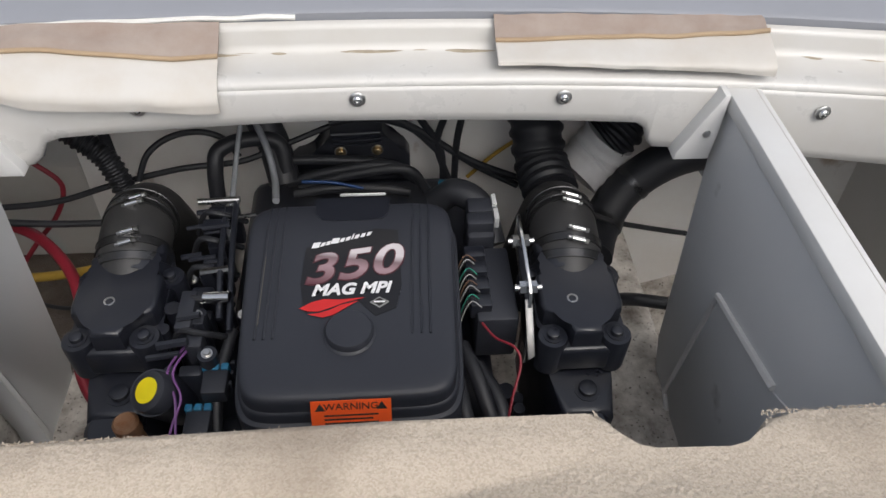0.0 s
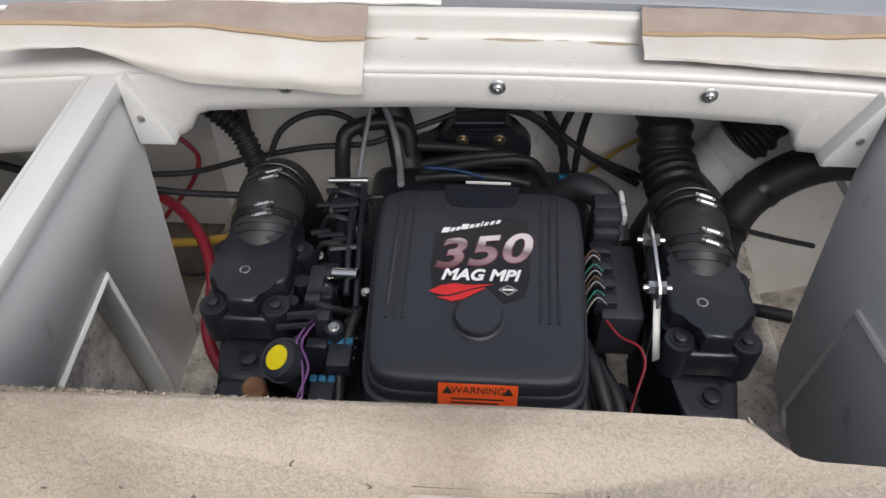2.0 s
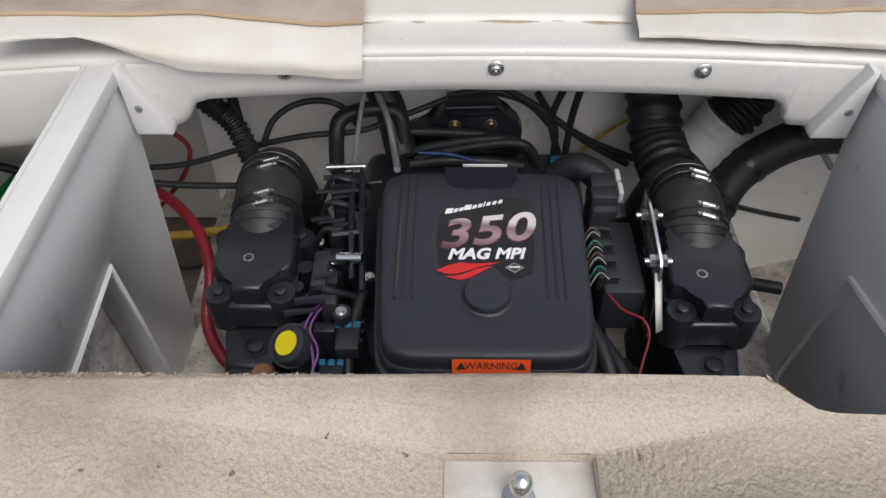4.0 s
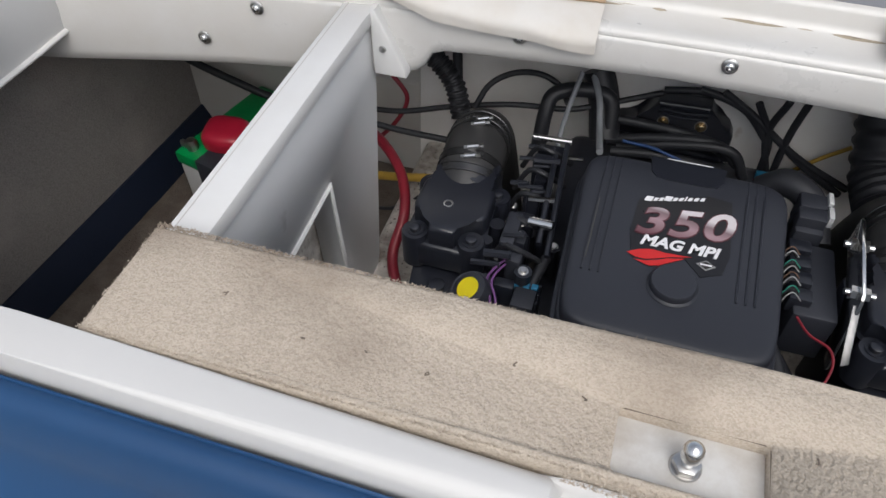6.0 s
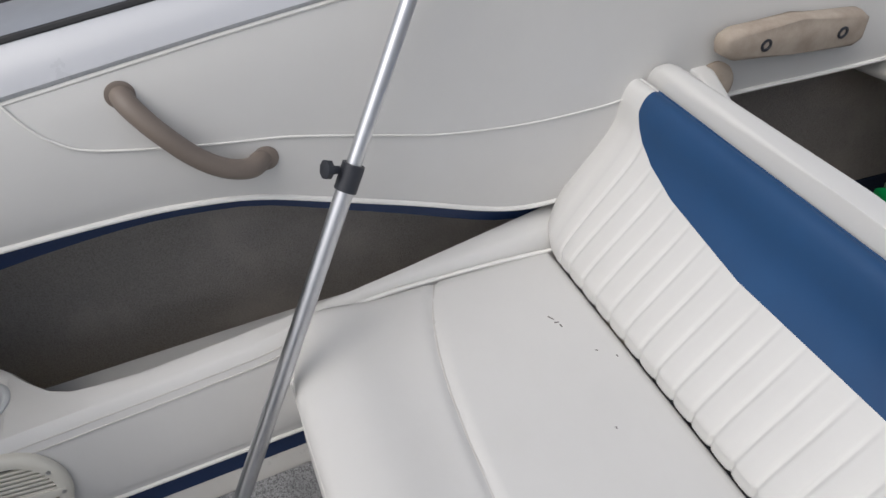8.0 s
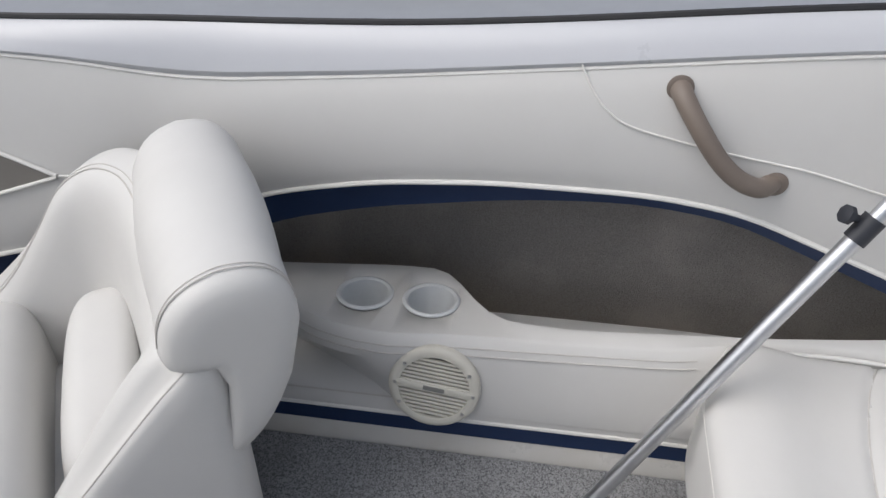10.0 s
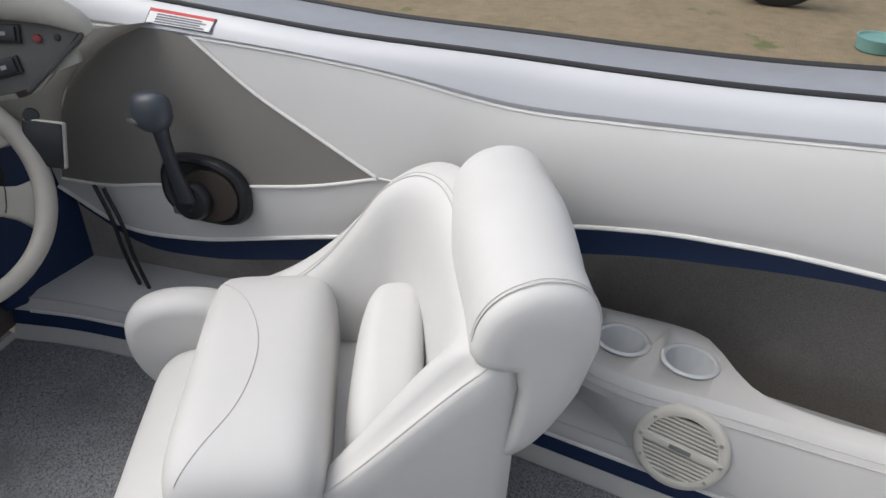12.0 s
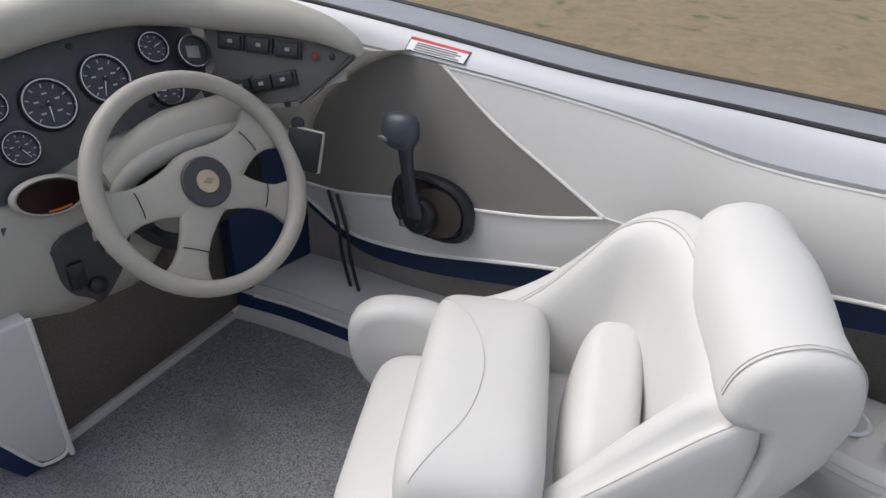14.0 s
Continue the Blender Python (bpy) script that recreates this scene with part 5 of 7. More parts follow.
thing("wiring_loom", tube([(-0.084, 1.038, 0.327), (-0.015, 1.038, 0.336), (0.055, 1.038, 0.314), (0.106, 1.038, 0.26)], 0.0065, 10), HOSE, "black wiring loom on the inner transom", "cable")
thing("blue_wire", tube([(-0.134, 0.962, 0.261), (-0.08, 0.962, 0.257), (-0.03, 0.962, 0.242)], 0.003, 10), BLUE_WIRE, "dark blue wire on the loom", "cable")
thing("yellow_line", tube([(0.167, 1.07, 0.167), (0.212, 1.07, 0.218), (0.252, 1.07, 0.254)], 0.004, 10), YELLOW_OLD, "thin aged yellow line on the transom", "cable")
thing("exhaust_hose", tube([(0.273, 1.07, 0.348), (0.278, 1.03, 0.312), (0.285, 0.99, 0.269), (0.294, 0.92, 0.255)], 0.046, 20, ribs=0.0025, pitch=0.016), HOSE, "large black corrugated exhaust hose", "hose")
thing("hose_sleeve", tube([(0.418, 1.034, 0.287), (0.394, 1.03, 0.248), (0.36, 1.01, 0.218)], 0.05, 24, ribs=0.0012, pitch=0.03), surface("white_sleeve", (0.75, 0.74, 0.73), (0.58, 0.56, 0.54), 0.5, scale=30, grain=200), "white ribbed hose sleeve with printing", "hose")
thing("blower_hose", tube([(0.448, 1.066, 0.369), (0.446, 1.05, 0.322), (0.423, 1.034, 0.295), (0.41, 1.03, 0.283)], 0.046, 20, ribs=0.003, pitch=0.014), HOSE, "black corrugated blower hose", "hose")
fuel_hose = group_of("fuel_fill_hose", "large black fuel hose curving aside", "hose")
part("hose", tube([(0.366, 0.85, 0.166), (0.395, 0.92, 0.164), (0.435, 0.97, 0.201), (0.494, 0.99, 0.247), (0.558, 0.99, 0.282), (0.619, 0.97, 0.302)], 0.036, 18), HOSE, fuel_hose)
for p, d in (((0.402, 0.93, 0.17), (0.35, 0.6, 0.3)), ((0.46, 0.982, 0.222), (0.6, 0.2, 0.5))):
    part("hose_clamp", ring_lathe([(0.0355, -0.006), (0.038, -0.006), (0.038, 0.006), (0.0355, 0.006)], axis_to(p, d), 28), CLAMP, fuel_hose, "dark steel clamp band")
thing("side_hose", tube([(0.521, 0.97, 0.316), (0.567, 0.97, 0.268), (0.604, 0.97, 0.224)], 0.006, 10), GREY_HOSE, "thin grey drain line", "cable")
thing("coil_hose", tube([(0.523, 0.962, 0.304), (0.543, 0.962, 0.324), (0.586, 0.962, 0.307), (0.637, 0.962, 0.297)], 0.014, 10), HOSE, "black hose coil beside the divider", "hose")
thing("lower_cable", tube([(0.286, 0.8, 0.35), (0.399, 0.9, 0.206), (0.51, 0.962, 0.119), (0.594, 0.97, 0.092)], 0.005, 10), HOSE, "black cable beside the exhaust", "cable")
thing("lower_pipe", tube([(0.4, 0.79, 0.12), (0.447, 0.804, 0.1), (0.502, 0.792, 0.1)], 0.012, 10), HOSE, "black drain hose beside the manifold", "hose")

clip = thing("wire_clip", box(0.105, 0.135, 0.998, 1.012, 0.17, 0.215, 0.004), BLUE_PLASTIC, "blue wire clip on the loom", "clip")
for k in range(3):
    thing("loose_wire", tube([(0.08, 1.02, 0.165), (0.095 + 0.008 * k, 1.01, 0.185 + 0.006 * k), (0.105 + 0.012 * k, 1.0, 0.20 + 0.004 * k)], 0.0014, 6), RED if k == 0 else WCOL[3], "stripped wire end by the loom", "wire", "stripped wire ends")


# ---- helm ----
HELM = surface("beige_helm_plastic", (0.43, 0.415, 0.37), (0.37, 0.355, 0.315), 0.5, scale=9, grain=700, bump=0.15, dist=0.0005)
WHEEL = surface("beige_wheel_skin", (0.40, 0.38, 0.335), (0.34, 0.32, 0.28), 0.48, scale=12, grain=900, bump=0.2, dist=0.0005)
DASH = surface("dark_dash_panel", (0.040, 0.041, 0.045), (0.10, 0.10, 0.098), 0.5, scale=7, grain=500, bump=0.1, amount=0.6)
DASH_GREY = surface("grey_dash_panel", (0.075, 0.072, 0.066), (0.10, 0.095, 0.088), 0.5, scale=9, grain=700, bump=0.2)
SWITCH = surface("switch_black", (0.012, 0.013, 0.016), (0.02, 0.02, 0.022), 0.35, scale=30, grain=300, bump=0.05)
DIAL = surface("dial_face", (0.035, 0.038, 0.044), (0.085, 0.088, 0.092), 0.3, scale=30, grain=300, bump=0.02)
GLASS = bpy.data.materials.new("gauge_glass")
GLASS.use_nodes = True
g = GLASS.node_tree.nodes["Principled BSDF"]
g.inputs["Roughness"].default_value = 0.05
g.inputs["Transmission Weight"].default_value = 1.0
g.inputs["IOR"].default_value = 1.45


def basis(o, a, b, c):
    m = Matrix.Identity(4)
    for i, v in enumerate((a, b, c)):
        for j in range(3):
            m[j][i] = v[j]
    m.translation = Vector(o)
    return m


MC = basis((-0.5, -2.40, 0.69), (-1, 0, 0), (0, -0.51, 0.86), (0, 0.86, 0.51))
MW = basis((-0.62, -2.36, 0.69), (-0.521, 0.851, 0.06), (-0.216, -0.2, 0.956), (0.826, 0.485, 0.288))

helm = group_of("helm_console", "beige moulded helm console with dark gauge panels", "helm console")
# console body under and round the gauges
SECT = [(-2.36, 0.262), (-2.315, 0.275), (-2.285, 0.33), (-2.285, 0.42), (-2.30, 0.50), (-2.318, 0.545), (-2.325, 0.57), (-2.34, 0.585)]
rings = []
for i in range(25):
    x = 0.04 - 0.70 * i / 24
    k = max(0, (-0.36 - x) / 0.3)
    ring = []
    for j, (y, z) in enumerate(SECT):
        lift = 0.16 * min(1, k * 1.6) * max(0, 1 - (z - 0.262) / 0.3)
        ring.append((x, y - 0.05 * k * (z < 0.5), z + lift + 0.0 * k))
    ring += [(x, -2.40, 0.585), (x, -2.52, 0.60), (x, -2.52, 0.262)]
    rings.append(ring)
part("console_body", loft(rings), HELM, helm, "beige moulded console body", angle=60)
part("sloping_fascia", slab(lambda u, v, w: MC @ Vector((-0.42 + 0.62 * u, -0.20 + 0.29 * v, -0.006 - 0.015 * w)), 0.01, 4, 2), HELM, helm)
part("fascia_wing", slab(lambda u, v, w: MW @ Vector((-0.02 + 0.30 * u, -0.135 + (0.20 - 0.13 * u) * v + 0.09 * u, -0.006 - 0.012 * w)), 0.01, 4, 2), HELM, helm)
EDGE_A = smooth_path([MW @ Vector(p) for p in ((0.318, 0.012, -0.004), (0.262, -0.036, -0.006), (0.19, -0.094, -0.008), (0.10, -0.108, -0.010))], 5)
EDGE_B = smooth_path([face_at(-2.06, 0.712, 0.006), face_at(-2.17, 0.655, 0.010), face_at(-2.255, 0.56, 0.012), face_at(-2.28, 0.44, 0.012)], 5)


def cheek(u, v, w):
    """The fascia's side, rolling over from the switch panel to the coaming."""
    k = min(len(EDGE_A) - 1, round(u * (len(EDGE_A) - 1)))
    p = EDGE_A[k].lerp(EDGE_B[k], v)
    return p + Vector((0.012, 0.02, 0.006)) * math.sin(math.pi * v) * (0.4 + 0.6 * u) - Vector((0.0, 0.012, 0.006)) * w


part("end_cheek", slab(cheek, 0.01, len(EDGE_A) - 1, 10), HELM, helm, "beige moulded cheek", angle=70)
# No hollow is cut here: a black plate paints the shade round the column.
part("cowl_shade_plate", prism([(p.x, p.y) for p in smooth_path([(a, b, 0) for a, b in ((-0.335, 0.43), (-0.343, 0.492), (-0.38, 0.527), (-0.46, 0.545), (-0.56, 0.545), (-0.63, 0.52), (-0.64, 0.42), (-0.52, 0.36), (-0.40, 0.375), (-0.335, 0.43))], 4)[:-1]], "y", -2.30, -2.268, 0.004), SWITCH, helm, "black plate standing in for the shaded hollow round the steering column")
part("cowl", tube([(-0.318, -2.278, 0.40), (-0.323, -2.272, 0.46), (-0.338, -2.266, 0.512), (-0.378, -2.262, 0.545), (-0.46, -2.258, 0.565), (-0.56, -2.254, 0.566), (-0.65, -2.245, 0.555), (-0.69, -2.235, 0.53)], lambda t: 0.020 - 0.006 * abs(2 * t - 1), 16), HELM, helm, "rolled beige lip over the column")
part("under_fascia", slab(lambda u, v, w: Vector((-0.33 - 0.39 * u, -2.330 + 0.07 * v - 0.012 * w, 0.615 - 0.05 * v - 0.075 * (1 - min(1, u / 0.45)) ** 2 + 0.02 * math.sin(math.pi * v) - 0.01 * w)), 0.012, 8, 8), HELM, helm, "beige moulding between gauges and column")
# brow over the gauges
part("brow", tube([MC @ Vector(p) for p in ((-0.46, 0.05, 0.0), (-0.28, 0.088, 0.012), (-0.12, 0.108, 0.018), (0.02, 0.104, 0.018))] + [MW @ Vector(p) for p in ((0.02, 0.086, 0.012), (0.14, 0.074, 0.008), (0.235, 0.052, 0.004), (0.29, 0.026, 0.0), (0.308, 0.004, -0.006))], lambda t: 0.042 - 0.030 * max(0, t - 0.55) / 0.45, 18), HELM, helm, "rounded padded brow")
dash = part("gauge_panel", prism([(-0.36, 0.015), (-0.27, 0.043), (-0.187, 0.063), (-0.093, 0.07), (0.017, 0.066), (0.11, 0.052), (0.122, 0.0), (0.118, -0.066), (0.04, -0.1), (-0.122, -0.119), (-0.242, -0.154), (-0.34, -0.183), (-0.40, -0.17), (-0.42, -0.05)], "z", -0.006, 0.004, 0.003, m=MC), DASH, helm, "dark worn gauge panel")
wing = part("switch_panel", prism([(-0.02, 0.054), (0.057, 0.053), (0.175, 0.043), (0.268, 0.026), (0.298, 0.006), (0.256, -0.031), (0.184, -0.089), (0.124, -0.096), (-0.03, -0.107), (-0.04, -0.095), (0.01, -0.029), (0.0, 0.02)], "z", -0.006, 0.0045, 0.003, m=MW), DASH_GREY, helm, "grey switch panel")
part("trim_bead", tube([MW @ Vector(p) for p in ((-0.02, 0.056, 0.005), (0.057, 0.055, 0.005), (0.175, 0.045, 0.005), (0.268, 0.028, 0.005), (0.30, 0.006, 0.005), (0.258, -0.033, 0.005), (0.186, -0.091, 0.005))], 0.005, 8), DASH, wing)


def gauge(x, y, r, hands_at, name="gauge", screen=False):
    m = MC @ Matrix.Translation((x, y, 0.022 if screen else 0.004))
    gg = group_of(name, "round black gauge with a bright bezel set in the dash", "gauge", group="dash gauges")
    part("bezel", ring_lathe([(r * 1.12, 0.0), (r * 1.1, 0.006), (r * 1.02, 0.010), (r * 0.96, 0.0095), (r * 0.93, 0.004), (r * 0.93, 0.0)], m, 40), SWITCH, gg, "black bezel")
    part("rim", ring_lathe([(r * 1.04, 0.0095), (r * 1.02, 0.012), (r * 0.965, 0.012), (r * 0.945, 0.009)], m, 40), CHROME, gg, "thin bright rim")
    dial = part("dial", disc(r * 0.95, 0.003, m, 0.0005, 36), DIAL, gg)
    mk = bmesh.new()
    for k in range(9):
        a = radians(225 - 33.75 * k)
        box(r * 0.70, r * 0.86, -r * 0.025, r * 0.025, 0.003, 0.0036, 0, m=m @ pose(0, 0, 0, 0, 0, math.degrees(a)), bm=mk)
        if k % 2 == 0:
            box(r * 0.45 * math.cos(a) - r * 0.1, r * 0.45 * math.cos(a) + r * 0.1, r * 0.45 * math.sin(a) - r * 0.035, r * 0.45 * math.sin(a) + r * 0.035, 0.003, 0.0035, 0, m=m, bm=mk)
    if screen:
        mk.free()
        part("display", box(-r * 0.42, r * 0.42, -r * 0.38, r * 0.38, 0.003, 0.0045, 0.0005, m=m @ pose(0, 0, 0, 0, 0, -12)), surface("lcd_grey", (0.30, 0.32, 0.31), (0.25, 0.27, 0.26), 0.3), dial, "grey display")
    else:
        part("scale", mk, material("dial_ink", (0.5, 0.5, 0.5), 0.6), dial, "white scale marks")
        part("needle", prism([(-r * 0.12, -r * 0.03), (r * 0.72, -r * 0.012), (r * 0.72, r * 0.012), (-r * 0.12, r * 0.03)], "z", 0.0045, 0.0055, m=m @ pose(0, 0, 0, 0, 0, hands_at)), WHITE_INK, dial, "white needle")
        part("needle_hub", disc(r * 0.09, 0.007, m), SWITCH, dial)
    return gg


gauge(-0.207, -0.039, 0.044, -97)
gauge(-0.095, -0.018, 0.044, -110)
gauge(0.017, 0.019, 0.029, 20)
gauge(0.086, -0.008, 0.032, 0, screen=True)
gauge(0.012, -0.066, 0.029, 170)
gauge(-0.281, -0.100, 0.029, -60)
gauge(-0.30, -0.02, 0.029, -80)
for i, (x, y) in enumerate(((0.046, 0.024), (0.106, 0.018), (0.166, 0.011), (0.064, -0.063), (0.109, -0.057), (0.155, -0.047))):
    m = MW @ Matrix.Translation((x, y, 0.0045)) @ pose(0, 0, 0, 0, 0, -4 if i < 3 else 12)
    sw = group_of("rocker_switch", "black rocker switch in the grey dash panel", "switch", group="dash rocker switches")
    part("frame", box(-0.028, 0.028, -0.016, 0.016, 0.0, 0.006, 0.002, m=m), SWITCH, sw)
    part("rocker", prism([(-0.022, 0.005), (0.022, 0.005), (0.022, 0.012), (0.0, 0.0085), (-0.022, 0.0075)], "y", -0.012, 0.012, 0.001, m=m), SWITCH, sw)
    part("icon", box(-0.005, 0.005, -0.003, 0.004, 0.0088, 0.0092 + 0.001, 0, m=m), material("icon_grey", (0.3, 0.3, 0.3), 0.6), sw, "small pale icon")
thing("red_button", lathe([(0.0075, 0.0), (0.0075, 0.004), (0.006, 0.0055), (0.0, 0.006)], MW @ Matrix.Translation((0.221, 0.0, 0.0045)), 18), surface("dull_red_plastic", (0.22, 0.03, 0.03), (0.16, 0.02, 0.02), 0.5), "small dull red button on the dash", "button")
for x, y, mm in ((-0.13, 0.052, MC), (0.255, 0.0, MW), (-0.03, -0.085, MC), (0.0, -0.088, MW), (0.02, 0.042, MW)):
    part("screw", lathe([(0.0065, 0.0), (0.006, 0.002), (0.003, 0.003), (0.0, 0.0025)], mm @ Matrix.Translation((x, y, 0.0045)), 14), SWITCH, helm)

# steering wheel
HUB = Vector((-0.455, -2.175, 0.52))
WN = Vector((0.0, 0.85, 0.53)).normalized()
WU = (Vector((0, 0, 1)) - WN * WN.z).normalized()
WR = WU.cross(WN).normalized()
MWH = basis(HUB, WR, WU, WN) @ pose(0, 0, 0, 0, 0, -12)
wheel = group_of("steering_wheel", "beige four-spoke steering wheel on the helm", "steering wheel")
RR = 0.198
rim = [MWH @ Vector((RR * math.cos(2 * math.pi * k / 64), RR * math.sin(2 * math.pi * k / 64), 0)) for k in range(64)]
bm = bmesh.new()
rings = []
for k in range(64):
    a = 2 * math.pi * k / 64
    c = Vector((math.cos(a), math.sin(a), 0))
    grip = 0.0175 + 0.0015 * math.cos(2 * a)
    rings.append([MWH @ (c * (RR + grip * math.cos(b)) + Vector((0, 0, grip * 1.05 * math.sin(b)))) for b in (2 * math.pi * j / 14 for j in range(14))])
part("rim", loft(rings + [rings[0]], caps=False, bm=bm), WHEEL, wheel, "beige moulded rim")
for a, w in ((34, 0.044), (192, 0.044), (-18, 0.036), (-110, 0.038)):
    c = Vector((math.cos(radians(a)), math.sin(radians(a)), 0))
    n = Vector((-c.y, c.x, 0))
    secs = []
    for t in (0.02, 0.045, 0.07, 0.10, 0.13, 0.155, 0.178, 0.196):
        ww = w * (1.25 - 0.9 * math.sin(math.pi * min(1, (t - 0.04) / 0.165)) ** 1.0 * 0.55)
        if t > 0.15:
            ww += (t - 0.15) * 0.28
        th = 0.013
        h = -0.012 + 0.008 * math.cos((t - 0.04) / 0.165 * math.pi)
        secs.append([MWH @ (c * t + n * (ww * math.copysign(abs(math.cos(b)) ** 0.6, math.cos(b))) + Vector((0, 0, h + th * math.copysign(abs(math.sin(b)) ** 0.7, math.sin(b))))) for b in (2 * math.pi * j / 16 for j in range(16))])
    sp = part("spoke", loft(secs), WHEEL, wheel)
    part("parting_line", tube([MWH @ (c * 0.128 + n * k + Vector((0, 0, 0.0065 if abs(k) < 0.015 else 0.002))) for k in (-0.024, -0.012, 0.0, 0.012, 0.024)], 0.0012, 6), SWITCH, sp)
part("hub", lathe([(0.066, -0.03), (0.066, -0.006), (0.062, 0.003), (0.05, 0.009), (0.0, 0.010)], MWH, 40), WHEEL, wheel, "beige hub pad")
cap = part("centre_cap", lathe([(0.048, 0.011), (0.048, 0.015), (0.045, 0.018), (0.0, 0.019)], MWH, 40), surface("dark_cap", (0.045, 0.045, 0.05), (0.06, 0.06, 0.065), 0.5), wheel, "dark grey centre cap")
part("badge", lathe([(0.0215, 0.018), (0.0215, 0.021), (0.019, 0.022), (0.0, 0.0215)], MWH, 32), surface("pale_gold", (0.55, 0.45, 0.33), (0.42, 0.33, 0.24), 0.4, metal=0.6, scale=40), cap, "pale gold round badge")
part("badge_mark", prism([(-0.011, -0.002), (0.0, 0.007), (0.011, 0.003), (0.004, -0.006)], "z", 0.0215, 0.0228, 0.0005, m=MWH), BRASS, cap)
part("column", tube([HUB - WN * 0.02, HUB - WN * 0.16], lambda t: 0.05 + 0.03 * t, 24, smooth=False), HELM, wheel, "beige steering column shroud")
part("column_ring", lathe([(0.10, -0.165), (0.105, -0.15), (0.09, -0.135), (0.07, -0.135)], MWH, 32), SWITCH, wheel)

# storage slots, ignition and switch pod on the console
MP = basis((-0.228, -2.292, 0.533), (-1, 0, 0), (0, -0.10, 0.995), (0, 0.995, 0.10)) @ pose(0, 0, 0, 0, 0, -8) @ Matrix.Diagonal((1.0, 0.56, 1, 1))
slot = group_of("console_pocket", "dark oval pocket in the beige console", "pocket")
part("rim", ring_lathe([(0.066, -0.004), (0.064, 0.004), (0.060, 0.007), (0.056, 0.005), (0.055, -0.002)], MP, 40), HELM, slot, "beige rolled rim")
part("well", lathe([(0.0, -0.001), (0.030, 0.0), (0.050, 0.0015), (0.056, 0.003), (0.056, -0.002), (0.0, -0.003)], MP, 40), surface("dark_pocket", (0.020, 0.006, 0.006), (0.03, 0.009, 0.008), 0.22), slot, "dark red glossy well")
lens = thing("amber_lamp", tube([(-0.258, -2.286, 0.508), (-0.238, -2.286, 0.5055), (-0.218, -2.286, 0.507)], 0.0022, 8, smooth=False), surface("amber", (0.7, 0.18, 0.02), (0.6, 0.14, 0.02), 0.3), "thin amber indicator strip in the pocket", "lamp")
pod = group_of("ignition_panel", "dark grey ignition and switch panel on the console", "switch panel")
part("plate", prism([(p.x, p.y) for p in smooth_path([(a, b, 0) for a, b in ((-0.20, 0.43), (-0.215, 0.448), (-0.25, 0.458), (-0.30, 0.46), (-0.345, 0.44), (-0.34, 0.40), (-0.31, 0.34), (-0.262, 0.292), (-0.25, 0.312), (-0.225, 0.325), (-0.205, 0.36), (-0.20, 0.43))], 4)[:-1]], "y", -2.29, -2.278, 0.003), DASH, pod)
part("print_plate", box(-0.325, -0.275, -2.279, -2.2765, 0.425, 0.445, 0.001, m=Matrix()), surface("pale_print_plate", (0.42, 0.42, 0.41), (0.3, 0.3, 0.3), 0.4), pod, "pale printed plate")
part("rocker", box(-0.245, -0.215, -2.28, -2.268, 0.345, 0.40, 0.004), SWITCH, pod)
part("key_lock", disc(0.016, 0.02, axis_to((-0.30, -2.28, 0.405), (0, 1, 0.2))), CHROME, pod, "bright ignition lock")
part("knob", lathe([(0.018, 0), (0.017, 0.012), (0.012, 0.016), (0.0, 0.017)], axis_to((-0.262, -2.28, 0.335), (0, 1, 0.2)), 20), SWITCH, pod)
part("lamp", disc(0.004, 0.006, axis_to((-0.318, -2.28, 0.37), (0, 1, 0.2))), WHITE_INK, pod, "tiny white lamp")
key = thing("power_socket", lathe([(0.013, 0.0), (0.014, 0.006), (0.012, 0.01), (0.0, 0.011)], axis_to((-0.678, -2.172, 0.578), (0.55, 0.75, 0.3)), 20), SWITCH, "round black power socket on the console cheek", "socket")
MB = basis((-0.672, -2.142, 0.533), Vector((-0.45, 0.87, -0.1)).normalized(), Vector((-0.25, -0.02, 0.97)).normalized(), Vector((0.86, 0.47, 0.22)).normalized())
box_t = group_of("console_tray", "beige framed dark tray at the side of the helm", "tray")
part("frame", box(-0.040, 0.034, -0.046, 0.041, -0.010, 0.0025, 0.004, 4, MB), HELM, box_t)
part("insert", box(-0.039, 0.031, -0.044, 0.039, 0.002, 0.006, 0.003, 2, MB), SWITCH, box_t, "dark tray insert")
# footwell
foot = group_of("wall_footwell", "grey-brown carpeted bulkhead under the helm", "wall", kind="structure")
part("bulkhead", prism([(-0.70, -2.428), (-0.14, -2.297), (-0.14, -2.36), (-0.70, -2.47)], "z", 0.02, 0.50, 0.004), SHADED_FOOT_CARPET, foot, "dark brown carpeted bulkhead with the console's shade in its colour")
part("sill", prism([(-0.61, -2.398), (-0.12, -2.282), (-0.12, -2.31), (-0.61, -2.42)], "z", -0.005, 0.018, 0.004), GELCOAT, foot, "scuffed white floor sill")
part("side_wall", prism([(-2.42, -0.02), (-2.0, -0.02), (-2.0, 0.28), (-2.42, 0.28)], "x", -1.05, -1.0, 0.004), NAVY, foot, "dark navy lining")
part("navy_lining", prism([(-0.60, 0.10), (-0.60, 0.46), (-0.95, 0.46), (-0.95, 0.06), (-0.80, 0.075)], "y", -2.40, -2.352, 0.012), NAVY, foot, "dark navy lining")
part("console_leg", prism([(-0.122, 0.34), (-0.122, 0.034), (-0.116, 0.018), (-0.10, 0.012), (-0.075, 0.016), (-0.06, 0.03), (-0.017, 0.117), (0.05, 0.25), (0.05, 0.34)], "y", -2.70, -2.25, 0.008, 3), VINYL, foot, "white vinyl console side")
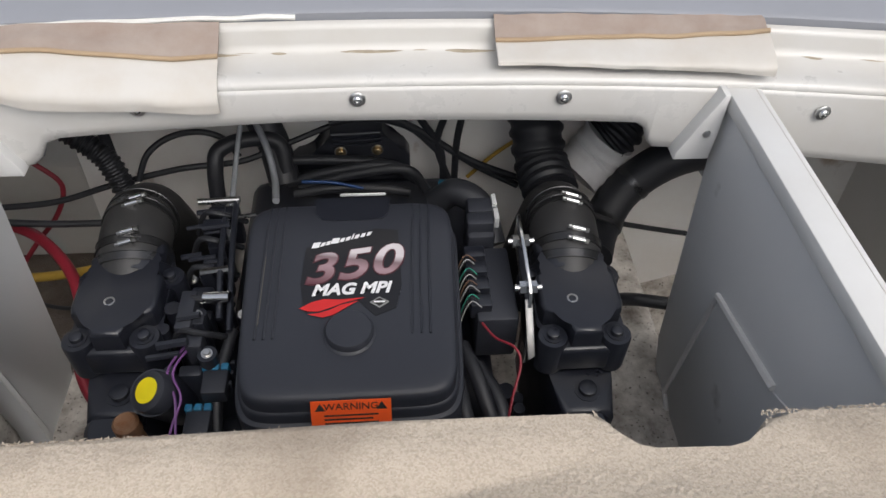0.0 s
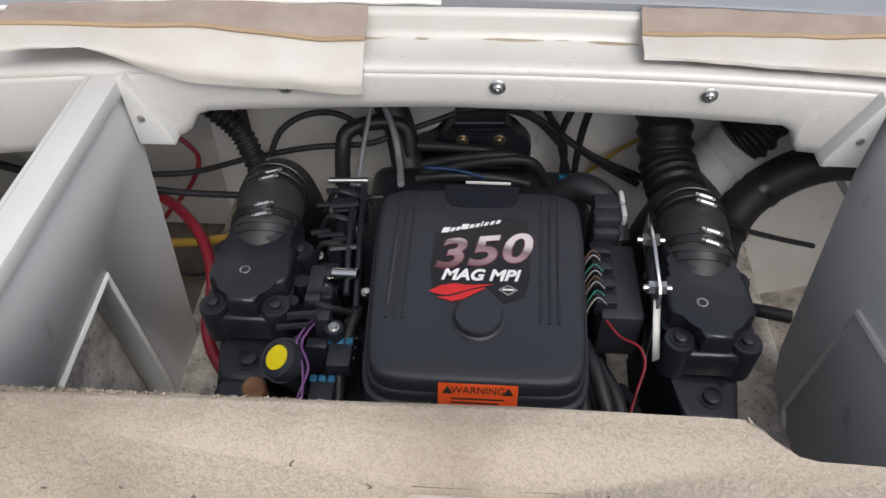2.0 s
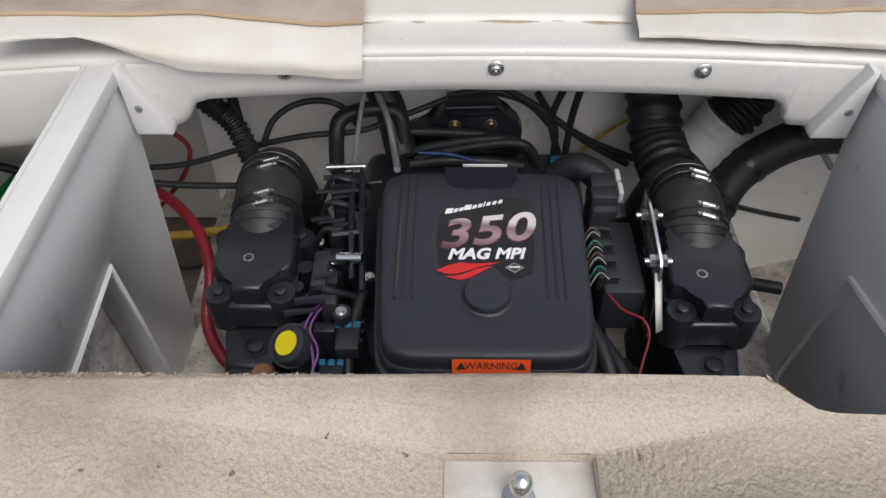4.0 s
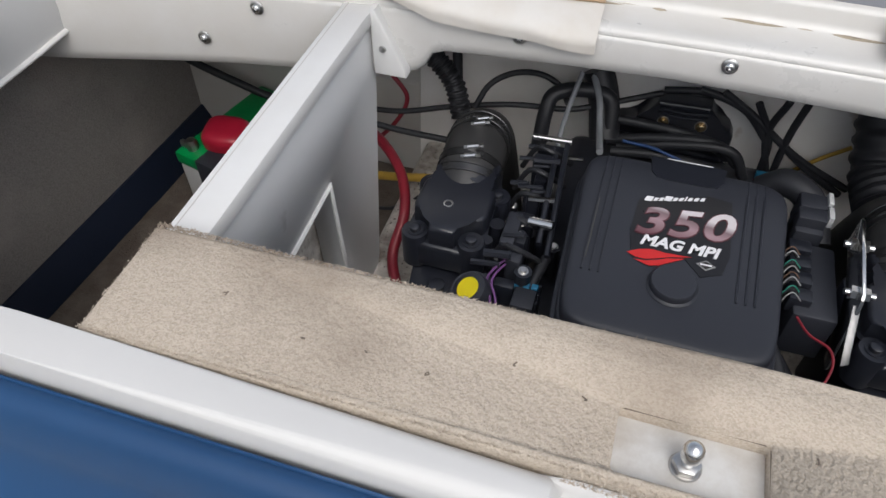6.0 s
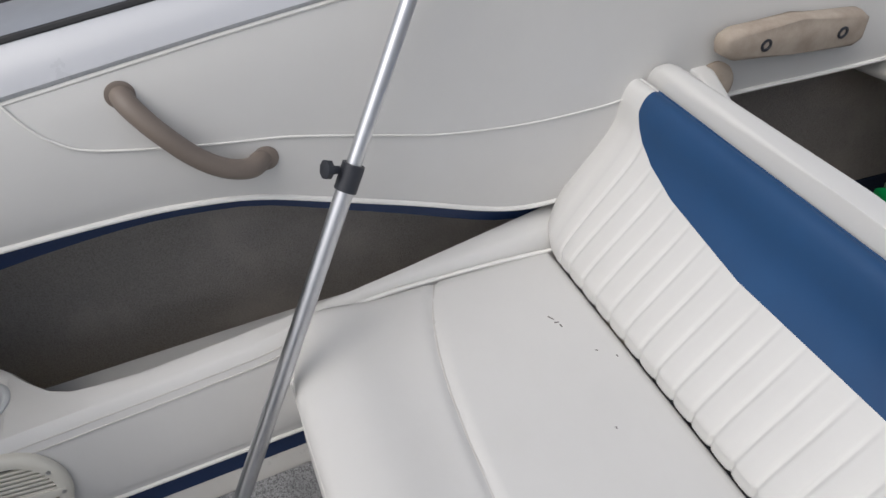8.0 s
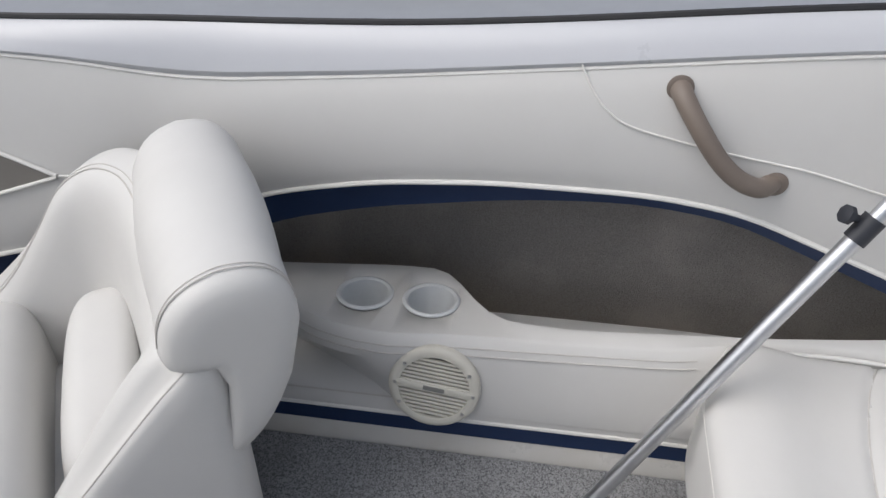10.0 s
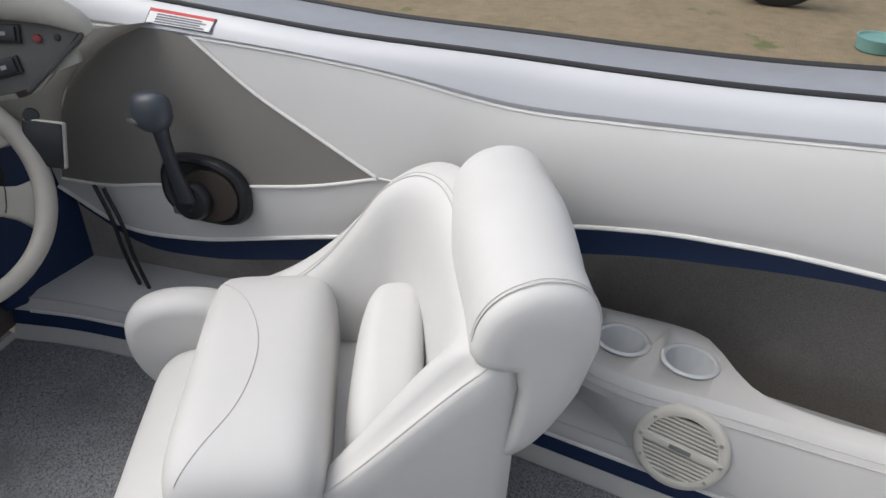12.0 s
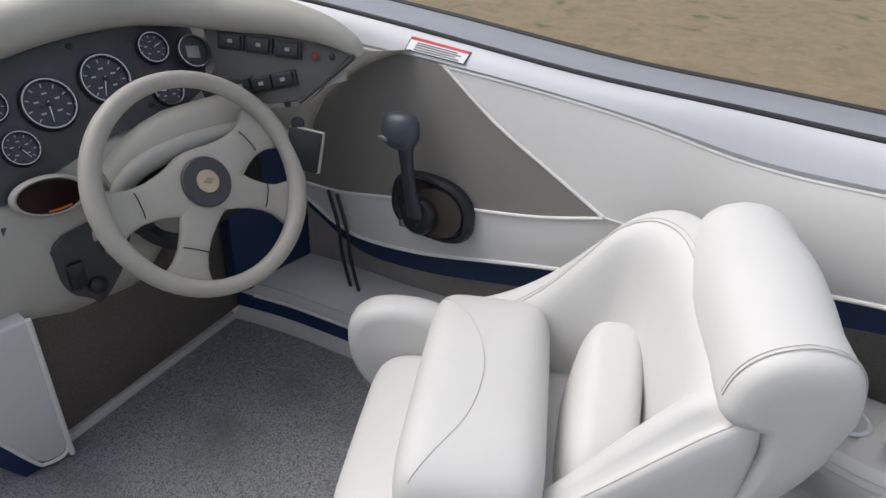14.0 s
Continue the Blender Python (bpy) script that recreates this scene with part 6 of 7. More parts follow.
part("leg_stripe", prism([(-0.120, 0.32), (-0.120, 0.003), (-0.036, 0.003), (-0.002, 0.061), (0.048, 0.16), (0.048, 0.32)], "y", -2.70, -2.256, 0.003), NAVY, foot, "navy stripe")
part("leg_piping", tube([(-0.124, -2.252, 0.34), (-0.124, -2.252, 0.2), (-0.124, -2.252, 0.06), (-0.124, -2.25, 0.006)], 0.006, 8), PIPING, foot)
part("leg_piping", tube([(-0.122, -2.25, 0.034), (-0.116, -2.25, 0.018), (-0.10, -2.25, 0.011), (-0.075, -2.25, 0.015), (-0.06, -2.25, 0.029), (-0.017, -2.25, 0.116), (0.05, -2.25, 0.249)], 0.004, 8), PIPING, foot)
part("foredeck", box(-0.95, 1.0, -3.6, -2.46, 0.70, 0.765, 0.03, 3), GELCOAT, foot, "white foredeck behind the helm")
part("console_front", box(-0.80, 0.04, -2.62, -2.5, 0.0, 0.72, 0.01), HELM, foot)
for k in (0, 0.03):
    thing("control_cable", tube([(-0.80, -2.235 + k, 0.36), (-0.80, -2.204 + k, 0.275), (-0.80, -2.194 + k, 0.2), (-0.80, -2.165 + k, 0.11), (-0.79, -2.12 + k, 0.05), (-0.76, -2.05 + k, 0.02)], 0.0045, 8), HOSE, "black control cable down the footwell side", "cable", "footwell control cables")

# ---- grey side panel, throttle and warning sticker ----
tri_pts = [(-1.60, 0.487), (-1.85, 0.608), (-1.985, 0.69), (-2.03, 0.699), (-2.09, 0.70), (-2.14, 0.682), (-2.24, 0.60), (-2.275, 0.52), (-2.315, 0.362), (-2.2, 0.366), (-2.076, 0.388), (-1.853, 0.425), (-1.72, 0.452)]
bm = bmesh.new()
fr = [bm.verts.new(face_at(y, z, 0.004)) for y, z in tri_pts]
bk = [bm.verts.new(face_at(y, z, -0.01)) for y, z in tri_pts]
ctr = bm.verts.new(face_at(-2.05, 0.52, 0.005))
for i in range(len(fr)):
    j = (i + 1) % len(fr)
    bm.faces.new((fr[i], fr[j], ctr))
    bm.faces.new((fr[i], bk[i], bk[j], fr[j]))
bmesh.ops.subdivide_edges(bm, edges=bm.edges[:], cuts=3, use_grid_fill=True)
for v in bm.verts:
    if v.co.x > face_at(v.co.y, v.co.z).x - 0.004:
        v.co.x = face_at(v.co.y, v.co.z, 0.004).x
part("grey_inset", bm, GREY_VINYL, side, "grey vinyl inset panel")
part("piping", tube([face_at(y, z, 0.005) for y, z in ((-1.60, 0.487), (-1.72, 0.546), (-1.85, 0.609), (-1.985, 0.692))], 0.0035, 8), PIPING, side)
part("piping", tube([face_at(y, z, 0.005) for y, z in ((-1.60, 0.485), (-1.72, 0.45), (-1.853, 0.423), (-2.076, 0.386), (-2.2, 0.364), (-2.315, 0.36))], 0.0035, 8), PIPING, side)
part("seam", tube([face_at(y, z, 0.002) for y, z in ((-0.79, 0.71), (-0.77, 0.678), (-0.745, 0.65), (-0.70, 0.627), (-0.575, 0.604), (-0.461, 0.588), (-0.358, 0.564), (-0.24, 0.535), (-0.14, 0.52), (-0.05, 0.513), (0.06, 0.513), (0.12, 0.52))], 0.0016, 8), PIPING, side, "curved piped seam")
part("seam", tube([face_at(y, z, 0.002) for y, z in ((-1.30, 0.46), (-1.36, 0.475), (-1.42, 0.475), (-1.6, 0.485))], 0.0022, 8), PIPING, side)
thr = group_of("throttle_control", "black throttle and shift lever on the grey side panel", "throttle lever")
MT = basis(face_at(-1.968, 0.395, 0.006), Vector((-0.16, 0.98, 0.05)).normalized(), Vector((-0.10, -0.03, 0.99)).normalized(), Vector((0.98, 0.16, 0.1)).normalized())
part("base_plate", loft([[MT @ Vector((0.004 + k * (0.108 if math.cos(a) > 0 else 0.098) * math.copysign(abs(math.cos(a)) ** 0.75, math.cos(a)) - 0.0, k * (0.076 if math.sin(a) > 0 else 0.066) * math.copysign(abs(math.sin(a)) ** 0.75, math.sin(a)) - 0.01 * math.cos(a), h)) for a in (2 * math.pi * j / 36 for j in range(36))] for k, h in ((1.0, 0.0), (1.0, 0.012), (0.95, 0.02), (0.86, 0.022), (0.8, 0.016))]), SWITCH, thr, "black oval base plate")
part("brown_plate", lathe([(0.055, 0.015), (0.055, 0.021), (0.05, 0.022), (0.0, 0.022)], MT @ Matrix.Translation((0.026, -0.002, 0.002)) @ Matrix.Diagonal((1.2, 1.0, 1, 1)), 30), surface("brown_plate", (0.045, 0.034, 0.028), (0.06, 0.045, 0.036), 0.4), thr, "dark brown inner plate")
part("pivot", lathe([(0.042, 0.018), (0.042, 0.036), (0.036, 0.046), (0.016, 0.05), (0.014, 0.054), (0.0, 0.055)], MT @ Matrix.Translation((-0.006, -0.012, 0)), 30), SWITCH, thr, "black pivot boss")
P0 = MT @ Vector((-0.006, -0.005, 0.048))
LEV = [P0, MT @ Vector((-0.016, 0.06, 0.062)), MT @ Vector((-0.022, 0.12, 0.072)), MT @ Vector((-0.026, 0.16, 0.075))]
part("lever", tube(LEV, lambda t: 0.021 - 0.005 * math.sin(math.pi * t), 14, flat=0.7), BLACK_PLASTIC, thr, "black lever")
K = MT @ Vector((-0.034, 0.18, 0.076))
kn = part("grip", loft([[K + (MT.to_3x3() @ Vector((0.043 * s * math.cos(a) - 0.004, h * 1.15, 0.028 * s * math.sin(a)))) for a in (2 * math.pi * j / 20 for j in range(20))] for s, h in ((0.55, -0.03), (0.85, -0.022), (1.0, -0.008), (1.0, 0.008), (0.92, 0.02), (0.7, 0.029), (0.35, 0.033))]), surface("slate_plastic", (0.045, 0.055, 0.068), (0.06, 0.068, 0.08), 0.4), thr, "slate grey hand grip")
part("trim_button", box(-0.018, 0.012, -0.006, 0.004, -0.004, 0.006, 0.002, 2, Matrix.Translation(K) @ MT.to_3x3().to_4x4() @ Matrix.Translation((-0.026, -0.014, 0.018))), STEEL, kn, "pale trim button")
part("small_switch", box(-0.008, 0.008, -0.008, 0.008, 0, 0.008, 0.002, 2, MT @ Matrix.Translation((-0.055, -0.045, 0.018))), STEEL, thr, "small metal switch")
st = group_of("warning_sticker", "white warning sticker with a red header on the gunwale", "sticker")


def on_roll(y, f):
    ring = roll_ring(y)
    a, b = ring[3], ring[4]
    p = a.lerp(b, f)
    return p + Vector((0.6, 0, 0.8)).normalized() * 0.0015


def sticker(y0, y1, f0, f1, lift):
    bm = slab(lambda u, v, w: on_roll(y0 + (y1 - y0) * u, f0 + (f1 - f0) * v) + Vector((0.6, 0, 0.8)) * (lift - 0.0008 * w), 0.001, 8, 3)
    return bm


part("backing", sticker(-2.075, -1.94, -0.5, 0.88, 0.0), material("dark_border", (0.05, 0.05, 0.08), 0.5), st, "dark border")
part("sheet", sticker(-2.072, -1.943, -0.45, 0.55, 0.0012), surface("sticker_white", (0.72, 0.72, 0.72), (0.66, 0.66, 0.66), 0.4), st, "white sheet")
part("header", sticker(-2.072, -1.943, 0.55, 0.84, 0.0012), RED_INK, st, "red header band")
for k in range(4):
    part("text_bar", sticker(-2.055, -1.955 - 0.01 * (k % 2), -0.36 + 0.22 * k, -0.25 + 0.22 * k, 0.0024), material("print_grey", (0.2, 0.2, 0.22), 0.6), st, "line of small print")

# ---- helm chair ----
chair = group_of("helm_chair", "white vinyl bucket helm chair with a raised bolster", "chair")
CH = basis((-0.65, -1.18, 0.0), (-0.839, -0.545, 0), (0.545, -0.839, 0), (0, 0, 1))


def puff(u0, u1, v0, v1, z0, z1, e1=0.4, e2=0.4, m=None, n=40, k=22, bend=None):
    """A cushion: a rounded box with soft sides, in the chair's own frame."""
    bm = bmesh.new()
    rings = []
    for j in range(1, k):
        b = -math.pi / 2 + math.pi * j / k
        cb, sb = math.copysign(abs(math.cos(b)) ** e2, math.cos(b)), math.copysign(abs(math.sin(b)) ** e2, math.sin(b))
        ring = []
        for i in range(n):
            a = 2 * math.pi * i / n
            ca, sa = math.copysign(abs(math.cos(a)) ** e1, math.cos(a)), math.copysign(abs(math.sin(a)) ** e1, math.sin(a))
            p = Vector(((u0 + u1) / 2 + (u1 - u0) / 2 * cb * ca, (v0 + v1) / 2 + (v1 - v0) / 2 * cb * sa, (z0 + z1) / 2 + (z1 - z0) / 2 * sb))
            if bend:
                p = bend(p)
            ring.append((m or CH) @ p)
        rings.append(ring)
    return loft(rings, bm=bm)


def hang(v):
    """How far the bolster reaches down: little in front, far behind the back."""
    k = min(1, max(0, (0.012 - v) / 0.045))
    return 0.035 + 0.175 * k * k * (3 - 2 * k)


def pillow_ring(u, s, drop=0.0):
    """Cross-section of the head bolster in v, z."""
    out = []
    for j in range(32):
        a = 2 * math.pi * j / 32
        c, d = math.cos(a), math.sin(a)
        v = 0.081 * math.copysign(abs(c) ** 0.7, c) * s - 0.002
        z = 0.53 + (0.092 * math.copysign(abs(d) ** 0.75, d) * s if d > 0 else hang(v) * math.copysign(abs(d) ** 0.6, d) * s)
        z += -0.28 * max(0, v) * (d > 0)
        out.append(CH @ Vector((u - 0.10 * max(0, 0.44 - z) * 0, v + 0.36 * max(0, 0.5 - z), z + drop)))
    return out


rings = [pillow_ring(-0.070, 0.5), pillow_ring(-0.068, 0.8), pillow_ring(-0.06, 0.94), pillow_ring(-0.045, 1.0), pillow_ring(-0.01, 1.0)]
rings += [pillow_ring(0.03 + 0.03 * k, 1.0 + 0.07 * math.sin(math.pi * k / 8), 0.008 * math.sin(math.pi * k / 9.5)) for k in range(8)]
rings += [pillow_ring(0.28, 0.98, 0.015), pillow_ring(0.315, 0.9, 0.012), pillow_ring(0.345, 0.75, 0.01), pillow_ring(0.362, 0.5, 0.01), pillow_ring(0.37, 0.2, 0.01)]
pil = part("head_bolster", loft(rings), VINYL, chair, "thick white vinyl head bolster", angle=70)
for du, rr in ((-0.046, 0.0009), (-0.039, 0.0006)):
    part("seam", tube([q + Vector((0, 0, 0.0012)) for q in pillow_ring(du, 1.001)[1:16]], rr, 6, 3), STITCH, pil, "double stitched seam")


def wing_bm(u0, u1, poly, r=0.028, r0=None):
    """A padded side wing: outline in v, z pushed across u with a wide soft edge."""
    pts = smooth_path([(0, v, z) for v, z in poly], 5)
    ring = [(p.y, p.z) for p in pts]
    cv, cz = sum(p[0] for p in ring) / len(ring), sum(p[1] for p in ring) / len(ring)
    rows = []
    for t in (-1, -0.97, -0.85, -0.65, -0.35, 0, 0.35, 0.65, 0.85, 0.97, 1):
        ins = (r0 if r0 and t < 0 else r) * (1 - math.sqrt(max(0, 1 - abs(t) ** 2.4)))
        row = []
        for v, z in ring:
            d = Vector((cv - v, cz - z))
            l = d.length
            d = d / l * min(ins, l * 0.6) if l else d
            row.append(CH @ Vector(((u0 + u1) / 2 + (u1 - u0) / 2 * t, v + d.x, z + d.y)))
        rows.append(row)
    return loft(rows)


# wrap-round back: a rim that sweeps from one wing behind the back to the other
RIM = smooth_path([(0.405, 0.56, 0.275), (0.405, 0.46, 0.30), (0.405, 0.36, 0.34), (0.405, 0.28, 0.395), (0.402, 0.21, 0.468), (0.392, 0.15, 0.538), (0.37, 0.09, 0.572), (0.32, 0.045, 0.578), (0.25, 0.025, 0.57), (0.15, 0.015, 0.56), (0.05, 0.012, 0.55), (-0.02, 0.014, 0.538),
                   (-0.052, 0.028, 0.524), (-0.06, 0.055, 0.505), (-0.06, 0.09, 0.472), (-0.06, 0.13, 0.43), (-0.06, 0.19, 0.365), (-0.06, 0.25, 0.302), (-0.06, 0.32, 0.235), (-0.06, 0.40, 0.17)], 5)


def rim_out(i):
    d = RIM[min(i + 1, len(RIM) - 1)] - RIM[max(i - 1, 0)]
    return Vector((d.y, -d.x, 0)).normalized() * -1


def rim_at(i, inward, down):
    p, o = RIM[i], rim_out(i)
    return Vector((p.x, p.y, 0)) + o * -inward + Vector((0, 0, max(0.06, p.z - down)))


BOWL = Vector((0.17, 0.33, 0))


def bowl_at(i, k, down):
    """Inside the wrap-round back: drawn in from the rim towards the middle of the seat."""
    p = RIM[i]
    q = Vector((p.x, p.y, 0)).lerp(BOWL, k)
    return Vector((q.x, q.y, max(0.06, p.z - down)))


rings = []
for i in range(len(RIM)):
    outer = [(-0.004, 0.6), (-0.008, 0.20), (-0.008, 0.05), (-0.006, 0.014), (-0.001, 0.003), (0.006, 0.0), (0.016, 0.0005)]
    inner = [(0.10, 0.003), (0.16, 0.008), (0.21, 0.019), (0.255, 0.042), (0.285, 0.08), (0.31, 0.13), (0.335, 0.19), (0.355, 0.26), (0.38, 0.6)]
    rings.append([CH @ rim_at(i, a, b) for a, b in outer] + [CH @ bowl_at(i, a, b) for a, b in inner])
w1 = part("wrap_back", loft(rings), VINYL, chair, "smooth padded wrap-round back", angle=75)
far, near = range(4, 42), range(58, len(RIM) - 1)
part("seam", tube([CH @ bowl_at(i, 0.17, 0.0095) for i in far], 0.0013, 6, 1, smooth=False), STITCH, w1, "stitched rim seam")
part("seam", tube([CH @ bowl_at(i, 0.145, 0.0062) for i in far], 0.0009, 6, 1, smooth=False), STITCH, w1)
part("seam", tube([CH @ (rim_at(i, 0.0015, 0.0012)) for i in near], 0.0012, 6, 1, smooth=False), STITCH, w1, "stitched rim seam")
part("lumbar_cushion", puff(-0.02, 0.315, 0.115, 0.235, 0.10, 0.41, 0.6, 0.5, bend=lambda p: Vector((p.x, p.y + 0.05 * (1 - (p.x - 0.02) / 0.285) * 0.6 - 0.12 * max(0, p.z - 0.25), p.z - 0.06 * (1 - (p.x - 0.02) / 0.285)))), VINYL, chair, "rounded lumbar cushion", angle=70)
roll = part("flip_up_bolster", puff(-0.10, 0.395, 0.268, 0.495, 0.13, 0.372, 0.30, 0.5), VINYL, chair, "thick raised seat bolster", angle=70)
arc = [(0.36, 0.485), (0.329, 0.462), (0.265, 0.414), (0.177, 0.384), (0.096, 0.381), (0.022, 0.397), (-0.045, 0.437), (-0.08, 0.462)]


def roll_z(u, v):
    x, y = abs(u - 0.1475) / 0.2475, abs(v - 0.3815) / 0.1135
    k = (x ** (2 / 0.3) + y ** (2 / 0.3)) ** (0.3 / 0.5)
    return 0.251 + 0.121 * max(0.0, 1 - k) ** 0.25


part("seam", tube([CH @ Vector((q.x, q.y, roll_z(q.x, q.y))) for q in smooth_path([(u, v, 0) for u, v in arc], 6)], 0.0009, 6, 2), STITCH, roll, "curved stitched seam")
part("seat_cushion", puff(-0.09, 0.335, 0.14, 0.595, 0.10, 0.245, 0.3, 0.5), VINYL, chair, "white vinyl seat cushion", angle=70)
part("front_wing", wing_bm(0.325, 0.40, [(0.40, 0.08), (0.42, 0.25), (0.48, 0.305), (0.56, 0.318), (0.63, 0.30), (0.665, 0.25), (0.655, 0.16), (0.60, 0.09), (0.5, 0.06)]), VINYL, chair, "rounded front side wing", angle=70)
bo = part("back_trim", lathe([(0.12, 0.0), (0.118, 0.008), (0.11, 0.011), (0.0, 0.008)], CH @ Matrix.Translation((0.185, -0.004, 0.33)) @ pose(0, 0, 0, 90, 0, 0) @ Matrix.Diagonal((1.15, 1, 1, 1)), 36), BLACK_PLASTIC, chair, "dark oval back insert")
part("trim_ring", tube([CH @ Vector((0.185 + 0.137 * math.cos(a), -0.014, 0.33 + 0.119 * math.sin(a))) for a in (2 * math.pi * k / 32 for k in range(33))], 0.0025, 8, 1, smooth=False), CHROME, bo, "chrome trim ring")
part("pedestal", lathe([(0.16, 0.0), (0.16, 0.008), (0.06, 0.02), (0.045, 0.03), (0.045, 0.11)], CH @ Matrix.Translation((0.185, 0.24, 0)), 28), ALUMINIUM, chair, "aluminium pedestal")


# ---- fittings on the starboard side ----
# speaker, set into the sloping panel
SP = Vector((-0.894, -0.967, 0.164))
SN = Vector((0.965, 0.03, 0.255)).normalized()
SU = (Vector((0, 0, 1)) - SN * SN.z).normalized()
MS = basis(SP, SU.cross(SN).normalized(), SU, SN) @ pose(0, 0, 0, 0, 0, -6) @ Matrix.Scale(0.94, 4)
SPK = surface("cream_plastic", (0.66, 0.64, 0.57), (0.60, 0.57, 0.50), 0.45, scale=20, grain=300, bump=0.05)
spk = group_of("loudspeaker", "round cream plastic loudspeaker with a slatted grille", "loudspeaker")
part("ring", lathe([(0.085, -0.006), (0.0855, 0.004), (0.082, 0.009), (0.074, 0.012), (0.066, 0.011), (0.064, 0.004), (0.064, -0.006)], MS, 48), SPK, spk, "cream outer ring")
part("cone", disc(0.066, 0.003, MS, 0.0005, 36), surface("dark_cone", (0.05, 0.048, 0.042), (0.07, 0.066, 0.06), 0.8), spk, "dark cone behind the slats")
for k in range(15):
    y = -0.056 + 0.008 * k
    w = math.sqrt(max(0, 0.0655 ** 2 - y * y))
    if abs(y) < 0.007 or w < 0.02:
        continue
    part("slat", box(-w, w, y - 0.0026, y + 0.0026, 0.003, 0.0095, 0.001, 1, MS), SPK, spk)
part("cross_bar", box(-0.078, 0.078, -0.0075, 0.0075, 0.004, 0.0125, 0.003, 2, MS), SPK, spk, "cream cross bar")
part("nameplate", box(-0.02, 0.02, -0.0045, 0.0045, 0.012, 0.0138, 0.001, 1, MS), material("badge_grey", (0.2, 0.2, 0.19), 0.5), spk, "small dark nameplate")
for a in (35, 145, 215, 325, 180, 0):
    part("screw", lathe([(0.004, 0.0), (0.0035, 0.002), (0.0, 0.0015)], MS @ Matrix.Translation((0.073 * math.cos(radians(a)), 0.073 * math.sin(radians(a)), 0.011)), 10), STEEL, spk, "small screw")

# grab handle
TAUPE = surface("taupe_plastic", (0.19, 0.155, 0.13), (0.16, 0.13, 0.11), 0.5, scale=15, grain=500, bump=0.15)
hd = group_of("grab_handle", "taupe moulded grab handle on the coaming panel", "grab handle")
part("bar", tube([face_at(-0.652, 0.689, -0.012), face_at(-0.645, 0.68, 0.014), face_at(-0.62, 0.648, 0.028), face_at(-0.585, 0.606, 0.031), face_at(-0.55, 0.577, 0.028), face_at(-0.516, 0.562, 0.016), face_at(-0.494, 0.562, -0.012)], lambda t: 0.0138 + 0.0015 * abs(2 * t - 1) ** 2, 18), TAUPE, hd)
for y, z in ((-0.651, 0.688), (-0.495, 0.562)):
    part("mount", lathe([(0.0185, 0.0), (0.0185, 0.002), (0.017, 0.003), (0.0, 0.003)], axis_to(face_at(y, z, 0.0005), (1, 0, 0.05)), 24), TAUPE, hd)

# support pole with its clamp collar
pole = group_of("support_pole", "telescopic aluminium cover support pole standing by the bench", "pole")
A, B = Vector((-0.745, -0.735, 0.005)), Vector((-0.912, -0.40, 0.572))
d = (B - A).normalized()
part("lower_tube", tube([A, B], 0.0125, 18, smooth=False), ALUMINIUM, pole, "aluminium lower tube")
part("upper_tube", tube([B - d * 0.05, B + d * 0.75], 0.0105, 18, smooth=False), ALUMINIUM, pole, "thinner upper tube")
part("foot", tube([A - d * 0.002, A + d * 0.03], 0.015, 16, smooth=False), RUBBER, pole, "black rubber foot")
col = part("collar", tube([B - d * 0.024, B + d * 0.014], 0.0158, 18, smooth=False), BLACK_PLASTIC, pole, "black clamp collar")
kp = B + Vector((0.0, -0.026, 0.014))
part("clamp_knob", lathe([(0.006, -0.012), (0.006, 0.0), (0.013, 0.001), (0.013, 0.009), (0.006, 0.011)], axis_to(kp, (0.2, -1, 0.45)), 8), BLACK_PLASTIC, col, "black lobed knob")

# ---- aft corner: step pads, clip and battery compartment ----
PADS = surface("weathered_pad", (0.40, 0.34, 0.28), (0.24, 0.19, 0.15), 0.75, scale=16, grain=300, bump=0.4, dist=0.001, amount=0.8)
pad = group_of("step_pad", "weathered beige pad bolted to the aft coaming", "pad")
part("body", prism([(0.245, 0.60), (0.25, 0.58), (0.275, 0.566), (0.40, 0.556), (0.54, 0.54), (0.56, 0.552), (0.56, 0.592), (0.54, 0.606), (0.40, 0.618), (0.27, 0.620), (0.25, 0.612)], "x", -1.0, -0.965, 0.011, 3), PADS, pad)
for y, z in ((0.332, 0.586), (0.50, 0.576)):
    part("bolt_hole", lathe([(0.011, 0.0), (0.011, 0.002), (0.007, 0.0025), (0.006, 0.0)], axis_to((-0.9652, y, z), (1, 0, 0)), 18), BLACK_PLASTIC, pad, "dark bolt hole")
clip = thing("hinge_clip", prism([(-1.02, 0.50), (-1.02, 0.545), (-0.99, 0.545), (-0.925, 0.512), (-0.918, 0.49), (-0.925, 0.47), (-1.02, 0.47)], "y", 0.225, 0.262, 0.008, 3), VINYL, "white plastic hinge block behind the backrest", "hinge block")
cap = thing("stained_plug", lathe([(0.035, 0.0), (0.034, 0.008), (0.026, 0.013), (0.0, 0.014)], axis_to((-1.003, 0.275, 0.515), (1, -0.1, 0.3)), 24), PADS, "stained round plug beside the hinge block", "plug")
comp = group_of("wall_battery_locker", "dark carpeted battery locker beside the engine bay", "wall", kind="structure")
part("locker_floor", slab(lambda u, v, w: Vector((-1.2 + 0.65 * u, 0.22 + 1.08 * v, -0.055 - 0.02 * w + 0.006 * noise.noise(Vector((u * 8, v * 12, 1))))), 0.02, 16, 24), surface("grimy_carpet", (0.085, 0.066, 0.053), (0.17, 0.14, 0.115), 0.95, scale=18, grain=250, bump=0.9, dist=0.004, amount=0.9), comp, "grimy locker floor")
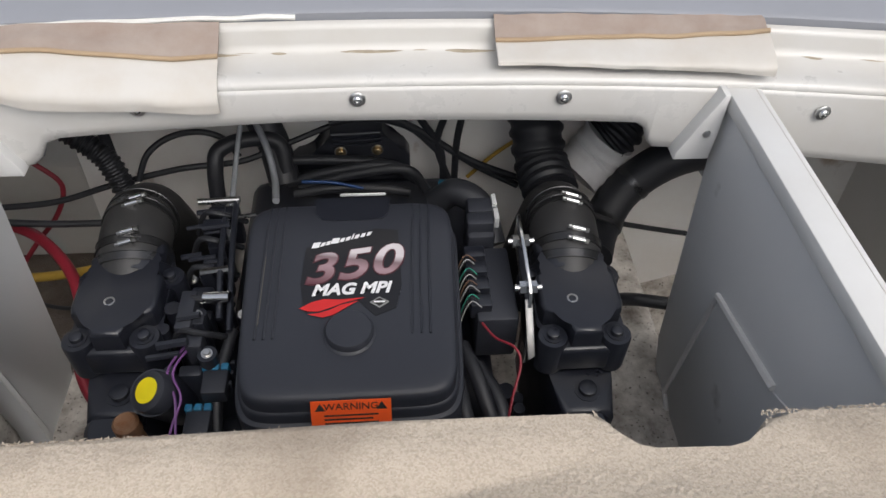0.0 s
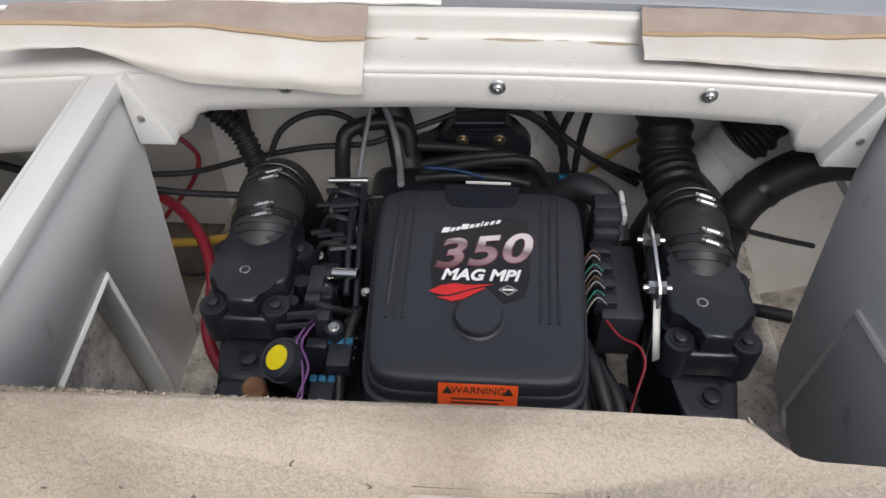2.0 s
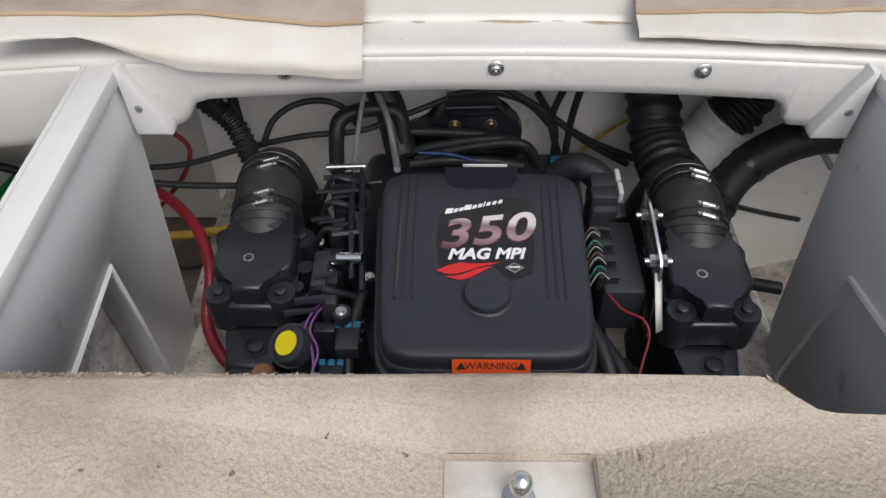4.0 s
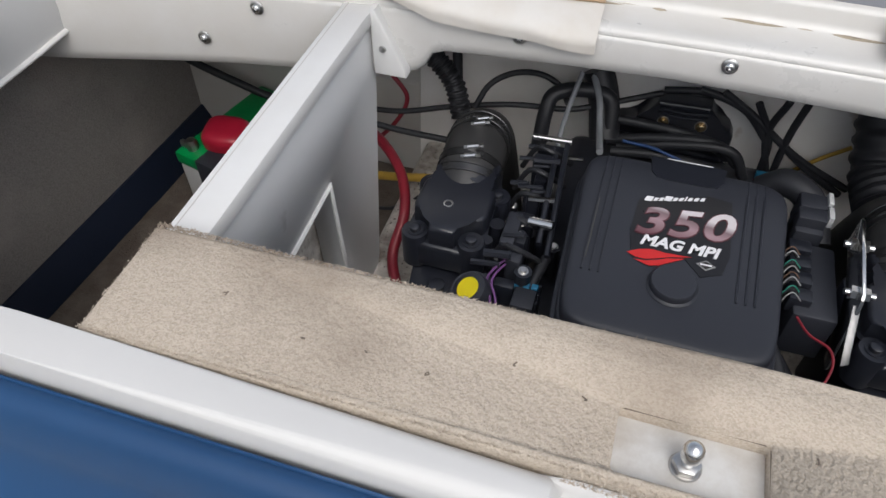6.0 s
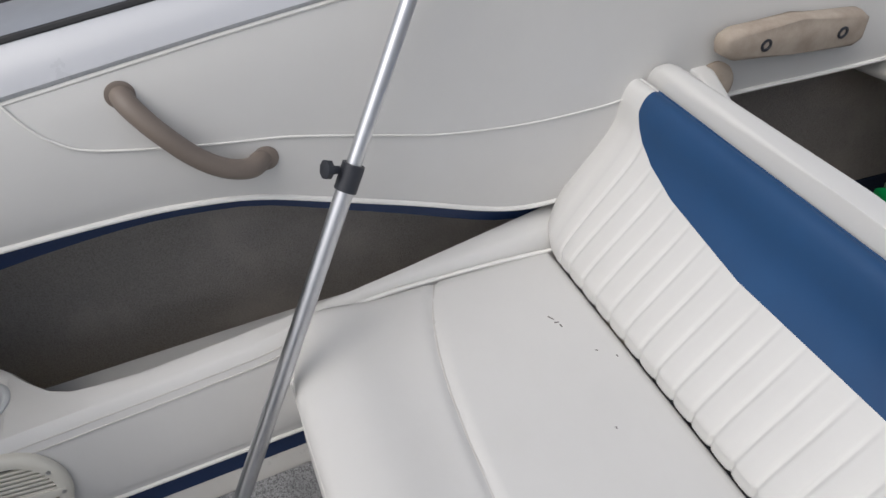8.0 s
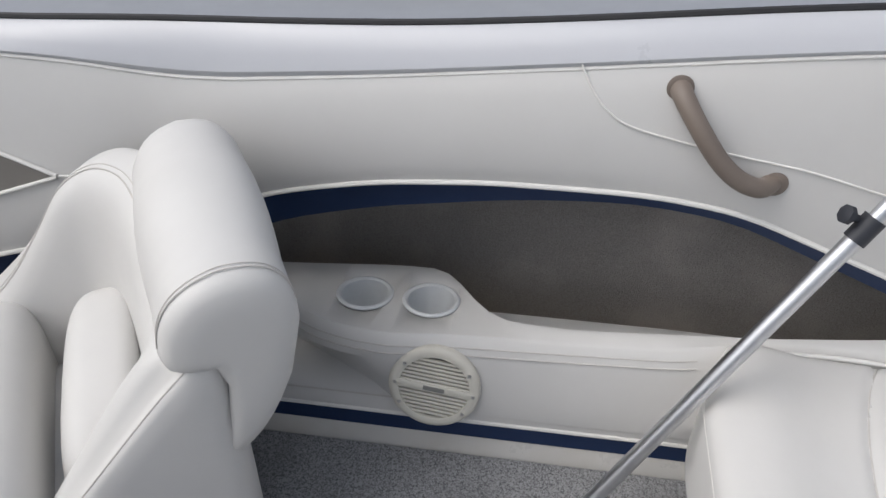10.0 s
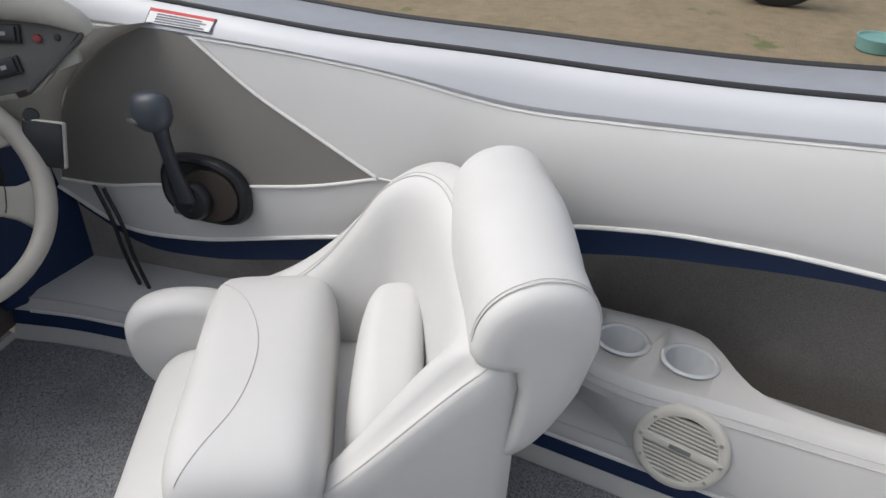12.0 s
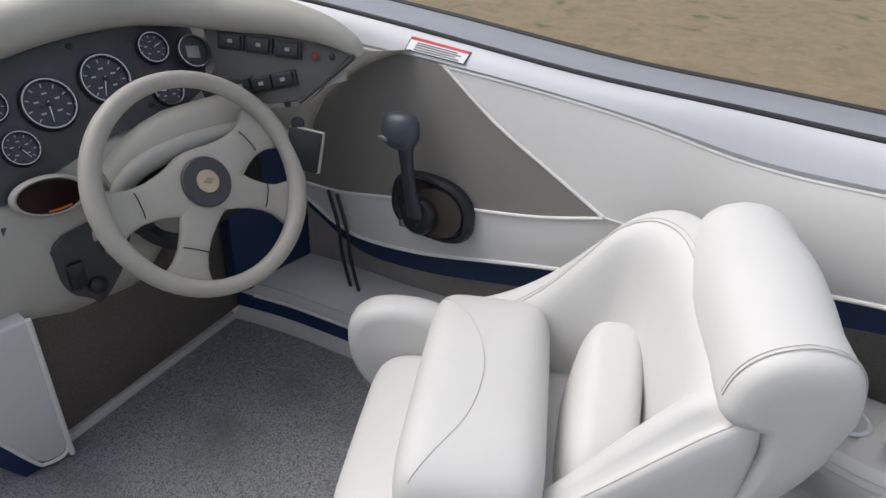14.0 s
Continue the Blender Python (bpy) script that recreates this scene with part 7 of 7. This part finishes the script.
# Near-black navy strip: stands in for the shaded gap at the liner's foot.
GAP_SHADE = surface("gap_shade_navy", (0.004, 0.010, 0.028), (0.006, 0.014, 0.034), 0.6, scale=10, grain=600, bump=0.1)
sk = {1.3: -1.115, 0.8: -1.143, 0.2: -1.183}
part("gap_shade_strip", loft([[(lerp_at(y, sk) - 0.01, y, -0.06), (lerp_at(y, sk) - 0.01, y, 0.02), (lerp_at(y, sk) + 0.004, y, 0.02), (lerp_at(y, sk) + 0.035, y, -0.046), (lerp_at(y, sk) + 0.035, y, -0.06)] for y in (0.22 + 0.08 * k for k in range(12))]), GAP_SHADE, comp, "near-black navy strip standing in for the shaded gap below the liner")
part("aft_moulding", prism([(-1.16, -0.05), (-1.16, 0.15), (-1.14, 0.19), (-1.10, 0.205), (-0.95, 0.215), (-0.56, 0.20), (-0.56, -0.05)], "y", 1.10, 1.30, 0.01), GELCOAT, comp, "white moulded step")
part("aft_carpet", box(-1.18, -0.85, 1.25, 1.3, 0.15, 0.5, 0.005), LINER_CARPET, comp, "dark carpeted aft wall")
bat = group_of("boat_battery", "white boat battery with a green lid in the locker", "battery")
MBT = Matrix.Translation((-0.882, 0.935, -0.028)) @ pose(0, 0, 0, 0, 0, -14)
part("case", box(-0.085, 0.085, -0.13, 0.13, -0.026, 0.125, 0.006, 2, MBT), surface("case_white", (0.55, 0.56, 0.56), (0.45, 0.45, 0.45), 0.4), bat, "off-white case")
part("lid", box(-0.088, 0.088, -0.133, 0.133, 0.126, 0.155, 0.006, 2, MBT), GREEN_PLASTIC, bat, "bright green lid")
part("label_panel", box(-0.03, 0.089, -0.134, -0.02, 0.05, 0.157, 0.004, 2, MBT), BLACK_PLASTIC, bat, "black label panel")
part("terminal_boot", puff(-0.085, 0.01, -0.09, -0.01, 0.155, 0.21, 0.6, 0.6, m=MBT @ pose(0, 0.03, 0, 8, 0, 20)), surface("red_rubber", (0.40, 0.012, 0.035), (0.3, 0.01, 0.025), 0.4), bat, "red terminal boot")
part("terminal", lathe([(0.012, 0.15), (0.012, 0.17), (0.009, 0.178), (0.0, 0.179)], MBT @ Matrix.Translation((-0.06, -0.105, 0)), 14), STEEL, bat, "metal terminal post")
part("wing_nut", box(-0.085, -0.05, -0.115, -0.105, 0.157, 0.172, 0.003, 2, MBT), STEEL, bat)
thing("bilge_cable", tube([(-1.177, 1.03, 0.23), (-1.104, 1.03, 0.219), (-1.03, 1.03, 0.191), (-0.916, 1.03, 0.154), (-0.854, 1.03, 0.13), (-0.764, 0.98, 0.08)], 0.0085, 10), HOSE, "thick black cable over the battery", "cable")
thing("cable_hook", tube([(-1.13, 0.83, 0.40), (-1.10, 0.84, 0.37), (-1.085, 0.87, 0.36), (-1.09, 0.90, 0.38)], 0.007, 8), HOSE, "black cable end hanging in the locker", "cable")
thing("vent_cowl", prism([(0.88, 0.42), (0.90, 0.36), (1.0, 0.33), (1.05, 0.36), (1.05, 0.45), (0.9, 0.46)], "x", -1.06, -0.96, 0.01), surface("brown_cowl", (0.10, 0.085, 0.06), (0.14, 0.12, 0.09), 0.8), "brown canvas flap in the locker corner", "flap")

# ---- transom details: bolts and turned-up vinyl flaps ----
for x, z in ((-0.021, 0.538), (0.251, 0.538), (0.60, 0.525), (-0.30, 0.535), (-0.779, 0.478), (-0.685, 0.535)):
    y = soft_at(x, LIP_Y)
    b = group_of("lip_bolt", "stainless button-head bolt in the transom lip", "bolt", group="transom lip bolts")
    m = axis_to((x, y - 0.003, z), (0, -1, 0.08))
    part("washer", lathe([(0.0105, 0.0), (0.0105, 0.0015), (0.009, 0.0025), (0.006, 0.003)], m, 20), STEEL, b)
    part("head", lathe([(0.0065, 0.002), (0.006, 0.005), (0.004, 0.0068), (0.0018, 0.007), (0.0016, 0.0045), (0.0, 0.0045)], m, 16), CHROME, b)


def flap(x0, x1, top, low, reach, seed, label):
    """A stiff vinyl skirt folded forward from the deck edge: brown backing on top, a tan raw edge, a white front."""
    reach, top, low = reach + 0.03, {k: v - 0.02 for k, v in top.items()}, low
    f = group_of("vinyl_flap", label, "flap", group="deck edge vinyl flaps")

    def crease(x, u):
        return Vector((x, soft_at(x, LIP_Y) + reach + 0.006 * noise.noise(Vector((u * 4 + seed, 0, 0))), lerp_at(x, top) + 0.003 * noise.noise(Vector((u * 5, seed, 0)))))

    def front(u, v, w):
        x = x0 + (x1 - x0) * u
        c = crease(x, u)
        hang_out = 0.020 * min(1, max(0, (c.z + 0.02 - lerp_at(x, low)) / 0.05))
        wv = noise.noise(Vector((u * 3.4 + seed, v * 0.8, 0))) * 0.014 + noise.noise(Vector((u * 10 + seed, v * 2, 5))) * 0.004
        z = c.z + (lerp_at(x, low) - c.z) * v
        y = c.y + (soft_at(x, LIP_Y) + reach - 0.03 - hang_out - c.y) * math.sin(min(1, v * 1.25) * 1.5708) + wv * v * 0.5
        return Vector((x + 0.05 * wv * v, y + 0.0025 * w, z))
    part("skirt", slab(front, 0.0025, 60, 14), VINYL_OLD, f, "aged white vinyl skirt", angle=70)

    def back(u, v, w):
        x = x0 + (x1 - x0) * u
        c = crease(x, u)
        e = Vector((x, soft_at(x, LIP_Y) + 0.1, 0.613 + 0.004 * noise.noise(Vector((u * 9, seed, 4)))))
        k = noise.noise(Vector((u * 6 + seed, v * 2, 2))) * 0.005 * math.sin(math.pi * v)
        return c.lerp(e, v * 0.72) + Vector((0, 0, 0.0015 + k - 0.003 * w))
    part("turned_hem", slab(back, 0.003, 50, 6), VINYL_BACK, f, "brown fabric backing")
    part("edge", tube([crease(x0 + (x1 - x0) * k / 40, k / 40) + Vector((0, -0.001, 0.002)) for k in range(41)], 0.0032, 8, 2), surface("frayed_edge", (0.42, 0.31, 0.2), (0.3, 0.2, 0.12), 0.9), f, "tan raw edge")
    return f


flap(-0.66, -0.196, {-0.66: 0.632, -0.4: 0.618, -0.25: 0.6, -0.19: 0.602}, {-0.66: 0.60, -0.544: 0.598, -0.484: 0.575, -0.42: 0.55, -0.352: 0.542, -0.28: 0.538, -0.21: 0.53}, 0.006, 1.3, "aged white vinyl flap with brown backing on the deck edge")
flap(0.163, 0.522, {0.16: 0.606, 0.4: 0.614, 0.525: 0.628}, {0.16: 0.574, 0.52: 0.573}, 0.026, 6.1, "short aged vinyl flap folded over the deck edge")

# ---- marks and small debris on the bench ----
mk = group_of("bench_scuff", "small dark scuff marks on the bench vinyl", "scuff mark")
SC = material("scuff_dark", (0.12, 0.11, 0.10), 0.8)
for x, y, l, a in ((-0.806, -0.132, 0.012, 30), (-0.794, -0.128, 0.008, 80), (-0.785, -0.125, 0.007, 10), (-0.699, -0.077, 0.004, 0), (-0.588, -0.15, 0.004, 0), (-0.72, -0.10, 0.004, 40)):
    part("mark", box(-l / 2, l / 2, -0.0009, 0.0009, 0.0, 0.0006, 0, m=Matrix.Translation((x, y, seat_top(x, y) + 0.0002)) @ pose(0, 0, 0, 0, 0, a)), SC, mk)

# ---- yard beyond the gunwale ----
def car_wheel(x, y, r, name, label):
    w = group_of(name, label, "wheel")
    m = axis_to((x, y, -1.10 + r), (1, 0.2, 0))
    part("tyre", lathe([(r * 0.62, -0.09), (r * 0.92, -0.11), (r, -0.08), (r, 0.08), (r * 0.92, 0.11), (r * 0.62, 0.09)], m, 40), RUBBER, w, "black rubber tyre")
    rimp = part("rim", lathe([(r * 0.62, 0.07), (r * 0.6, 0.09), (r * 0.5, 0.05), (r * 0.1, 0.06), (0.0, 0.065)], m, 40), ALUMINIUM, w, "silver alloy rim")
    return w


car_wheel(-9.3, -1.62, 0.60, "forklift_wheel", "large dark yard vehicle tyre with a silver rim")
tub = thing("teal_tub", lathe([(0.17, 0.0), (0.19, 0.01), (0.205, 0.11), (0.21, 0.13), (0.195, 0.132), (0.18, 0.11), (0.0, 0.105)], Matrix.Translation((-8.11, -0.51, -1.10)), 28), surface("teal_plastic", (0.16, 0.32, 0.29), (0.13, 0.27, 0.25), 0.5, scale=6, grain=60), "faded teal plastic tub on the yard", "tub")
oval = group_of("oval_board", "blue oval board lying on the yard", "board")
part("plate", disc(0.22, 0.03, Matrix.Translation((-8.11, -0.06, -1.08)) @ Matrix.Diagonal((1.3, 1, 1, 1)), 0.006, 36), surface("sky_blue_paint", (0.16, 0.42, 0.60), (0.13, 0.36, 0.52), 0.5, scale=6, grain=60), oval)
part("pale_bar", box(-8.23, -7.99, -0.26, 0.14, -1.049, -1.044, 0), material("pale_print", (0.55, 0.62, 0.68), 0.6), oval, "pale unreadable print")
